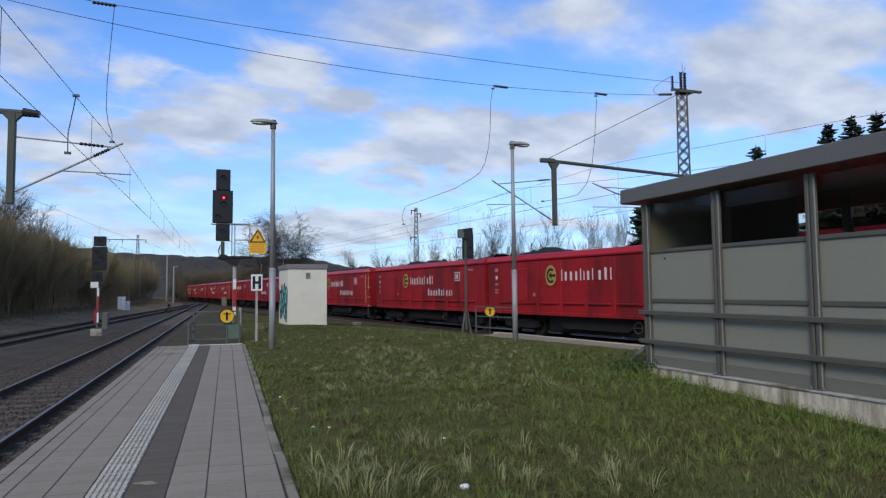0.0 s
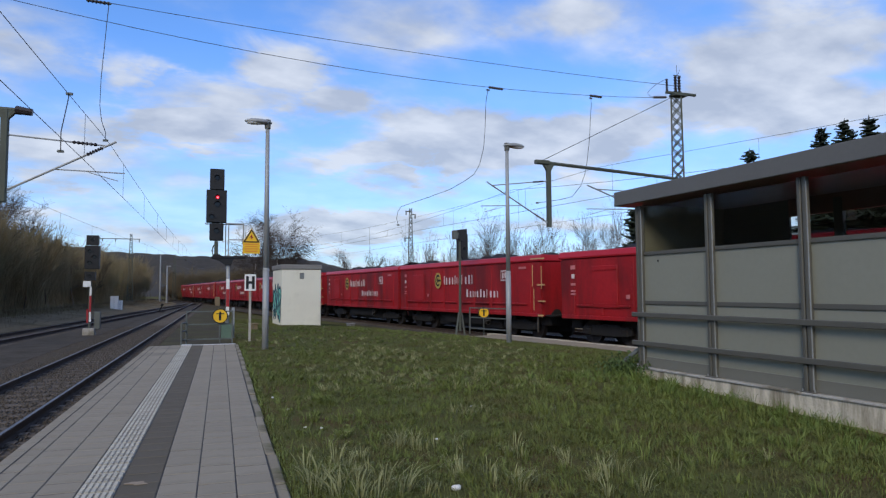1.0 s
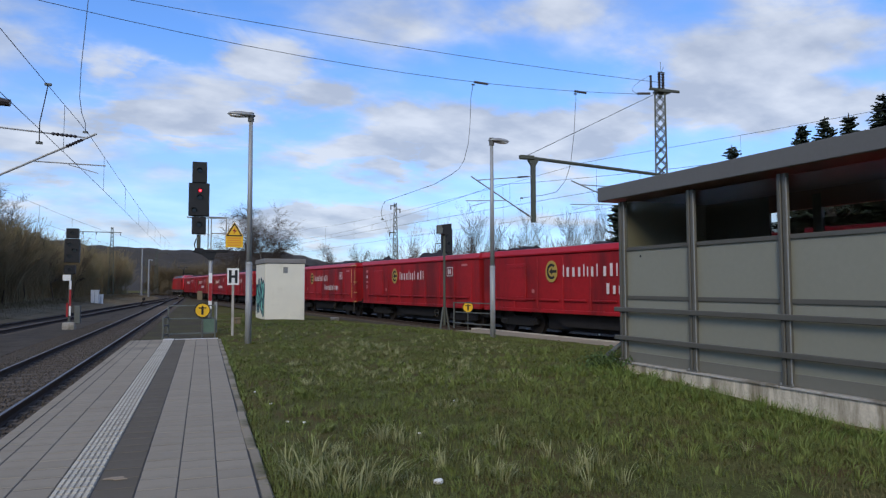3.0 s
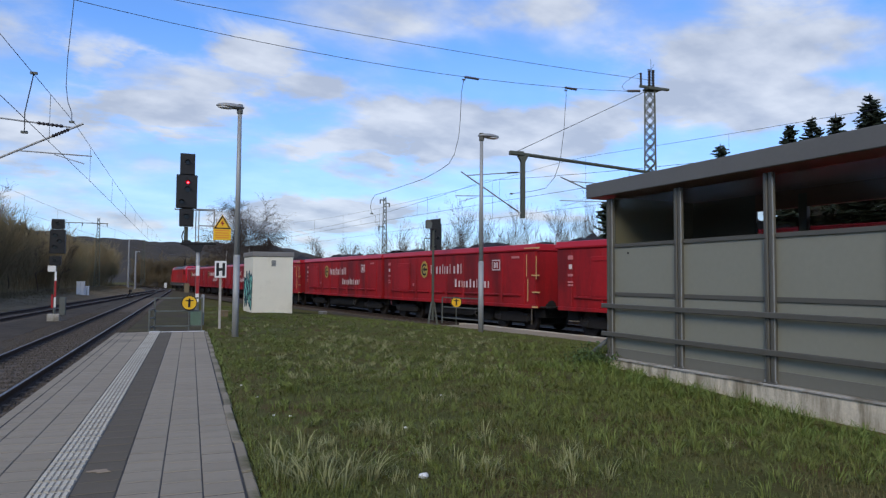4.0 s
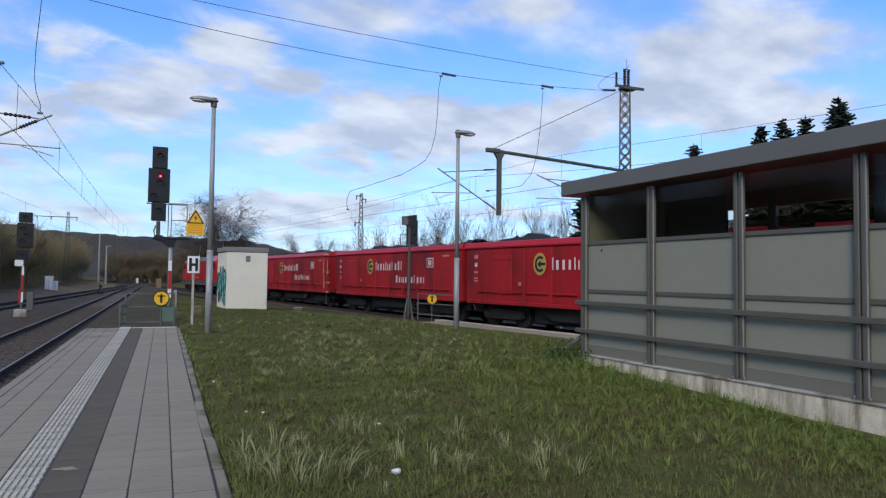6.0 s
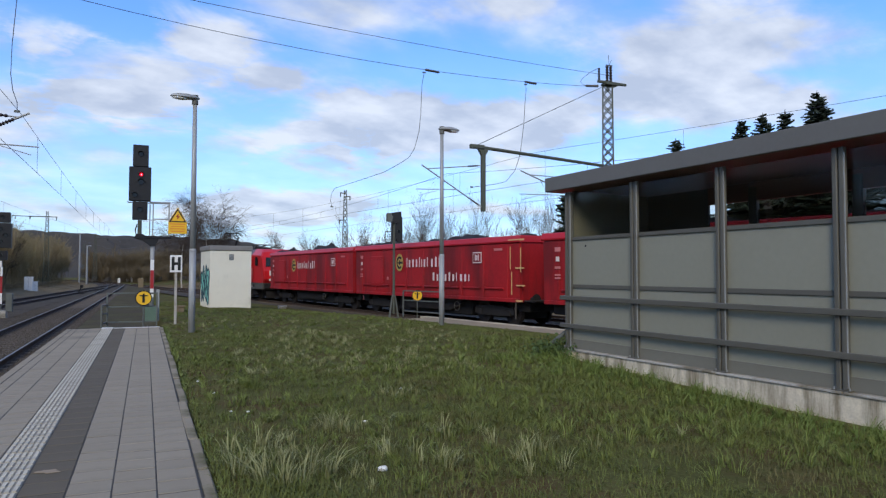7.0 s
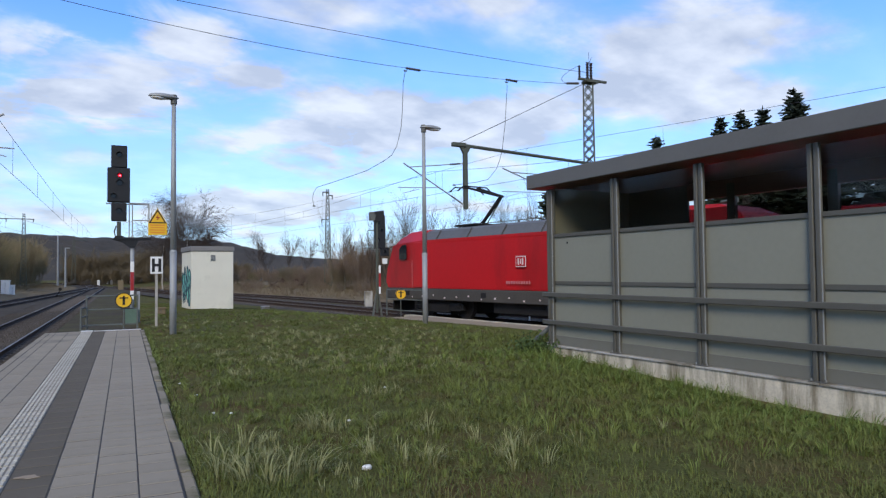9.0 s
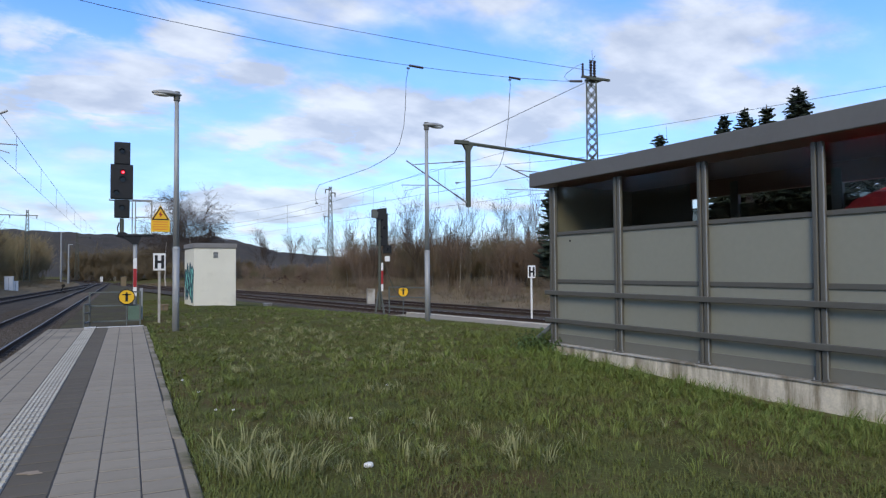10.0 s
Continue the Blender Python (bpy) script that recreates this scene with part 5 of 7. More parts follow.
def build_wagon(ladder, second_text, seed):
    """Origin on the rails at the middle of the body; +x ahead; the platform side is -y."""
    t = thing("freight_wagon", pose(0, 0, 0), "red open freight wagon heaped with dark scrap, yellow round mark", "freight wagon", "wagons of the train")
    h0, h1, half = 0.93, 3.42, L_BOX / 2
    bm = bmesh.new()
    # side walls lean a little, floor and ends closed
    sec = [(-1.40, h0), (1.40, h0), (1.44, h1 - 0.26), (-1.44, h1 - 0.26)]
    a = [bm.verts.new((-half, y, z)) for y, z in sec]
    b = [bm.verts.new((half, y, z)) for y, z in sec]
    for k in range(4):
        bm.faces.new((a[k], a[(k + 1) % 4], b[(k + 1) % 4], b[k]))
    bm.faces.new(a[::-1])
    bm.faces.new(b)
    bmesh.ops.recalc_face_normals(bm, faces=bm.faces)
    bmesh.ops.bevel(bm, geom=bm.edges[:], offset=0.05, segments=2, affect="EDGES")
    part("body", bm, M["train_red"], t)
    bm = bmesh.new()
    for s in (-1, 1):
        sec = [(1.40, h1 - 0.27), (1.475, h1 - 0.25), (1.49, h1 - 0.2), (1.43, h1 - 0.02), (1.39, h1), (1.30, h1), (1.30, h1 - 0.27)]
        a = [bm.verts.new((-half - 0.02, s * y, z)) for y, z in sec]
        b = [bm.verts.new((half + 0.02, s * y, z)) for y, z in sec]
        n = len(sec)
        for k in range(n):
            bm.faces.new((a[k], a[(k + 1) % n], b[(k + 1) % n], b[k]))
        bm.faces.new(a)
        bm.faces.new(b)
    for s in (-1, 1):
        box(bm, (s * (half - 0.04), 0, h1 - 0.13), (0.12, 2.6, 0.26), 0.02)
    bmesh.ops.recalc_face_normals(bm, faces=bm.faces)
    part("top_rim", bm, M["rim_red"], t, "bright red sloping rim")
    for s in (-1, 1):
        for k in range(9):
            part("wall_rib", boxes(((-half + 0.75 + k * (L_BOX - 1.5) / 8, s * 1.43, (h0 + h1) / 2 - 0.1), (0.09, 0.04, h1 - h0 - 0.5)), bevel=0.012), M["train_red"], t)
        for k in range(8):
            part("lower_bar", boxes(((-half + 1.5 + k * (L_BOX - 1.6) / 8, s * 1.45, 1.42), (1.15, 0.07, 0.075)), bevel=0.015), M["train_red"], t)
    part("sill", boxes(((0, -1.41, h0 + 0.06), (L_BOX - 0.1, 0.06, 0.14)), ((0, 1.41, h0 + 0.06), (L_BOX - 0.1, 0.06, 0.14)), bevel=0.015), M["train_red"], t)
    # door outline
    bm = boxes(((-4.2, -1.45, 2.1), (1.25, 0.05, 1.5)), bevel=0.02)
    part("side_door", bm, M["train_red"], t)
    for z in (2.72, 1.5):
        part("door_bar", boxes(((-4.2, -1.485, z), (1.15, 0.04, 0.05))), M["train_red"], t)
    # markings
    ex, ez = -2.0, 2.5
    o = part("round_mark", prism(bmesh.new(), [(ex + 0.33 * c, ez + 0.41 * s) for c, s in ((math.cos(2 * math.pi * k / 32), math.sin(2 * math.pi * k / 32)) for k in range(32))], -1.475, -1.462), M["logo_yellow"], t, "round yellow mark with a dark ring")
    bm = bmesh.new()
    n = 22
    for k in range(n):
        a0, a1 = radians(50 + 260 * k / n), radians(50 + 260 * (k + 1) / n)
        prism(bm, [(ex + 0.02 + r * math.cos(u), ez + r * 1.1 * math.sin(u)) for r, u in ((0.27, a0), (0.27, a1), (0.18, a1), (0.18, a0))], -1.482, -1.474)
    prism(bm, [(ex - 0.12, ez), (ex + 0.05, ez + 0.14), (ex + 0.05, ez + 0.05), (ex + 0.3, ez + 0.05), (ex + 0.3, ez - 0.05), (ex + 0.05, ez - 0.05), (ex + 0.05, ez - 0.14)], -1.482, -1.474)
    part("mark_symbol", bm, M["scrap"], o)
    letter_row(t, ex + 0.64, 2.29, (0.09, 0.22, 0.22, 0.2, 0.1, 0.1, 0.2, 0.08, -0.06, 0.22, 0.22, 0.1), 0.34, 0.085, (0, 4, 7, 10, 11))
    if second_text:
        letter_row(t, ex + 2.8, 1.68, (0.24, 0.2, 0.1, 0.1, 0.22, 0.2, 0.22, 0.07, -0.05, 0.22, 0.22, 0.1), 0.28, 0.07, (0, 5, 7))
    pl = part("square_mark", boxes(((ex + 6.0, -1.468, 2.63), (0.56, 0.012, 0.44)), bevel=0.004), M["logo_white"], t)
    part("mark_field", boxes(((ex + 6.0, -1.477, 2.63), (0.47, 0.01, 0.35))), M["train_red"], pl)
    part("mark_bars", boxes(((ex + 5.9, -1.484, 2.63), (0.06, 0.01, 0.26)), ((ex + 6.1, -1.484, 2.63), (0.06, 0.01, 0.26)), ((ex + 6.0, -1.484, 2.63), (0.06, 0.01, 0.2))), M["logo_white"], pl)
    part("number_bars", boxes(((ex + 7.3, -1.466, 2.92), (0.5, 0.012, 0.09))), M["logo_pale"], t)
    for z, h in ((2.83, 0.2), (2.5, 0.22), (2.2, 0.12), (1.95, 0.08), (1.84, 0.08)):
        part("data_panel", boxes(((-half + 0.75, -1.466, z), (0.26 if z != 2.5 else 0.16, 0.012, h * 0.75)), bevel=0.003), M["logo_white" if z == 2.5 else "logo_pale"], t)
    part("data_panel", boxes(((-half + 2.05, -1.466, 1.78), (0.26, 0.012, 0.18)), bevel=0.003), M["logo_pale"], t)
    part("data_panel", boxes(((ex - 1.1, -1.466, 1.75), (0.16, 0.012, 0.14)), bevel=0.003), M["logo_pale"], t)
    # load
    rnd = random.Random(seed)
    nx, ny = 64, 12
    v, fs = [], []
    for i in range(nx + 1):
        for j in range(ny + 1):
            x, y = (-0.5 + i / nx) * (L_BOX - 0.5), (-0.5 + j / ny) * 2.5
            prof = max(0.0, 0.62 + 0.6 * math.sin(x * 0.85 + seed * 1.7) + 0.35 * math.sin(x * 1.9 + seed) + 0.28 * math.sin(x * 3.3 + 2 * seed)) * (1 - (2 * j / ny - 1) ** 2 * 0.8)
            z = h1 - 0.2 + 0.31 * prof + 0.22 * noise.noise((x * 1.3 + seed * 7, y * 1.6, 0)) + 0.17 * noise.noise((x * 3.4 + seed, y * 3.4, 2)) + 0.07 * noise.noise((x * 8, y * 8, seed))
            v.append((x, y, z))
    for i in range(nx):
        for j in range(ny):
            k = i * (ny + 1) + j
            fs.append((k, k + ny + 1, k + ny + 2, k + 1))
    o = mesh_arrays("load", v, fs, M["scrap"])
    o.parent = t
    tagged(o, "heaped dark scrap load")
    # underframe
    part("frame_beam", boxes(((0, -0.55, 0.84), (L_BOX + 0.1, 0.16, 0.3)), ((0, 0.55, 0.84), (L_BOX + 0.1, 0.16, 0.3)), bevel=0.01), M["under"], t)
    bm = prism(bmesh.new(), [(-2.6, 0.9), (2.6, 0.9), (1.7, 0.42), (-1.7, 0.42)], -1.1, -0.95)
    prism(bm, [(-2.6, 0.9), (2.6, 0.9), (1.7, 0.42), (-1.7, 0.42)], 0.95, 1.1)
    part("side_frame", bm, M["under"], t)
    part("air_tank", rods(((-0.9, -0.4, 0.55), (0.6, -0.4, 0.55), 0.17), sides=12), M["under"], t)
    # dark blocks added in the open gaps, so the underside reads as shade
    part("brake_gear", boxes(((0, 0, 0.55), (5.8, 1.8, 0.62)), bevel=0.05), M["under"], t)
    for x in (-4.55, 4.55):
        part("bogie_bolster", boxes(((x, 0, 0.55), (2.6, 1.3, 0.6)), bevel=0.05), M["under"], t)
    for x in (-6.2, 6.2):
        part("end_gear", boxes(((x, 0, 0.72), (0.6, 1.9, 0.36)), bevel=0.04), M["under"], t)
    ring = [(2.35 + 0.19 * math.cos(2 * math.pi * k / 16), -1.26, 0.62 + 0.19 * math.sin(2 * math.pi * k / 16)) for k in range(17)]
    part("hand_wheel", rod(tube(bmesh.new(), ring, 0.016, 5), (2.2, -1.26, 0.62), (2.5, -1.26, 0.62), 0.014, sides=5), M["loco_grey"], t)
    for x in (-4.55, 4.55):
        bogie(t, x, 0.46)
        for k in (-0.9, 0.9):
            wheelset(t, x + k, 0.46)
    for x in (-half - 0.12, half + 0.12):
        for s in (-1, 1):
            bm = rods(((x - 0.2 * np.sign(x), s * 0.875, 1.02), (x + 0.12 * np.sign(x), s * 0.875, 1.02), 0.09), ((x + 0.12 * np.sign(x), s * 0.875, 1.02), (x + 0.15 * np.sign(x), s * 0.875, 1.02), 0.22), sides=14)
            part("buffer", bm, M["under"], t)
    if ladder:
        for x0, z0, z1 in ((half - 0.38, 1.2, 2.05), (half - 0.46, 2.15, 3.0), (half + 0.12, 2.05, 2.95)):
            part("ladder_rail", rods(((x0, -1.53, z0), (x0, -1.53, z1), 0.016), sides=6), M["rail_yellow"], t, "yellow grab rail")
        part("ladder_rung", boxes(((half - 0.02, -1.45, 2.2), (0.42, 0.06, 0.05)), ((half + 0.02, -1.45, 1.55), (0.42, 0.06, 0.05)), ((half - 0.05, -1.45, 0.98), (0.3, 0.06, 0.06))), M["rail_yellow"], t)
        part("rim_mark", boxes(((half - 0.2, -1.48, 3.25), (0.9, 0.012, 0.06))), M["rail_yellow"], t)
        part("step_rod", rods(((half - 0.3, -1.4, 0.3), (half - 0.3, -1.4, 0.95), 0.03), sides=6), M["loco_grey"], t)
        part("end_platform", boxes(((half + 0.3, 0, 0.98), (0.6, 2.5, 0.05))), M["under"], t)
    else:
        part("coupling_hose", tube(bmesh.new(), [(half + 0.05, -0.9, 1.0), (half + 0.3, -0.95, 0.6), (half + 0.5, -0.9, 0.62)], 0.03), M["logo_pale"], t)
    return t


def build_engine():
    """Origin on the rails at mid-length; +x ahead (coupled to the wagons)."""
    t = thing("electric_engine", pose(0, 0, 0), "red electric freight locomotive with grey roof and raised pantograph", "locomotive")
    hl = 9.0
    # outline of the body in the side view, with sloping fronts
    out = [(-hl + 0.12, 1.22), (hl - 0.12, 1.22), (hl + 0.1, 1.55), (hl - 0.02, 2.15), (hl - 0.55, 3.15), (hl - 0.95, 3.55), (hl - 1.5, 3.78), (hl - 2.9, 3.84), (hl - 2.95, 3.42), (-hl + 2.95, 3.42), (-hl + 2.9, 3.84), (-hl + 1.5, 3.78), (-hl + 0.95, 3.55), (-hl + 0.55, 3.15), (-hl + 0.02, 2.15), (-hl - 0.1, 1.55)]
    bm = bmesh.new()
    prism(bm, out, -1.47, 1.47)
    # draw the roof edge inwards and the fronts a little narrower
    bmesh.ops.bisect_plane(bm, geom=bm.verts[:] + bm.edges[:] + bm.faces[:], plane_co=(0, 0, 3.2), plane_no=(0, 0, 1))
    for v in bm.verts:
        if v.co.z > 3.3:
            v.co.y *= 1.0 - 0.30 * (v.co.z - 3.2) / 0.64
        if abs(v.co.x) > hl - 1.2:
            v.co.y *= 0.95
    bmesh.ops.bevel(bm, geom=[k for k in bm.edges if k.calc_length() > 0.3 and abs(k.verts[0].co.y - k.verts[1].co.y) < 0.5], offset=0.07, segments=2, affect="EDGES")
    part("body", bm, M["loco_red"], t, "glossy red body with sloping cab fronts")
    bm = bmesh.new()
    sec = [(1.36, 3.36), (1.10, 3.72), (0.85, 3.82), (-0.85, 3.82), (-1.10, 3.72), (-1.36, 3.36)]
    a = [bm.verts.new((-hl + 2.9, y, z)) for y, z in sec]
    b = [bm.verts.new((hl - 2.9, y, z)) for y, z in sec]
    for k in range(6):
        bm.faces.new((a[k], b[k], b[(k + 1) % 6], a[(k + 1) % 6]))
    bm.faces.new(a)
    bm.faces.new(b[::-1])
    bmesh.ops.recalc_face_normals(bm, faces=bm.faces)
    part("roof", bm, M["loco_roof"], t, "weathered grey roof hatches")
    for k in range(6):
        x = -5.1 + k * 2.05
        bm = bmesh.new()
        for s in (-1, 1):
            c = Vector((x, s * 1.245, 3.55))
            box(bm, (0, 0, 0), (0.05, 0.03, 0.46), 0.0, Matrix.Translation(c) @ Matrix.Rotation(s * radians(35), 4, "X"))
        part("roof_seam", bm, M["loco_grey"], t)
    part("skirt", boxes(((0, 0, 1.03), (2 * hl - 0.1, 2.9, 0.48)), bevel=0.03), M["loco_grey"], t, "dirty grey lower skirt")
    for k in range(18):
        part("skirt_mark", boxes(((-6.8 + 0.78 * k, -1.456, 0.9 + 0.05 * (k % 3)), (0.05 + 0.04 * (k % 2), 0.012, 0.06))), M["logo_white"], t)
    for x, w in ((-7.2, 0.36), (6.9, 0.36), (-2.0, 0.3), (2.4, 0.45)):
        part("skirt_hatch", boxes(((x, -1.456, 1.06), (w, 0.02, 0.2)), bevel=0.01), M["under"], t)
    for s in (-1, 1):
        for y in (-1.475, 1.475):
            win = part("side_window", prism(bmesh.new(), [(s * (hl - 1.22), 2.55), (s * (hl - 1.72), 2.55), (s * (hl - 1.78), 2.6), (s * (hl - 1.78), 3.16), (s * (hl - 1.72), 3.22), (s * (hl - 1.45), 3.2), (s * (hl - 1.22), 3.02)], y - 0.012, y + 0.012), M["dark_glass"], t)
            part("cab_door", boxes(((s * (hl - 2.75), y * 1.002, 2.3), (0.72, 0.03, 1.95)), bevel=0.012), M["loco_red"], t)
            for dx in (-0.46, 0.46):
                part("grab_rail", rods(((s * (hl - 2.75) + dx, y * 1.03, 1.3), (s * (hl - 2.75) + dx, y * 1.03, 2.5), 0.012), sides=6), M["logo_pale"], t)
            part("step", boxes(((s * (hl - 2.75), y * 0.97, 0.55), (0.6, 0.12, 0.04)), ((s * (hl - 2.75), y * 0.97, 0.3), (0.6, 0.12, 0.04)), ((s * (hl - 2.75) - 0.3, y * 0.97, 0.5), (0.04, 0.1, 0.55)), ((s * (hl - 2.75) + 0.3, y * 0.97, 0.5), (0.04, 0.1, 0.55))), M["under"], t)
        # windscreen lies on the sloping front
        bm = bmesh.new()
        q = [(s * (hl - 0.16), -1.2, 2.46), (s * (hl - 0.16), 1.2, 2.46), (s * (hl - 0.53), 1.08, 3.12), (s * (hl - 0.53), -1.08, 3.12)]
        f = bm.faces.new([bm.verts.new(p) for p in q])
        r = bmesh.ops.extrude_face_region(bm, geom=[f])
        for v in r["geom"]:
            if isinstance(v, bmesh.types.BMVert):
                v.co += Vector((s * 0.03, 0, 0.018))
        bmesh.ops.recalc_face_normals(bm, faces=bm.faces)
        part("windscreen", bm, M["dark_glass"], t)
        part("front_panel", boxes(((s * (hl + 0.03), -0.55, 1.98), (0.06, 0.85, 0.38)), bevel=0.01), M["white_paint"], t)
        part("front_panel", boxes(((s * (hl + 0.03), 0.55, 1.98), (0.06, 0.85, 0.38)), bevel=0.01), M["white_paint"], t)
        for y in (-0.95, -0.75, 0.75, 0.95):
            part("headlight", rods(((s * (hl + 0.02), y, 1.5), (s * (hl + 0.13), y, 1.5), 0.085), sides=14), M["white_paint"], t)
        part("buffer_beam", boxes(((s * (hl - 0.05), 0, 1.05), (0.25, 2.7, 0.42)), bevel=0.03), M["under"], t)
        for y in (-0.875, 0.875):
            part("buffer", rods(((s * hl, y, 1.06), (s * (hl + 0.38), y, 1.06), 0.11), ((s * (hl + 0.38), y, 1.06), (s * (hl + 0.44), y, 1.06), 0.25), sides=16), M["under"], t)
        part("snow_plough", boxes(((s * (hl - 0.2), 0, 0.42), (0.1, 2.3, 0.5)), bevel=0.02), M["under"], t)
        bogie(t, s * 5.2, 0.6, 2.2, 2.6)
        # dark blocks added to shut out daylight between the engine's wheels
        part("bogie_bolster", boxes(((s * 5.2, 0, 0.62), (3.6, 1.3, 0.7)), bevel=0.05), M["under"], t)
        part("brake_gear", boxes(((s * 5.2, -1.12, 0.45), (1.3, 0.2, 0.4)), ((s * 5.2, 1.12, 0.45), (1.3, 0.2, 0.4)), bevel=0.04), M["under"], t)
        for k in (-1.3, 1.3):
            wheelset(t, s * 5.2 + k, 0.58)
    part("equipment_box", boxes(((0, 0, 0.6), (3.6, 2.3, 0.5)), bevel=0.05), M["under"], t)
    sq = part("square_mark", boxes(((0.1, -1.476, 2.33), (0.52, 0.012, 0.40)), bevel=0.004), M["logo_white"], t)
    part("mark_field", boxes(((0.1, -1.485, 2.33), (0.45, 0.01, 0.33))), M["loco_red"], sq)
    part("mark_bars", boxes(((-0.01, -1.492, 2.33), (0.07, 0.01, 0.24)), ((0.21, -1.492, 2.33), (0.07, 0.01, 0.24)), ((0.1, -1.492, 2.33), (0.05, 0.01, 0.18))), M["logo_white"], sq)
    part("number_bars", boxes(*[((-0.65 + 0.13 * k, -1.474, 1.57), (0.08, 0.01, 0.11)) for k in range(10)]), M["logo_pale"], t)
    # pantographs: the rear one raised, the front one folded
    for s, up in ((-1, True), (1, False)):
        x0 = s * 4.0
        pg = part("pantograph_base", boxes(((x0, 0, 3.93), (1.5, 1.3, 0.07)), bevel=0.01), M["under"], t)
        for dx in (-0.55, 0.55):
            for y in (-0.5, 0.5):
                part("insulator", insulator(bmesh.new(), (x0 + dx, y, 3.78), (x0 + dx, y, 3.95), 0.07, 3), M["insulator"], pg)
        if up:
            knee, head = (x0 + 1.5, 0, 5.02), (x0 - 0.4, 0, 5.58)
        else:
            knee, head = (x0 - 1.2, 0, 4.08), (x0 + 0.5, 0, 4.22)
        part("lower_arm", rods(((x0 - s * 0.3 * (1 if up else -1), 0, 3.98), knee, 0.075), sides=8), M["under"], pg)
        bm = bmesh.new()
        for y in (-0.35, 0.35):
            rod(bm, (knee[0], y * 0.3, knee[2]), (head[0], y, head[2]), 0.045, sides=6)
        part("upper_arm", bm, M["under"], pg)
        bm = bmesh.new()
        for dx in (-0.28, 0.28):
            tube(bm, [(head[0] + dx, -0.95, head[2] - 0.22), (head[0] + dx, -0.65, head[2]), (head[0] + dx, 0.65, head[2]), (head[0] + dx, 0.95, head[2] - 0.22)], 0.03, 6)
        part("contact_strip", bm, M["under"], pg)
        part("thin_rod", rods(((x0 + 0.5, 0.12, 4.0), (knee[0] - 0.1, 0.12, knee[2] - 0.05), 0.03), sides=5), M["dark_steel"], pg)
    part("roof_line", rods(((-4.5, 0.5, 4.05), (4.5, 0.5, 4.05), 0.02), sides=5), M["dark_steel"], t)
    for k in range(5):
        part("insulator", insulator(bmesh.new(), (-4 + 2 * k, 0.5, 3.8), (-4 + 2 * k, 0.5, 4.05), 0.06, 4), M["insulator"], t)
    part("horn", rods(((hl - 1.9, -0.3, 3.9), (hl - 1.4, -0.3, 3.92), 0.04, 0.08), sides=8), M["dark_steel"], t)
    return t


def build_train():
    kinds = {(odd, tx): build_wagon(odd, tx, 1 + odd * 2 + tx) for odd in (False, True) for tx in (False, True)}
    wagons, used = [], set()
    for w in range(-3, 13):
        key = (bool(w % 2), w not in (1, 6, 9, 12))
        src = kinds[key]
        ob = copy_thing(src, pose(0, 0, 0)) if key in used else src
        used.add(key)
        wagons.append((w, ob))
    return wagons, build_engine()


WAGONS, ENGINE = build_train()


# ---- tracks ----
build_track("main_track", main_x, -12, 230, RAIL, "main line track with worn rails on dark ballast", sleeper_to=75)
build_track("loop_track", loop_x, -12, 150, RAIL, "rusty loop track beside the main line", sleeper_to=45)
build_track("branch_track", branch_x, -9, 130, RAIL_T, "curved branch track on dark ballast", sleeper_to=75)
build_track("siding_track", lambda y: branch_x(y) + 4.6 - 3.0 * smooth(55, 100, y), -9, 100, RAIL_T - 0.05, "outer siding track on dark ballast", sleeper_to=60)


def ribbon(name, left, right, y0, y1, lift, material, label, step=2.0):
    """A strip of ground between the lines x = left(y) and x = right(y)."""
    bm = bmesh.new()
    rows = []
    for y in np.arange(y0, y1 + 0.1, step):
        a, b = left(y), right(y)
        rows.append([bm.verts.new((a + (b - a) * k / 8, y, land(a + (b - a) * k / 8, y) + lift + 0.02 * noise.noise((a + (b - a) * k / 8, y, 1)))) for k in range(9)])
    for p, q in zip(rows, rows[1:]):
        for k in range(8):
            bm.faces.new((p[k], p[k + 1], q[k + 1], q[k]))
    return tagged(part(name, bm, M[material], None, "", True), label, "ground", kind="structure")


siding_x = lambda y: branch_x(y) + 4.6 - 3.0 * smooth(55, 100, y)
ribbon("verge_right", lambda y: siding_x(y) + 2.3, lambda y: siding_x(y) + 26, -9, 125, 0.03, "dry", "strip of dull brown grass beside the siding")
ribbon("verge_left", lambda y: loop_x(y) - 30, lambda y: loop_x(y) - 2.3, -12, 150, 0.03, "dry", "strip of dull brown grass beside the loop track")
ribbon("track_margin", lambda y: loop_x(y) + 2.3, lambda y: -6.2, -12, 85, 0.03, "ballast", "dark gravel between the tracks")
ribbon("branch_margin", lambda y: branch_x(y) + 1.2, lambda y: siding_x(y) - 1.2, -9, 60, 0.02, "ballast", "dark gravel between branch and siding")
ribbon("end_margin", lambda y: -2.6, lambda y: min(0.1, branch_x(y) - 2.2), 21.5, 110, 0.12, "dull", "dull trodden ground past the platform end")


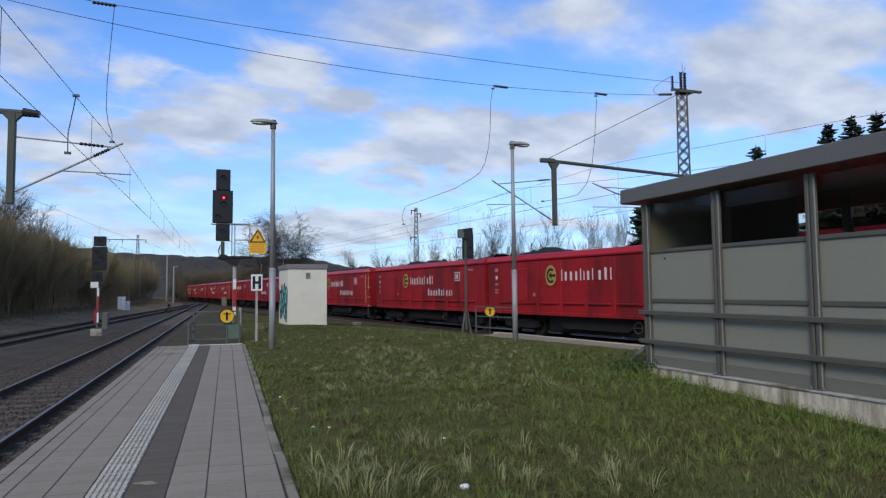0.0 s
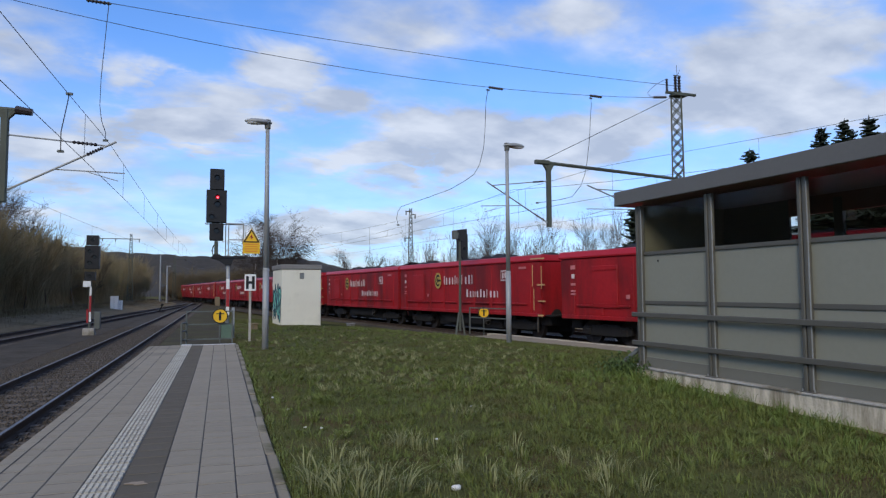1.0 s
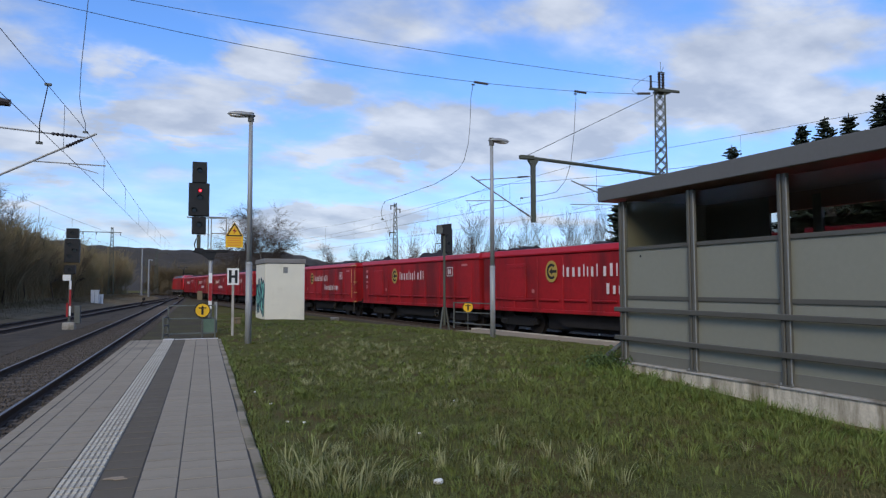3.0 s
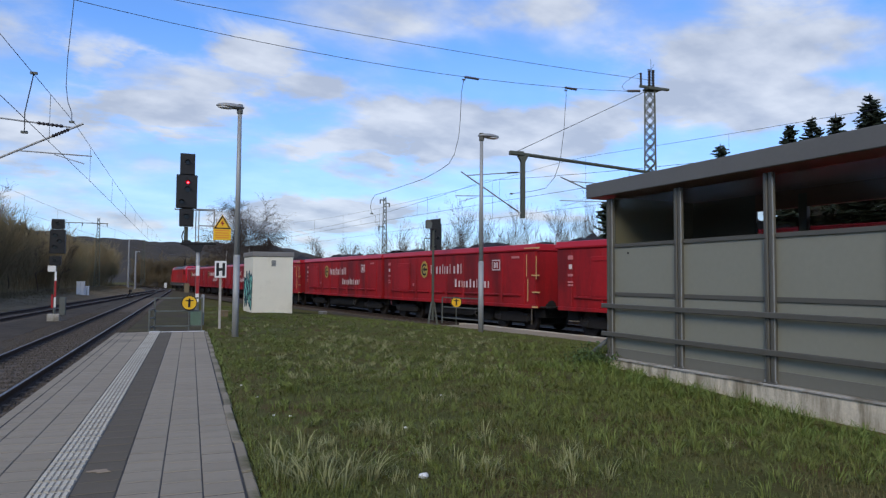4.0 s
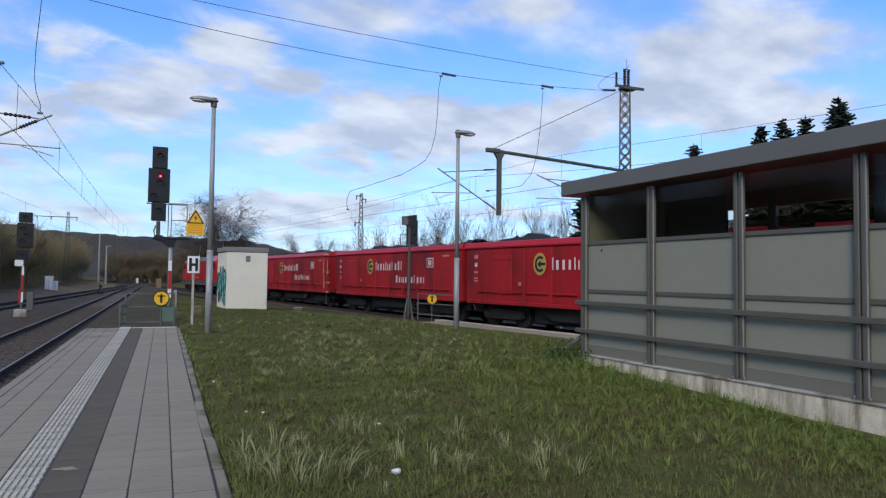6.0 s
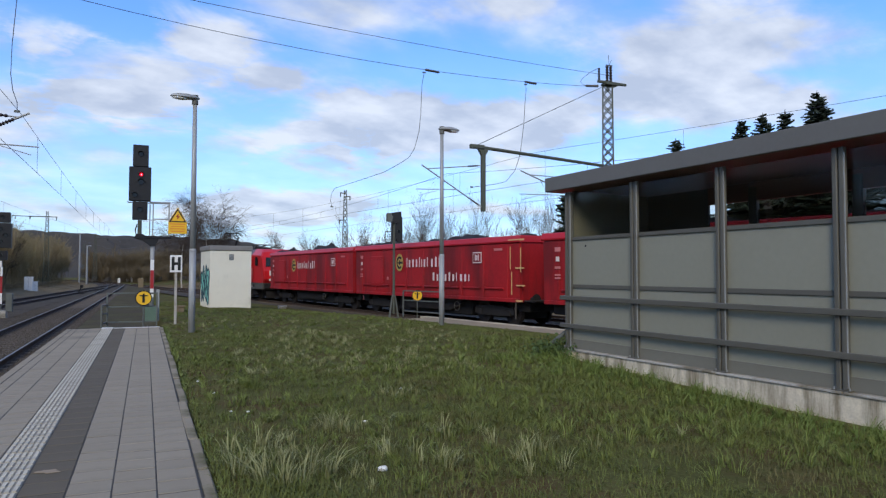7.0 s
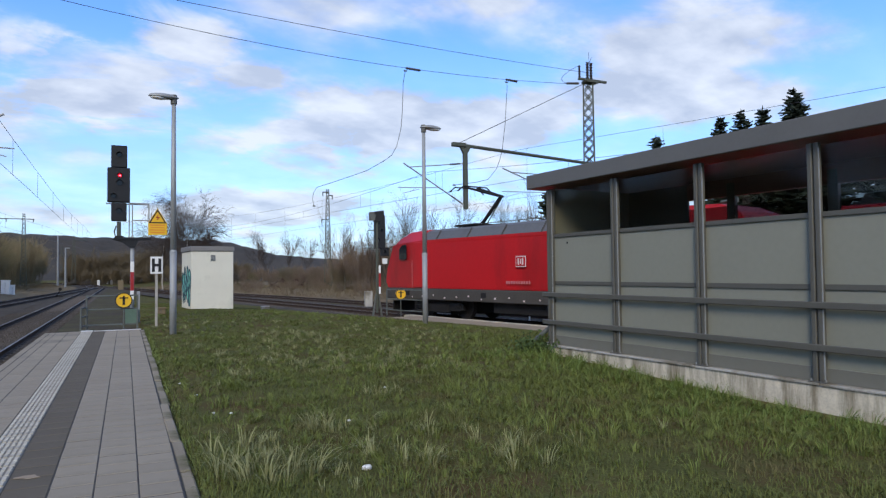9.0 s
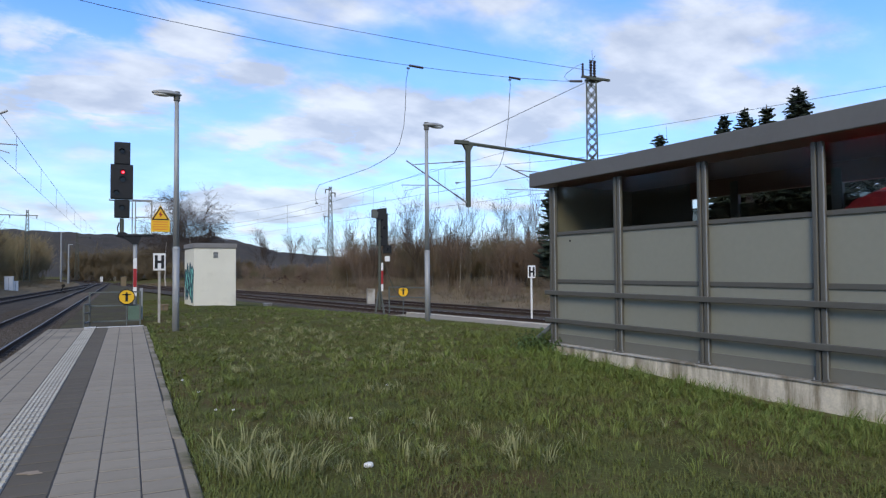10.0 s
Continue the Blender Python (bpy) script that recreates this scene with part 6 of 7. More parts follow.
# ---- plants ----
def branch_segments(rnd, height, spread, levels, kids, trunk_r, droop=0.0, stems=1):
    """Segments (start, end, radius at both) of a bare tree or shrub."""
    segs = []

    def grow(p, d, length, r, level):
        steps = 4 if level < 2 else 2
        for k in range(steps):
            d = (d + Vector((rnd.uniform(-1, 1), rnd.uniform(-1, 1), rnd.uniform(-0.5, 0.8))) * 0.16 - Vector((0, 0, droop * level * 0.12))).normalized()
            q = p + d * (length / steps)
            r2 = r * (0.80 if level < 2 else 0.6)
            segs.append((p, q, r, r2, level))
            if level < levels and (k > 0 or level > 0):
                for _ in range(kids[level]):
                    a = rnd.uniform(0, 2 * math.pi)
                    side = d.orthogonal().normalized()
                    side.rotate(Matrix.Rotation(a, 3, d))
                    e = (d * rnd.uniform(0.6, 1.1) + side * spread * rnd.uniform(0.5, 1.1) + Vector((0, 0, 0.0 if droop else 0.12))).normalized()
                    grow(q.copy(), e, length * rnd.uniform(0.38, 0.62), r2 * 0.55, level + 1)
            p, r = q, r2
    for s in range(stems):
        lean = Vector((rnd.uniform(-1, 1), rnd.uniform(-1, 1), 0)) * (0.20 if stems > 1 else 0.05)
        base = Vector((rnd.uniform(-1.0, 1.0), rnd.uniform(-1.0, 1.0), -0.3)) if stems > 1 else Vector((0, 0, -0.3))
        grow(base, (Vector((0, 0, 1)) + lean).normalized(), height * rnd.uniform(0.75, 1.0) * (0.8 if stems == 1 else 0.9), trunk_r, 0)
    return segs


def segment_mesh(segs, least=0.0):
    """Three-sided tapered twigs as arrays."""
    n = len(segs)
    P = np.array([s[0][:] for s in segs])
    Q = np.array([s[1][:] for s in segs])
    R = np.maximum(np.array([(s[2], s[3]) for s in segs]), least)
    d = Q - P
    d /= np.linalg.norm(d, axis=1)[:, None] + 1e-9
    up = np.where(np.abs(d[:, 2:3]) > 0.9, [[1.0, 0, 0]], [[0, 0, 1.0]])
    a = np.cross(d, up)
    a /= np.linalg.norm(a, axis=1)[:, None]
    b = np.cross(d, a)
    v = np.zeros((n, 6, 3))
    for k in range(3):
        c, s = math.cos(2.0944 * k), math.sin(2.0944 * k)
        o = a * c + b * s
        v[:, k] = P + o * R[:, :1]
        v[:, k + 3] = Q + o * R[:, 1:]
    f = np.array([[0, 1, 4, 3], [1, 2, 5, 4], [2, 0, 3, 5]])
    faces = (np.arange(n)[:, None, None] * 6 + f[None]).reshape(-1, 4)
    return v.reshape(-1, 3), faces


def bare_tree(x, y, h, seed, label, spread=0.75, droop=0.0, bark="bark", twig="twig_grey", kids=(2, 3, 2), r=0.13, least=0.012):
    rnd = random.Random(seed)
    segs = branch_segments(rnd, h, spread, len(kids), kids, r, droop)
    t = thing("bare_tree", pose(x, y, land(x, y)), label, "tree", "bare trees")
    for nm, some, m in (("trunk", [s for s in segs if s[4] == 0], bark), ("crown", [s for s in segs if s[4] > 0], twig)):
        v, f = segment_mesh(some, least if nm == "crown" else 0.03)
        o = mesh_arrays(nm, v, f, M[m])
        o.parent = t
    return t


def thicket(name, spots, heights, label, material, seed, least=0.02, stems=5, kids=(2, 2, 1), r=0.03, spread=0.5):
    """Many bare shrubs as one thing."""
    rnd = random.Random(seed)
    forms = [segment_mesh(branch_segments(rnd, 1.0 * 6, spread, 2, kids, r, 0.0, stems), least) for _ in range(6)]
    vs, fs, n = [], [], 0
    for (x, y), h in zip(spots, heights):
        v, f = forms[rnd.randrange(6)]
        a, s = rnd.uniform(0, 6.28), h / 6.0
        c, d = math.cos(a) * s * 1.15, math.sin(a) * s * 1.15
        w = np.stack([v[:, 0] * c - v[:, 1] * d + x, v[:, 0] * d + v[:, 1] * c + y, v[:, 2] * s + land(x, y)], 1)
        vs.append(w)
        fs.append(f + n)
        n += len(v)
    o = mesh_arrays(name, np.concatenate(vs), np.concatenate(fs), M[material])
    return tagged(o, label, "thicket", kind="stuff")


def scatter(rnd, n, a, b, width):
    """Places along the line a-b, spread to its left by up to width."""
    a, b = Vector(a), Vector(b)
    d = (b - a).normalized()
    nrm = Vector((-d.y, d.x))
    out = []
    for _ in range(n):
        p = a.lerp(b, rnd.random()) + nrm * (width * rnd.random() ** 1.4)
        out.append((p.x, p.y))
    return out


def build_woods():
    rnd = random.Random(21)
    left = scatter(rnd, 300, (-17.5, 22), (-16.0, 76), 9) + scatter(rnd, 230, (-15.8, 76), (-15.5, 160), 14)
    thicket("thicket_left", left, [rnd.uniform(3.6, 6.0) if y < 76 else rnd.uniform(3.6, 5.8) for x, y in left], "dense bare brown thicket on the bank beside the loop track", "bank_twig", 31, least=0.011, stems=10, kids=(2, 3, 2), spread=0.32)
    right = scatter(rnd, 260, (40, 30), (17.8, 62), -10) + scatter(rnd, 110, (60, 16), (40, 30), -14)
    thicket("thicket_right", right, [rnd.uniform(1.9, 3.7) for _ in right], "dense bare brown scrub behind the siding", "twig", 32, least=0.008, stems=10, kids=(2, 3, 2), spread=0.30)
    mid = scatter(rnd, 170, (18.5, 64), (12.0, 128), -16)
    thicket("thicket_middle", mid, [rnd.uniform(0.8, 2.1) for _ in mid], "bare brown scrub behind the curve of the tracks", "twig", 33, least=0.011, stems=10, kids=(2, 3, 2), spread=0.32)
    low = []
    for _ in range(420):
        y = 16 + 80 * rnd.random() ** 1.2
        low.append((siding_x(y) + 4.2 + 5.5 * rnd.random() ** 0.8, y))
    thicket("low_scrub", low, [rnd.uniform(0.35, 1.1) for _ in low], "low brown brambles and dead stalks at the edge of the scrub", "twig", 35, least=0.006, stems=10, kids=(2, 2, 2), spread=0.6)
    far = scatter(rnd, 130, (9, 165), (-9, 172), 14) + scatter(rnd, 90, (10, 118), (4, 165), -14)
    thicket("thicket_far", far, [rnd.uniform(3.0, 5.5) if y > 162 else rnd.uniform(1.4, 3.0) for x, y in far], "pale bare trees at the far bend of the line", "dry_twig", 34, least=0.02, stems=8, kids=(2, 3, 2))
    # single trees
    bare_tree(7.2, 96, 10.6, 5, "large pale birch with hanging bare twigs behind the hut", 0.6, 0.55, "birch", "twig_grey", (4, 4, 4, 2), 0.15, 0.0085)
    bare_tree(4.4, 99, 9.0, 15, "pale bare birch behind the hut", 0.6, 0.5, "birch", "twig_grey", (4, 4, 3, 2), 0.13, 0.0085)
    bare_tree(10.8, 97, 6.8, 25, "bare grey tree behind the hut", 0.7, 0.2, "bark", "twig_grey", (2, 4, 3, 2), 0.11, 0.009)
    for k, (x, y, h) in enumerate(((19.6, 108, 10.2), (23.2, 107, 8.6), (26.5, 106, 7.6), (30.8, 105, 9.4), (21.5, 112, 6.5), (28.0, 90, 7.0), (23.0, 76, 6.8))):
        bare_tree(x, y, h * 0.85, 40 + k, "small bare tree standing in the scrub", 0.55, 0.0, "bark", "twig_grey", (2, 3, 2, 2), 0.08, 0.007)
    for k, (x, y, h, b) in enumerate(((22.6, 57.5, 9.6, "bark"), (24.0, 56.8, 7.6, "bark"), (25.4, 56, 7.0, "birch"), (27.0, 54.2, 6.8, "birch"), (29.6, 52.2, 9.0, "bark"), (31.0, 51.5, 8.0, "bark"), (32.6, 50.4, 9.4, "bark"), (34.0, 49.0, 8.6, "bark"), (20.8, 59.5, 6.4, "bark"), (28.2, 50.0, 7.2, "birch"))):
        bare_tree(x, y, h * 0.78, 60 + k, "slender bare tree above the brown scrub", 0.45, 0.0, b, "twig_grey", (2, 3, 2, 1), 0.07, 0.0055)
    for k in range(26):
        u = rnd.random()
        x, y = 40 - 21 * u + rnd.uniform(-1.5, 2.5), 31 + 29 * u + rnd.uniform(-1, 3)
        bare_tree(x, y, rnd.uniform(3.6, 6.6), 120 + k, "thin bare sapling in the brown scrub", 0.34, 0.0, "birch" if k % 5 == 0 else "bark", "twig_grey", (2, 2, 2), 0.045, 0.0055)
    for k, (x, y, h) in enumerate(((-17.5, 58, 8.2), (-18.2, 64, 9.0), (-17.0, 68, 8.4), (-16.5, 74, 7.4), (-16.0, 84, 6.6), (-15.6, 93, 6.2), (-19.0, 51, 8.0))):
        bare_tree(x, y, h, 80 + k, "bare tree above the brown thicket on the bank", 0.7, 0.0, "bark", "twig_grey", (2, 3, 3, 2), 0.085, 0.0075)


M["dry_twig"] = mat("pale_twigs", (0.16, 0.125, 0.075), 0.95, var=0.35, scale=0.2, fine=2, bump=0)
build_woods()


def spruce(x, y, h, w, seed, label):
    """Whorls of drooping boughs, each a spine with needle-clad side twigs and gaps between."""
    rnd = random.Random(seed)
    t = thing("spruce", pose(x, y, land(x, y)), label, "tree", "spruces")
    part("trunk", rods(((0, 0, -0.3), (0, 0, h), 0.22, 0.03), sides=7), M["bark"], t)
    vs, fs = [], []

    def frond(p, d, length, width):
        side = d.cross(Vector((0, 0, 1)))
        side = side.normalized() if side.length > 1e-3 else Vector((1, 0, 0))
        n = len(vs)
        for u, q in ((0.0, 0.35), (0.5, 1.0), (1.0, 0.12)):
            c = p + d * length * u - Vector((0, 0, 0.10 * length * u * u))
            vs.extend([tuple(c - side * width * q - Vector((0, 0, width * 0.6 * q))), tuple(c + Vector((0, 0, width * 0.35 * q))), tuple(c + side * width * q - Vector((0, 0, width * 0.6 * q)))])
        for i in (0, 3):
            for e in (0, 1):
                fs.append((n + i + e, n + i + e + 1, n + i + e + 4, n + i + e + 3))

    z = h * 0.12
    while z < h - 0.15:
        k = z / h
        reach = w * (1 - k) ** 0.66 * 0.95 + 0.15
        for _ in range(rnd.randint(9, 12)):
            a = rnd.uniform(0, 2 * math.pi)
            length = reach * rnd.uniform(0.45, 1.2)
            rise = rnd.uniform(-0.25, 0.5)
            d = Vector((math.cos(a), math.sin(a), rise)).normalized()
            base = Vector((0, 0, z + rnd.uniform(-0.5, 0.4)))
            frond(base, d, length, 0.14 + 0.07 * length)
            twigs = max(3, int(length * 3.2))
            for j in range(twigs):
                u = (j + 0.6) / twigs
                for sg in (-1, 1):
                    e = Vector((d.x * 0.8 - sg * d.y * 0.75, d.y * 0.8 + sg * d.x * 0.75, d.z - rnd.uniform(0.0, 0.35))).normalized()
                    frond(base + d * length * u, e, (0.22 + 0.34 * length * (1 - u)) * rnd.uniform(0.7, 1.3), 0.12)
        z += rnd.uniform(0.22, 0.38)
    frond(Vector((0, 0, h - 0.5)), Vector((0.02, 0, 1)), 0.8, 0.09)
    o = mesh_arrays("crown", vs, fs, M["needle"])
    o.parent = t


# two 13 m spruces are added below the roofline to darken the shelter windows
for k, (x, y, h, w) in enumerate(((48.4, 50.5, 15.2, 4.0), (52.6, 46.0, 16.4, 4.0), (53.9, 44.7, 17.1, 4.2), (55.2, 43.3, 17.2, 4.4), (56.6, 41.0, 18.6, 5.2), (58.0, 38.4, 13.2, 4.6), (60.5, 36.0, 13.0, 4.8), (29.6, 42.6, 9.0, 1.7), (31.0, 41.6, 8.2, 1.9))):
    spruce(x, y, h, w, 200 + k, "tall dark green spruce behind the shelter")


def ridge(name, pts, depth, label):
    """A wooded hill: crest points (x, y, z), falling to the ground in front and behind, with an uneven crest of treetops."""
    vs, fs = [], []
    fine = []
    for (a, b) in zip(pts, pts[1:]):
        a, b = Vector(a), Vector(b)
        m = max(2, int((b - a).length / 3.0))
        fine += [a.lerp(b, k / m) for k in range(m)]
    fine.append(Vector(pts[-1]))
    rows = [(-1.0, -0.02), (-0.6, 0.30), (-0.3, 0.62), (-0.12, 0.86), (0.0, 1.0), (0.5, 0.7), (1.0, -0.02)]
    n = len(rows)
    for i, p in enumerate(fine):
        out = Vector((p.x, p.y)).normalized()
        for j, (o, k) in enumerate(rows):
            jit = noise.noise((i * 0.37, j * 1.7, 5)) * 1.6 + noise.noise((i * 1.1, j, 9)) * 1.0
            z = p.z * k + (jit * min(1.0, p.z * 0.06) if k > 0 else 0)
            vs.append((p.x + out.x * o * depth, p.y + out.y * o * depth, z - 0.6))
    for i in range(len(fine) - 1):
        for j in range(n - 1):
            b = i * n + j
            fs.append((b, b + n, b + n + 1, b + 1))
    o = mesh_arrays(name, vs, fs, M["hill"])
    return tagged(o, label, "hill", kind="structure")


ridge("far_hill", [(-420, 330, 62), (-260, 400, 50), (-150, 430, 36), (-95, 440, 31), (-60, 447, 27), (-25, 450, 25), (20, 450, 25), (60, 446, 23), (90, 440, 14), (150, 425, 9.5), (260, 370, 10), (360, 260, 12), (430, 120, 18), (440, 0, 22)], 120, "distant dark wooded hill")
ridge("left_bank", [(-32, -40, 6.8), (-30, 20, 7.0), (-28, 60, 7.4), (-26, 90, 6.8), (-27, 150, 6.8), (-36, 220, 7.4)], 9, "brown wooded bank behind the thicket")
ridge("right_bank", [(64, 10, 4.2), (46, 34, 3.6), (30, 62, 3.2), (28, 95, 2.4), (26, 130, 2.6), (10, 185, 5.0), (-14, 190, 5.2)], 7, "low brown bank behind the scrub")


# ---- grass ----
def blades(name, spots, heights, widths, material, label, seed, lean=0.45):
    rnd = np.random.RandomState(seed)
    n = len(spots)
    p = np.array([(x, y, land(x, y) - 0.015) for x, y in spots])
    a = rnd.uniform(0, 2 * np.pi, n)
    d = np.stack([np.cos(a), np.sin(a), 0 * a], 1)
    s = np.stack([-np.sin(a), np.cos(a), 0 * a], 1)
    h, w = np.asarray(heights)[:, None], np.asarray(widths)[:, None]
    k = rnd.uniform(0.1, lean, (n, 1))
    v = np.zeros((n, 5, 3))
    v[:, 0], v[:, 1] = p - s * w, p + s * w
    m = p + d * h * k * 0.35 + np.array([0, 0, 1.0]) * h * 0.6
    v[:, 2], v[:, 3] = m - s * w * 0.75, m + s * w * 0.75
    v[:, 4] = p + d * h * k * 1.25 + np.array([0, 0, 1.0]) * h * (1 - 0.35 * k)
    f = np.array([[0, 1, 3], [0, 3, 2], [2, 3, 4]])
    faces = (np.arange(n)[:, None, None] * 5 + f[None]).reshape(-1, 3)
    o = mesh_arrays(name, v.reshape(-1, 3), faces, M[material])
    return tagged(o, label, "grass", kind="stuff")


def tufts(name, clumps, material, label, seed):
    """Arching blades that fan out from the heart of each clump (x, y, height, blades)."""
    r = np.random.RandomState(seed)
    count = np.array([c[3] for c in clumps])
    heart = np.repeat(np.array([(x, y, land(x, y) - 0.01) for x, y, _, _ in clumps]), count, axis=0)
    n = len(heart)
    h = np.repeat(np.array([c[2] for c in clumps]), count) * r.uniform(0.45, 1.2, n)
    a = r.uniform(0, 2 * np.pi, n) + np.repeat(r.uniform(-0.4, 0.4, len(clumps)), count)
    out = np.stack([np.cos(a), np.sin(a), 0 * a], 1)
    wind = np.repeat(r.normal(0, 0.22, (len(clumps), 2)), count, axis=0)
    lean = r.uniform(0.1, 0.75, n)[:, None] * out
    lean[:, :2] += wind
    side = np.stack([-np.sin(a), np.cos(a), 0 * a], 1)
    w = np.where(heart[:, 1] < 10, 0.0034, np.where(heart[:, 1] < 18, 0.0046, 0.0065)) * r.uniform(0.6, 1.3, n)
    base = heart + out * (0.02 + 0.30 * h[:, None] * r.rand(n, 1))
    v = np.zeros((n, 7, 3))
    for k, (u, q) in enumerate(((0.0, 0.8), (0.45, 1.0), (0.8, 0.7))):
        c = base + lean * (h * u * u)[:, None] + np.stack([0 * h, 0 * h, h * (u - 0.22 * u ** 3)], 1)
        v[:, 2 * k], v[:, 2 * k + 1] = c - side * (w * q)[:, None], c + side * (w * q)[:, None]
    v[:, 6] = base + lean * (h * 1.25)[:, None] + np.stack([0 * h, 0 * h, h * 0.76], 1)
    f = np.array([[0, 1, 3], [0, 3, 2], [2, 3, 5], [2, 5, 4], [4, 5, 6]])
    faces = (np.arange(n)[:, None, None] * 7 + f[None]).reshape(-1, 3)
    return tagged(mesh_arrays(name, v.reshape(-1, 3), faces, M[material]), label, "grass", kind="stuff")


BARE = ((2.1, 8.9, 0.9), (2.1, 7.1, 0.7), (5.4, 8.2, 0.7), (1.0, 9.0, 0.8), (4.2, 6.6, 0.6))     # thin brown patches in the lawn


def free_grass(x, y):
    return 0.2 < x < back_edge(y) - 0.1 and not (x > 7.33 + 0.07 * (11.44 - y) and y < 11.8) and not (2.5 < x < 4.8 and 34.6 < y < 37.4)


def build_grass():
    rnd = random.Random(77)
    for name, (y0, y1), per, hh, ww, material, keep in (
            ("lawn_near", (2.5, 10), 2500, (0.03, 0.10), 0.0034, "blade", None),
            ("lawn_middle", (10, 20), 1500, (0.03, 0.08), 0.0042, "blade", None),
            ("lawn_far", (20, 44), 560, (0.03, 0.065), 0.006, "blade", None)):
        spots, hs, ws = [], [], []
        area = (y1 - y0) * 11
        for _ in range(int(area * per)):
            x, y = rnd.uniform(0.2, 11.2 if y0 < 20 else 12), rnd.uniform(y0, y1)
            if y0 < 5 and (x > 1.5 + y * 1.9 or x < y * 0.05 - 0.2):
                continue
            if not free_grass(x, y):
                continue
            g = noise.noise((x * 0.8, y * 0.8, 4)) + 0.6 * noise.noise((x * 2.6, y * 2.6, 8))
            thin = min(1.0, min(math.hypot(x - bx, (y - by) * 0.7) / br for bx, by, br in BARE))
            if rnd.random() > (0.62 + 0.7 * g) * (0.3 + 0.7 * thin):
                continue
            spots.append((x, y))
            hs.append(rnd.uniform(*hh) * (1.0 + 0.7 * max(0, g)))
            ws.append(ww * rnd.uniform(0.7, 1.3))
        blades(name, spots, hs, ws, material, "short patchy green lawn grass", 5, 1.5)
    # taller tufts, in the stretches where they stand
    for name, material, seed, label, stretches in (
            ("pale_grass", "reed", 10, "pale dry grass tufts in the lawn", (
                (0.35, 1.15, 5.3, 6.6, 26, 0.18, 0.36), (1.4, 1.9, 6.8, 7.2, 7, 0.16, 0.24), (1.2, 3.6, 4.8, 6.6, 26, 0.09, 0.22), (1.2, 3.4, 10.6, 14.0, 60, 0.08, 0.18),
                (1.8, 4.6, 14.0, 18.5, 70, 0.10, 0.20), (5.2, 7.8, 14.6, 18.5, 42, 0.08, 0.18), (2.5, 3.1, 8.3, 8.9, 8, 0.12, 0.2), (3.4, 5.2, 10.0, 13.5, 45, 0.09, 0.18), (0.4, 7.0, 5.0, 24.0, 110, 0.07, 0.16))),
            ("tall_grass", "tuft", 9, "taller green grass tufts in the lawn", (
                (3.4, 7.6, 4.2, 11.5, 420, 0.08, 0.24), (6.0, 8.2, 11.8, 15.0, 60, 0.10, 0.22), (1.0, 1.3, 9.4, 10.0, 8, 0.14, 0.22), (3.0, 6.0, 7.0, 13.0, 80, 0.07, 0.16), (0.4, 9.0, 4.8, 14.0, 1300, 0.05, 0.14), (0.4, 9.5, 13.0, 30.0, 450, 0.06, 0.13), (1.0, 9.0, 20.0, 32.0, 160, 0.08, 0.16)))):
        r = random.Random(seed)
        clumps = []
        for x0, x1, y0, y1, n, h0, h1 in stretches:
            while n > 0:
                x, y = r.uniform(x0, x1), r.uniform(y0, y1)
                n -= 1
                if free_grass(x, y) and (noise.noise((x * 0.7, y * 0.7, 12)) > -0.25 or r.random() < 0.3):
                    clumps.append((x, y, r.uniform(h0, h1), r.randint(14, 30)))
        tufts(name, clumps, material, label, seed)
    # dry verges
    spots, hs, ws = [], [], []
    for _ in range(60000):
        y = rnd.uniform(18, 130)
        if rnd.random() < 0.45:
            x = loop_x(y) - 3.0 - 6 * rnd.random()
        else:
            x = branch_x(y) + 4.6 - 3.0 * smooth(55, 100, y) + 2.6 + 9 * rnd.random()
        spots.append((x, y))
        hs.append(rnd.uniform(0.08, 0.36))
        ws.append(rnd.uniform(0.008, 0.02))
    blades("dry_verge", spots, hs, ws, "dry", "dry straw-coloured grass along the tracks", 11, 0.9)


M["tuft"] = mat("green_tuft", (0.130, 0.158, 0.044), 0.7, var=0.5, scale=1.5, fine=9, bump=0, spec=0.12, island=0.4)
build_grass()


def build_stones():
    """Loose ballast stones round the near rails."""
    r = np.random.RandomState(14)
    n = 26000
    y = 7 + 38 * r.rand(n) ** 1.4
    x = -3.98 + r.uniform(-2.7, 2.0, n)
    off = np.abs(x + 3.98)
    z = RAIL - 0.175 - 0.085 * np.clip((off - 1.3) / 1.3, 0, 1) + 0.004
    s = r.uniform(0.018, 0.042, n)
    base = np.array([(1, 0, 0), (-1, 0, 0), (0, 1, 0), (0, -1, 0), (0, 0, 1), (0, 0, -1)], float)
    v = base[None] * s[:, None, None] * r.uniform(0.6, 1.3, (n, 6, 1)) + r.uniform(-0.3, 0.3, (n, 6, 3)) * s[:, None, None]
    v += np.stack([x, y, z], 1)[:, None]
    f = np.array([[0, 2, 4], [2, 1, 4], [1, 3, 4], [3, 0, 4], [2, 0, 5], [1, 2, 5], [3, 1, 5], [0, 3, 5]])
    faces = (np.arange(n)[:, None, None] * 6 + f[None]).reshape(-1, 3)
    o = mesh_arrays("ballast_stones", v.reshape(-1, 3), faces, M["stone"])
    tagged(o, "loose brown-grey ballast stones between the rails", "ballast", kind="stuff")


M["stone"] = mat("ballast_stone", (0.092, 0.078, 0.064), 0.95, var=0.6, scale=7, fine=25, bump=0.2, spec=0.08)
build_stones()


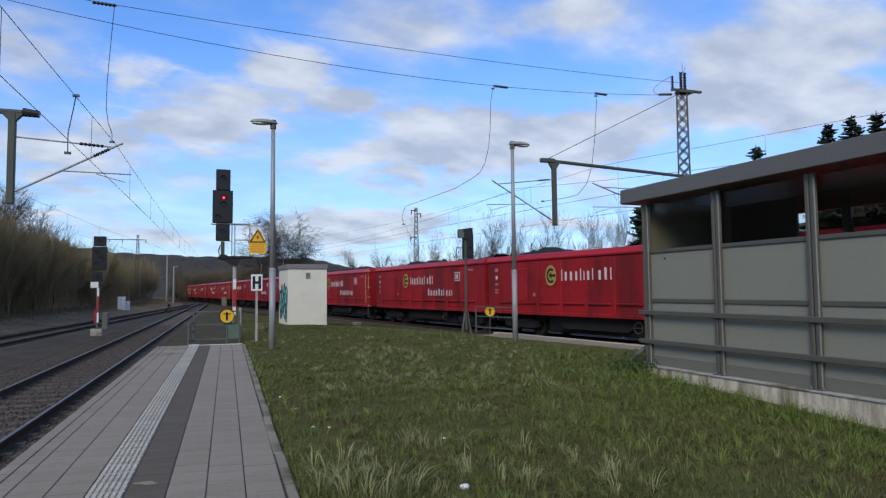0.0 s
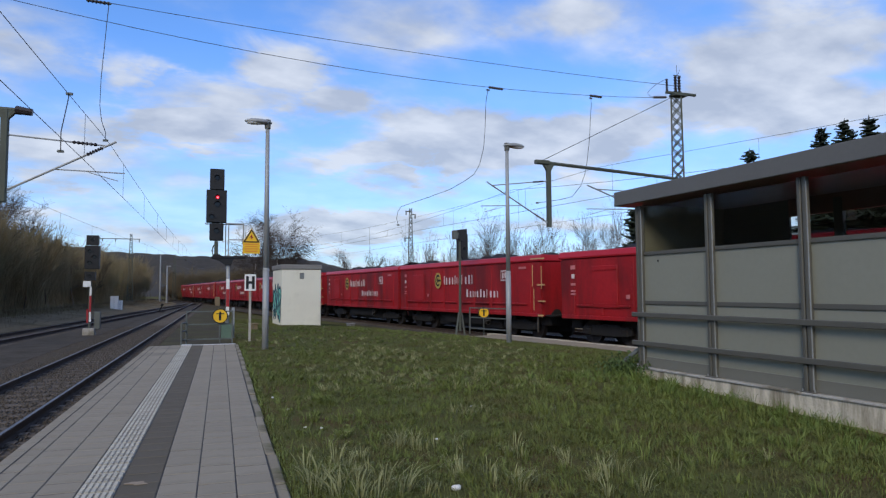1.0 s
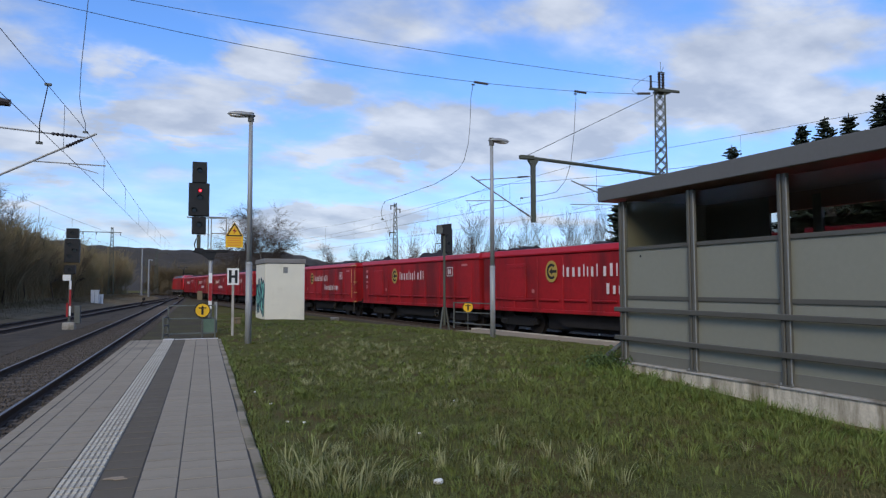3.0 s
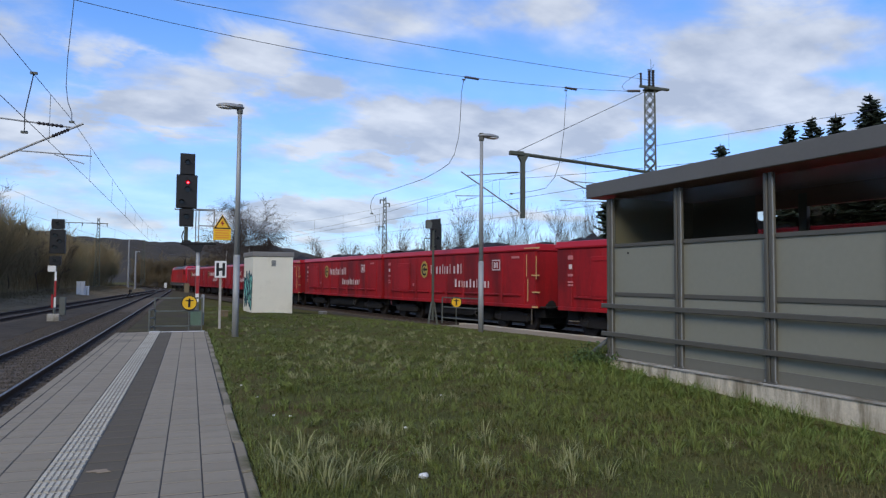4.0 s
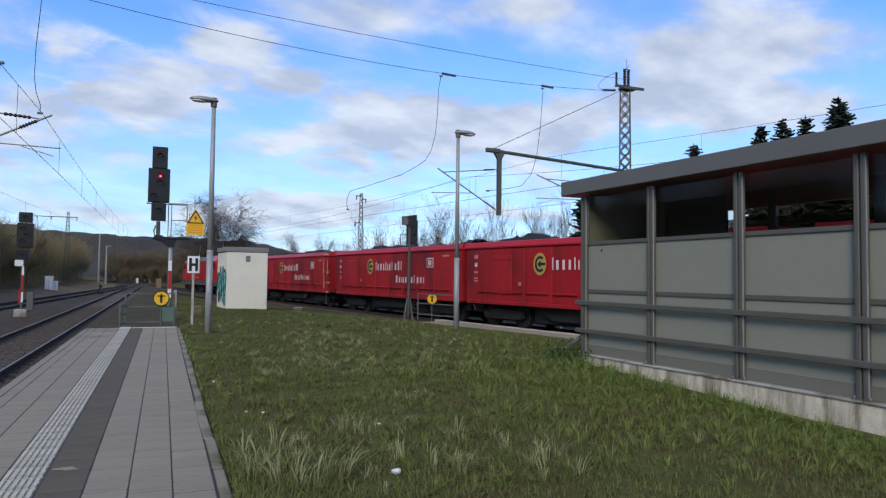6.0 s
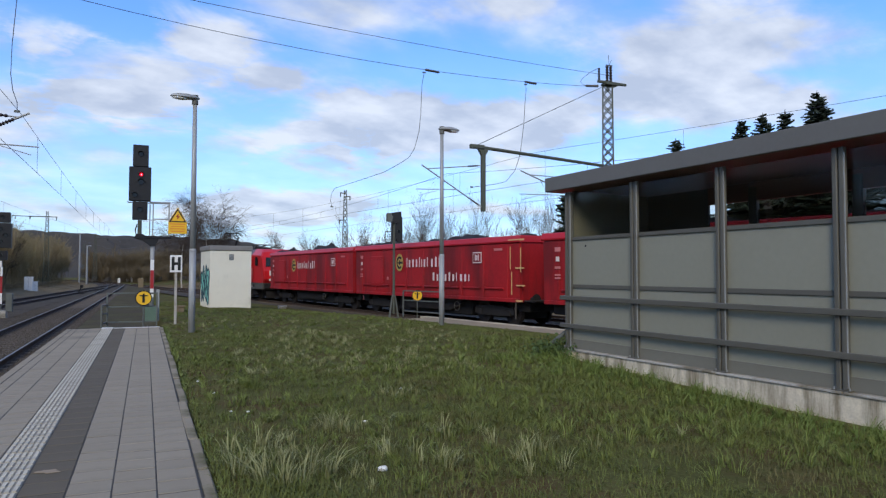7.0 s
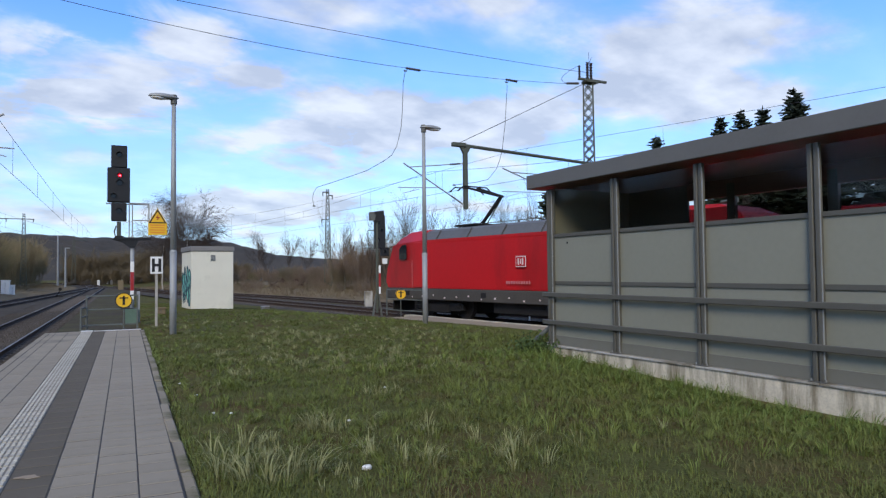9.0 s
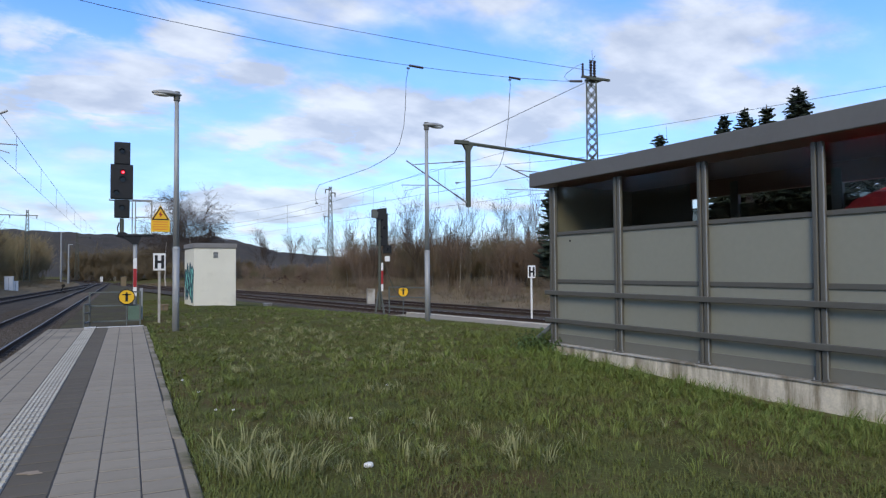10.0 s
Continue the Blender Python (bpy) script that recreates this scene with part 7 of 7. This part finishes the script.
# ---- small things ----
def point_lever():
    t = thing("point_lever", pose(-6.3, 75.0, -0.6), "small black point lever beside the loop track", "lever")
    part("base", boxes(((0, 0, 0.08), (0.9, 0.35, 0.16)), bevel=0.02), M["under"], t)
    part("arm", rods(((-0.1, 0, 0.1), (0.25, 0, 0.85), 0.05), sides=6), M["under"], t)
    part("weight", rods(((0.2, -0.08, 0.8), (0.2, 0.08, 0.8), 0.16), sides=12), M["under"], t)


point_lever()


def kerb_weeds():
    r = random.Random(6)
    spots, hs, ws = [], [], []
    for _ in range(1500):
        y = 3.5 + 18 * r.random()
        spots.append((0.2 + abs(r.gauss(0, 0.06)), y))
        hs.append(r.uniform(0.04, 0.13))
        ws.append(0.004 if y < 10 else 0.007)
    blades("kerb_weeds", spots, hs, ws, "tuft", "grass leaning over the kerb stones", 16, 1.6)


kerb_weeds()


def plinth_grass():
    r = random.Random(61)
    clumps = []
    for _ in range(420):
        y = 3.0 + 8.6 * r.random()
        x = 7.28 + 0.07 * (11.44 - y) - abs(r.gauss(0, 0.7))
        clumps.append((x, y, r.uniform(0.08, 0.22) * (1 if r.random() < 0.8 else 1.5), r.randint(14, 28)))
    tufts("plinth_grass", clumps, "lush", "lush green grass along the foot of the shelter", 17)


def plinth_weeds():
    """Low leafy growth at the corner of the plinth."""
    r = np.random.RandomState(23)
    n = 800
    c = np.array([[7.28, 11.62, 0.0]]) + r.normal(0, 1, (n, 3)) * np.array([[0.16, 0.30, 0.11]])
    c[:, 2] = np.maximum(c[:, 2], -0.15)
    a = r.normal(0, 1, (n, 3))
    a /= np.linalg.norm(a, axis=1)[:, None]
    b = np.cross(a, r.normal(0, 1, (n, 3)))
    b /= np.linalg.norm(b, axis=1)[:, None]
    s = r.uniform(0.018, 0.04, n)[:, None]
    v = np.stack([c - a * s * 1.5, c + b * s * 0.7, c + a * s * 1.5, c - b * s * 0.7], 1)
    o = mesh_arrays("plinth_weeds", v.reshape(-1, 3), np.arange(4 * n).reshape(-1, 4), M["leaf"])
    tagged(o, "dark leafy weeds growing at the plinth corner", "weeds", kind="stuff")


M["lush"] = mat("lush_grass", (0.118, 0.162, 0.042), 0.7, var=0.45, scale=1.5, fine=9, bump=0, spec=0.12, island=0.4)
M["leaf"] = mat("weed_leaf", (0.055, 0.085, 0.03), 0.7, var=0.5, scale=6, fine=30, bump=0, spec=0.15, island=0.4)
plinth_grass()
plinth_weeds()


def white_stone(x, y, s, label):
    bm = bmesh.new()
    r = bmesh.ops.create_icosphere(bm, subdivisions=2, radius=1.0)
    for v in r["verts"]:
        v.co *= 1 + 0.18 * noise.noise(v.co * 1.7)
        v.co = Vector((v.co.x * s, v.co.y * s * 0.8, v.co.z * s * 0.55))
    o = part("pale_stone", bm, M["white_paint"], None, "", True)
    o.matrix_basis = pose(x, y, land(x, y) + 0.02)
    tagged(o, label, "stone", "scattered scraps")


white_stone(1.5, 5.46, 0.046, "small white stone lying in the grass")
for k, (x, y) in enumerate(((0.55, 9.6), (0.42, 10.7), (0.62, 8.3), (0.8, 8.2), (1.9, 7.2), (3.0, 9.0))):
    white_stone(x, y, 0.02, "tiny white scrap lying in the grass")


def cabinet(x, y, w, d, h, material, label):
    t = thing("trackside_cabinet", pose(x, y, land(x, y) - 0.05), label, "cabinet", "trackside cabinets")
    part("body", boxes(((0, 0, h / 2), (w, d, h)), bevel=0.02), M[material], t)
    part("lid", boxes(((0, 0, h + 0.03), (w + 0.06, d + 0.06, 0.07)), bevel=0.015), M[material], t)
    part("door_gap", boxes(((0, -d / 2 - 0.004, h / 2), (0.02, 0.012, h * 0.85))), M["frame_grey"], t)


cabinet(-11.4, 80.6, 0.75, 0.6, 1.55, "white_paint", "white trackside cabinet beside the loop track")
cabinet(-10.85, 81.0, 0.4, 0.4, 1.15, "white_paint", "small white trackside cabinet beside the loop track")
cabinet(1.05, 30.5, 0.36, 0.3, 0.26, "dry", "low ochre junction box in the grass")
cabinet(6.9, 38.5, 0.42, 0.3, 0.14, "concrete_cap", "low pale junction box beside the branch track")
for x, y in ((-3.0, 160.0), (-5.2, 150), (-4.2, 175), (-1.0, 168)):
    cabinet(x, y, 0.45, 0.3, 1.1, "white_paint", "distant white marker beside the line")


def scrap_pile():
    t = thing("scrap_pile", pose(17.4, 78.0, land(17.4, 78)), "tangled pile of rusty iron beside the siding", "scrap pile")
    rnd = random.Random(4)
    for k in range(34):
        p = Vector((rnd.gauss(0, 1.1), rnd.gauss(0, 0.5), rnd.uniform(0.0, 0.5)))
        q = p + Vector((rnd.uniform(-1.2, 1.2), rnd.uniform(-0.6, 0.6), rnd.uniform(-0.1, 0.9)))
        part("iron_bar", boxes(((0, 0, 0), (rnd.uniform(0.08, 0.25), rnd.uniform(0.08, 0.2), (q - p).length))), M["rust"], t).matrix_basis = Matrix.Translation((p + q) / 2) @ (q - p).to_track_quat("Z", "Y").to_matrix().to_4x4()


scrap_pile()


def leaf_stain():
    bm = prism(bmesh.new(), [(0.085 * math.cos(a) * (1 + 0.3 * math.sin(3 * a)), 0.045 * math.sin(a) * (1 + 0.35 * math.cos(5 * a))) for a in [2 * math.pi * k / 18 for k in range(18)]], -0.002, 0.002)
    o = part("pale_stain", bm, M["tan_stain"], None)
    o.matrix_basis = pose(-0.99, 6.35, 0.005, 90, 0, 0) @ Matrix.Rotation(radians(-20), 4, "Y")
    tagged(o, "pale tan stain on the dark paving", "stain")


leaf_stain()


# ---- what moves ----
S25 = float(np.interp(-25, -SIDE_Y, SIDE_S))


def at_run(s):
    x, y = np.interp(s, SIDE_S, AXIS[:, 0]), np.interp(s, SIDE_S, AXIS[:, 1])
    x2, y2 = np.interp(s + 4.0, SIDE_S, AXIS[:, 0]), np.interp(s + 4.0, SIDE_S, AXIS[:, 1])
    x1, y1 = np.interp(s - 4.0, SIDE_S, AXIS[:, 0]), np.interp(s - 4.0, SIDE_S, AXIS[:, 1])
    if s + 4 > SIDE_S[-1] or s > SIDE_S[-1]:
        k = max(s - SIDE_S[-1], 0)
        d = AXIS[-1] - AXIS[-20]
        d /= np.hypot(*d)
        x, y = AXIS[-1] + d * k if k else (x, y)
        x1, y1, x2, y2 = 0, 0, d[0], d[1]
    return pose(float(x), float(y), RAIL_T, 0, 0, math.degrees(math.atan2(y2 - y1, x2 - x1)))


def motions():
    times = [k * 0.1 for k in range(101)]
    for w, ob in WAGONS:
        start = S25 + 15.890 - PITCH * w - ODD * (w % 2) + 1.85
        walk(ob, [(t, at_run(start + SPEED * t)) for t in times])
    start = S25 + 15.890 - PITCH * 12 - 6.204 - 9.0
    walk(ENGINE, [(t, at_run(start + SPEED * t)) for t in times])
    for ob, r in [(o, 0.46) for _, o in WAGONS] + [(ENGINE, 0.58)]:
        for c in ob.children:
            if c.name.startswith("wheelset"):
                x, z = c.location.x, c.location.z
                walk(c, [(k / FPS, pose(x, 0, z) @ Matrix.Rotation(SPEED * k / FPS / r, 4, "Y")) for k in range(0, 301)])


motions()
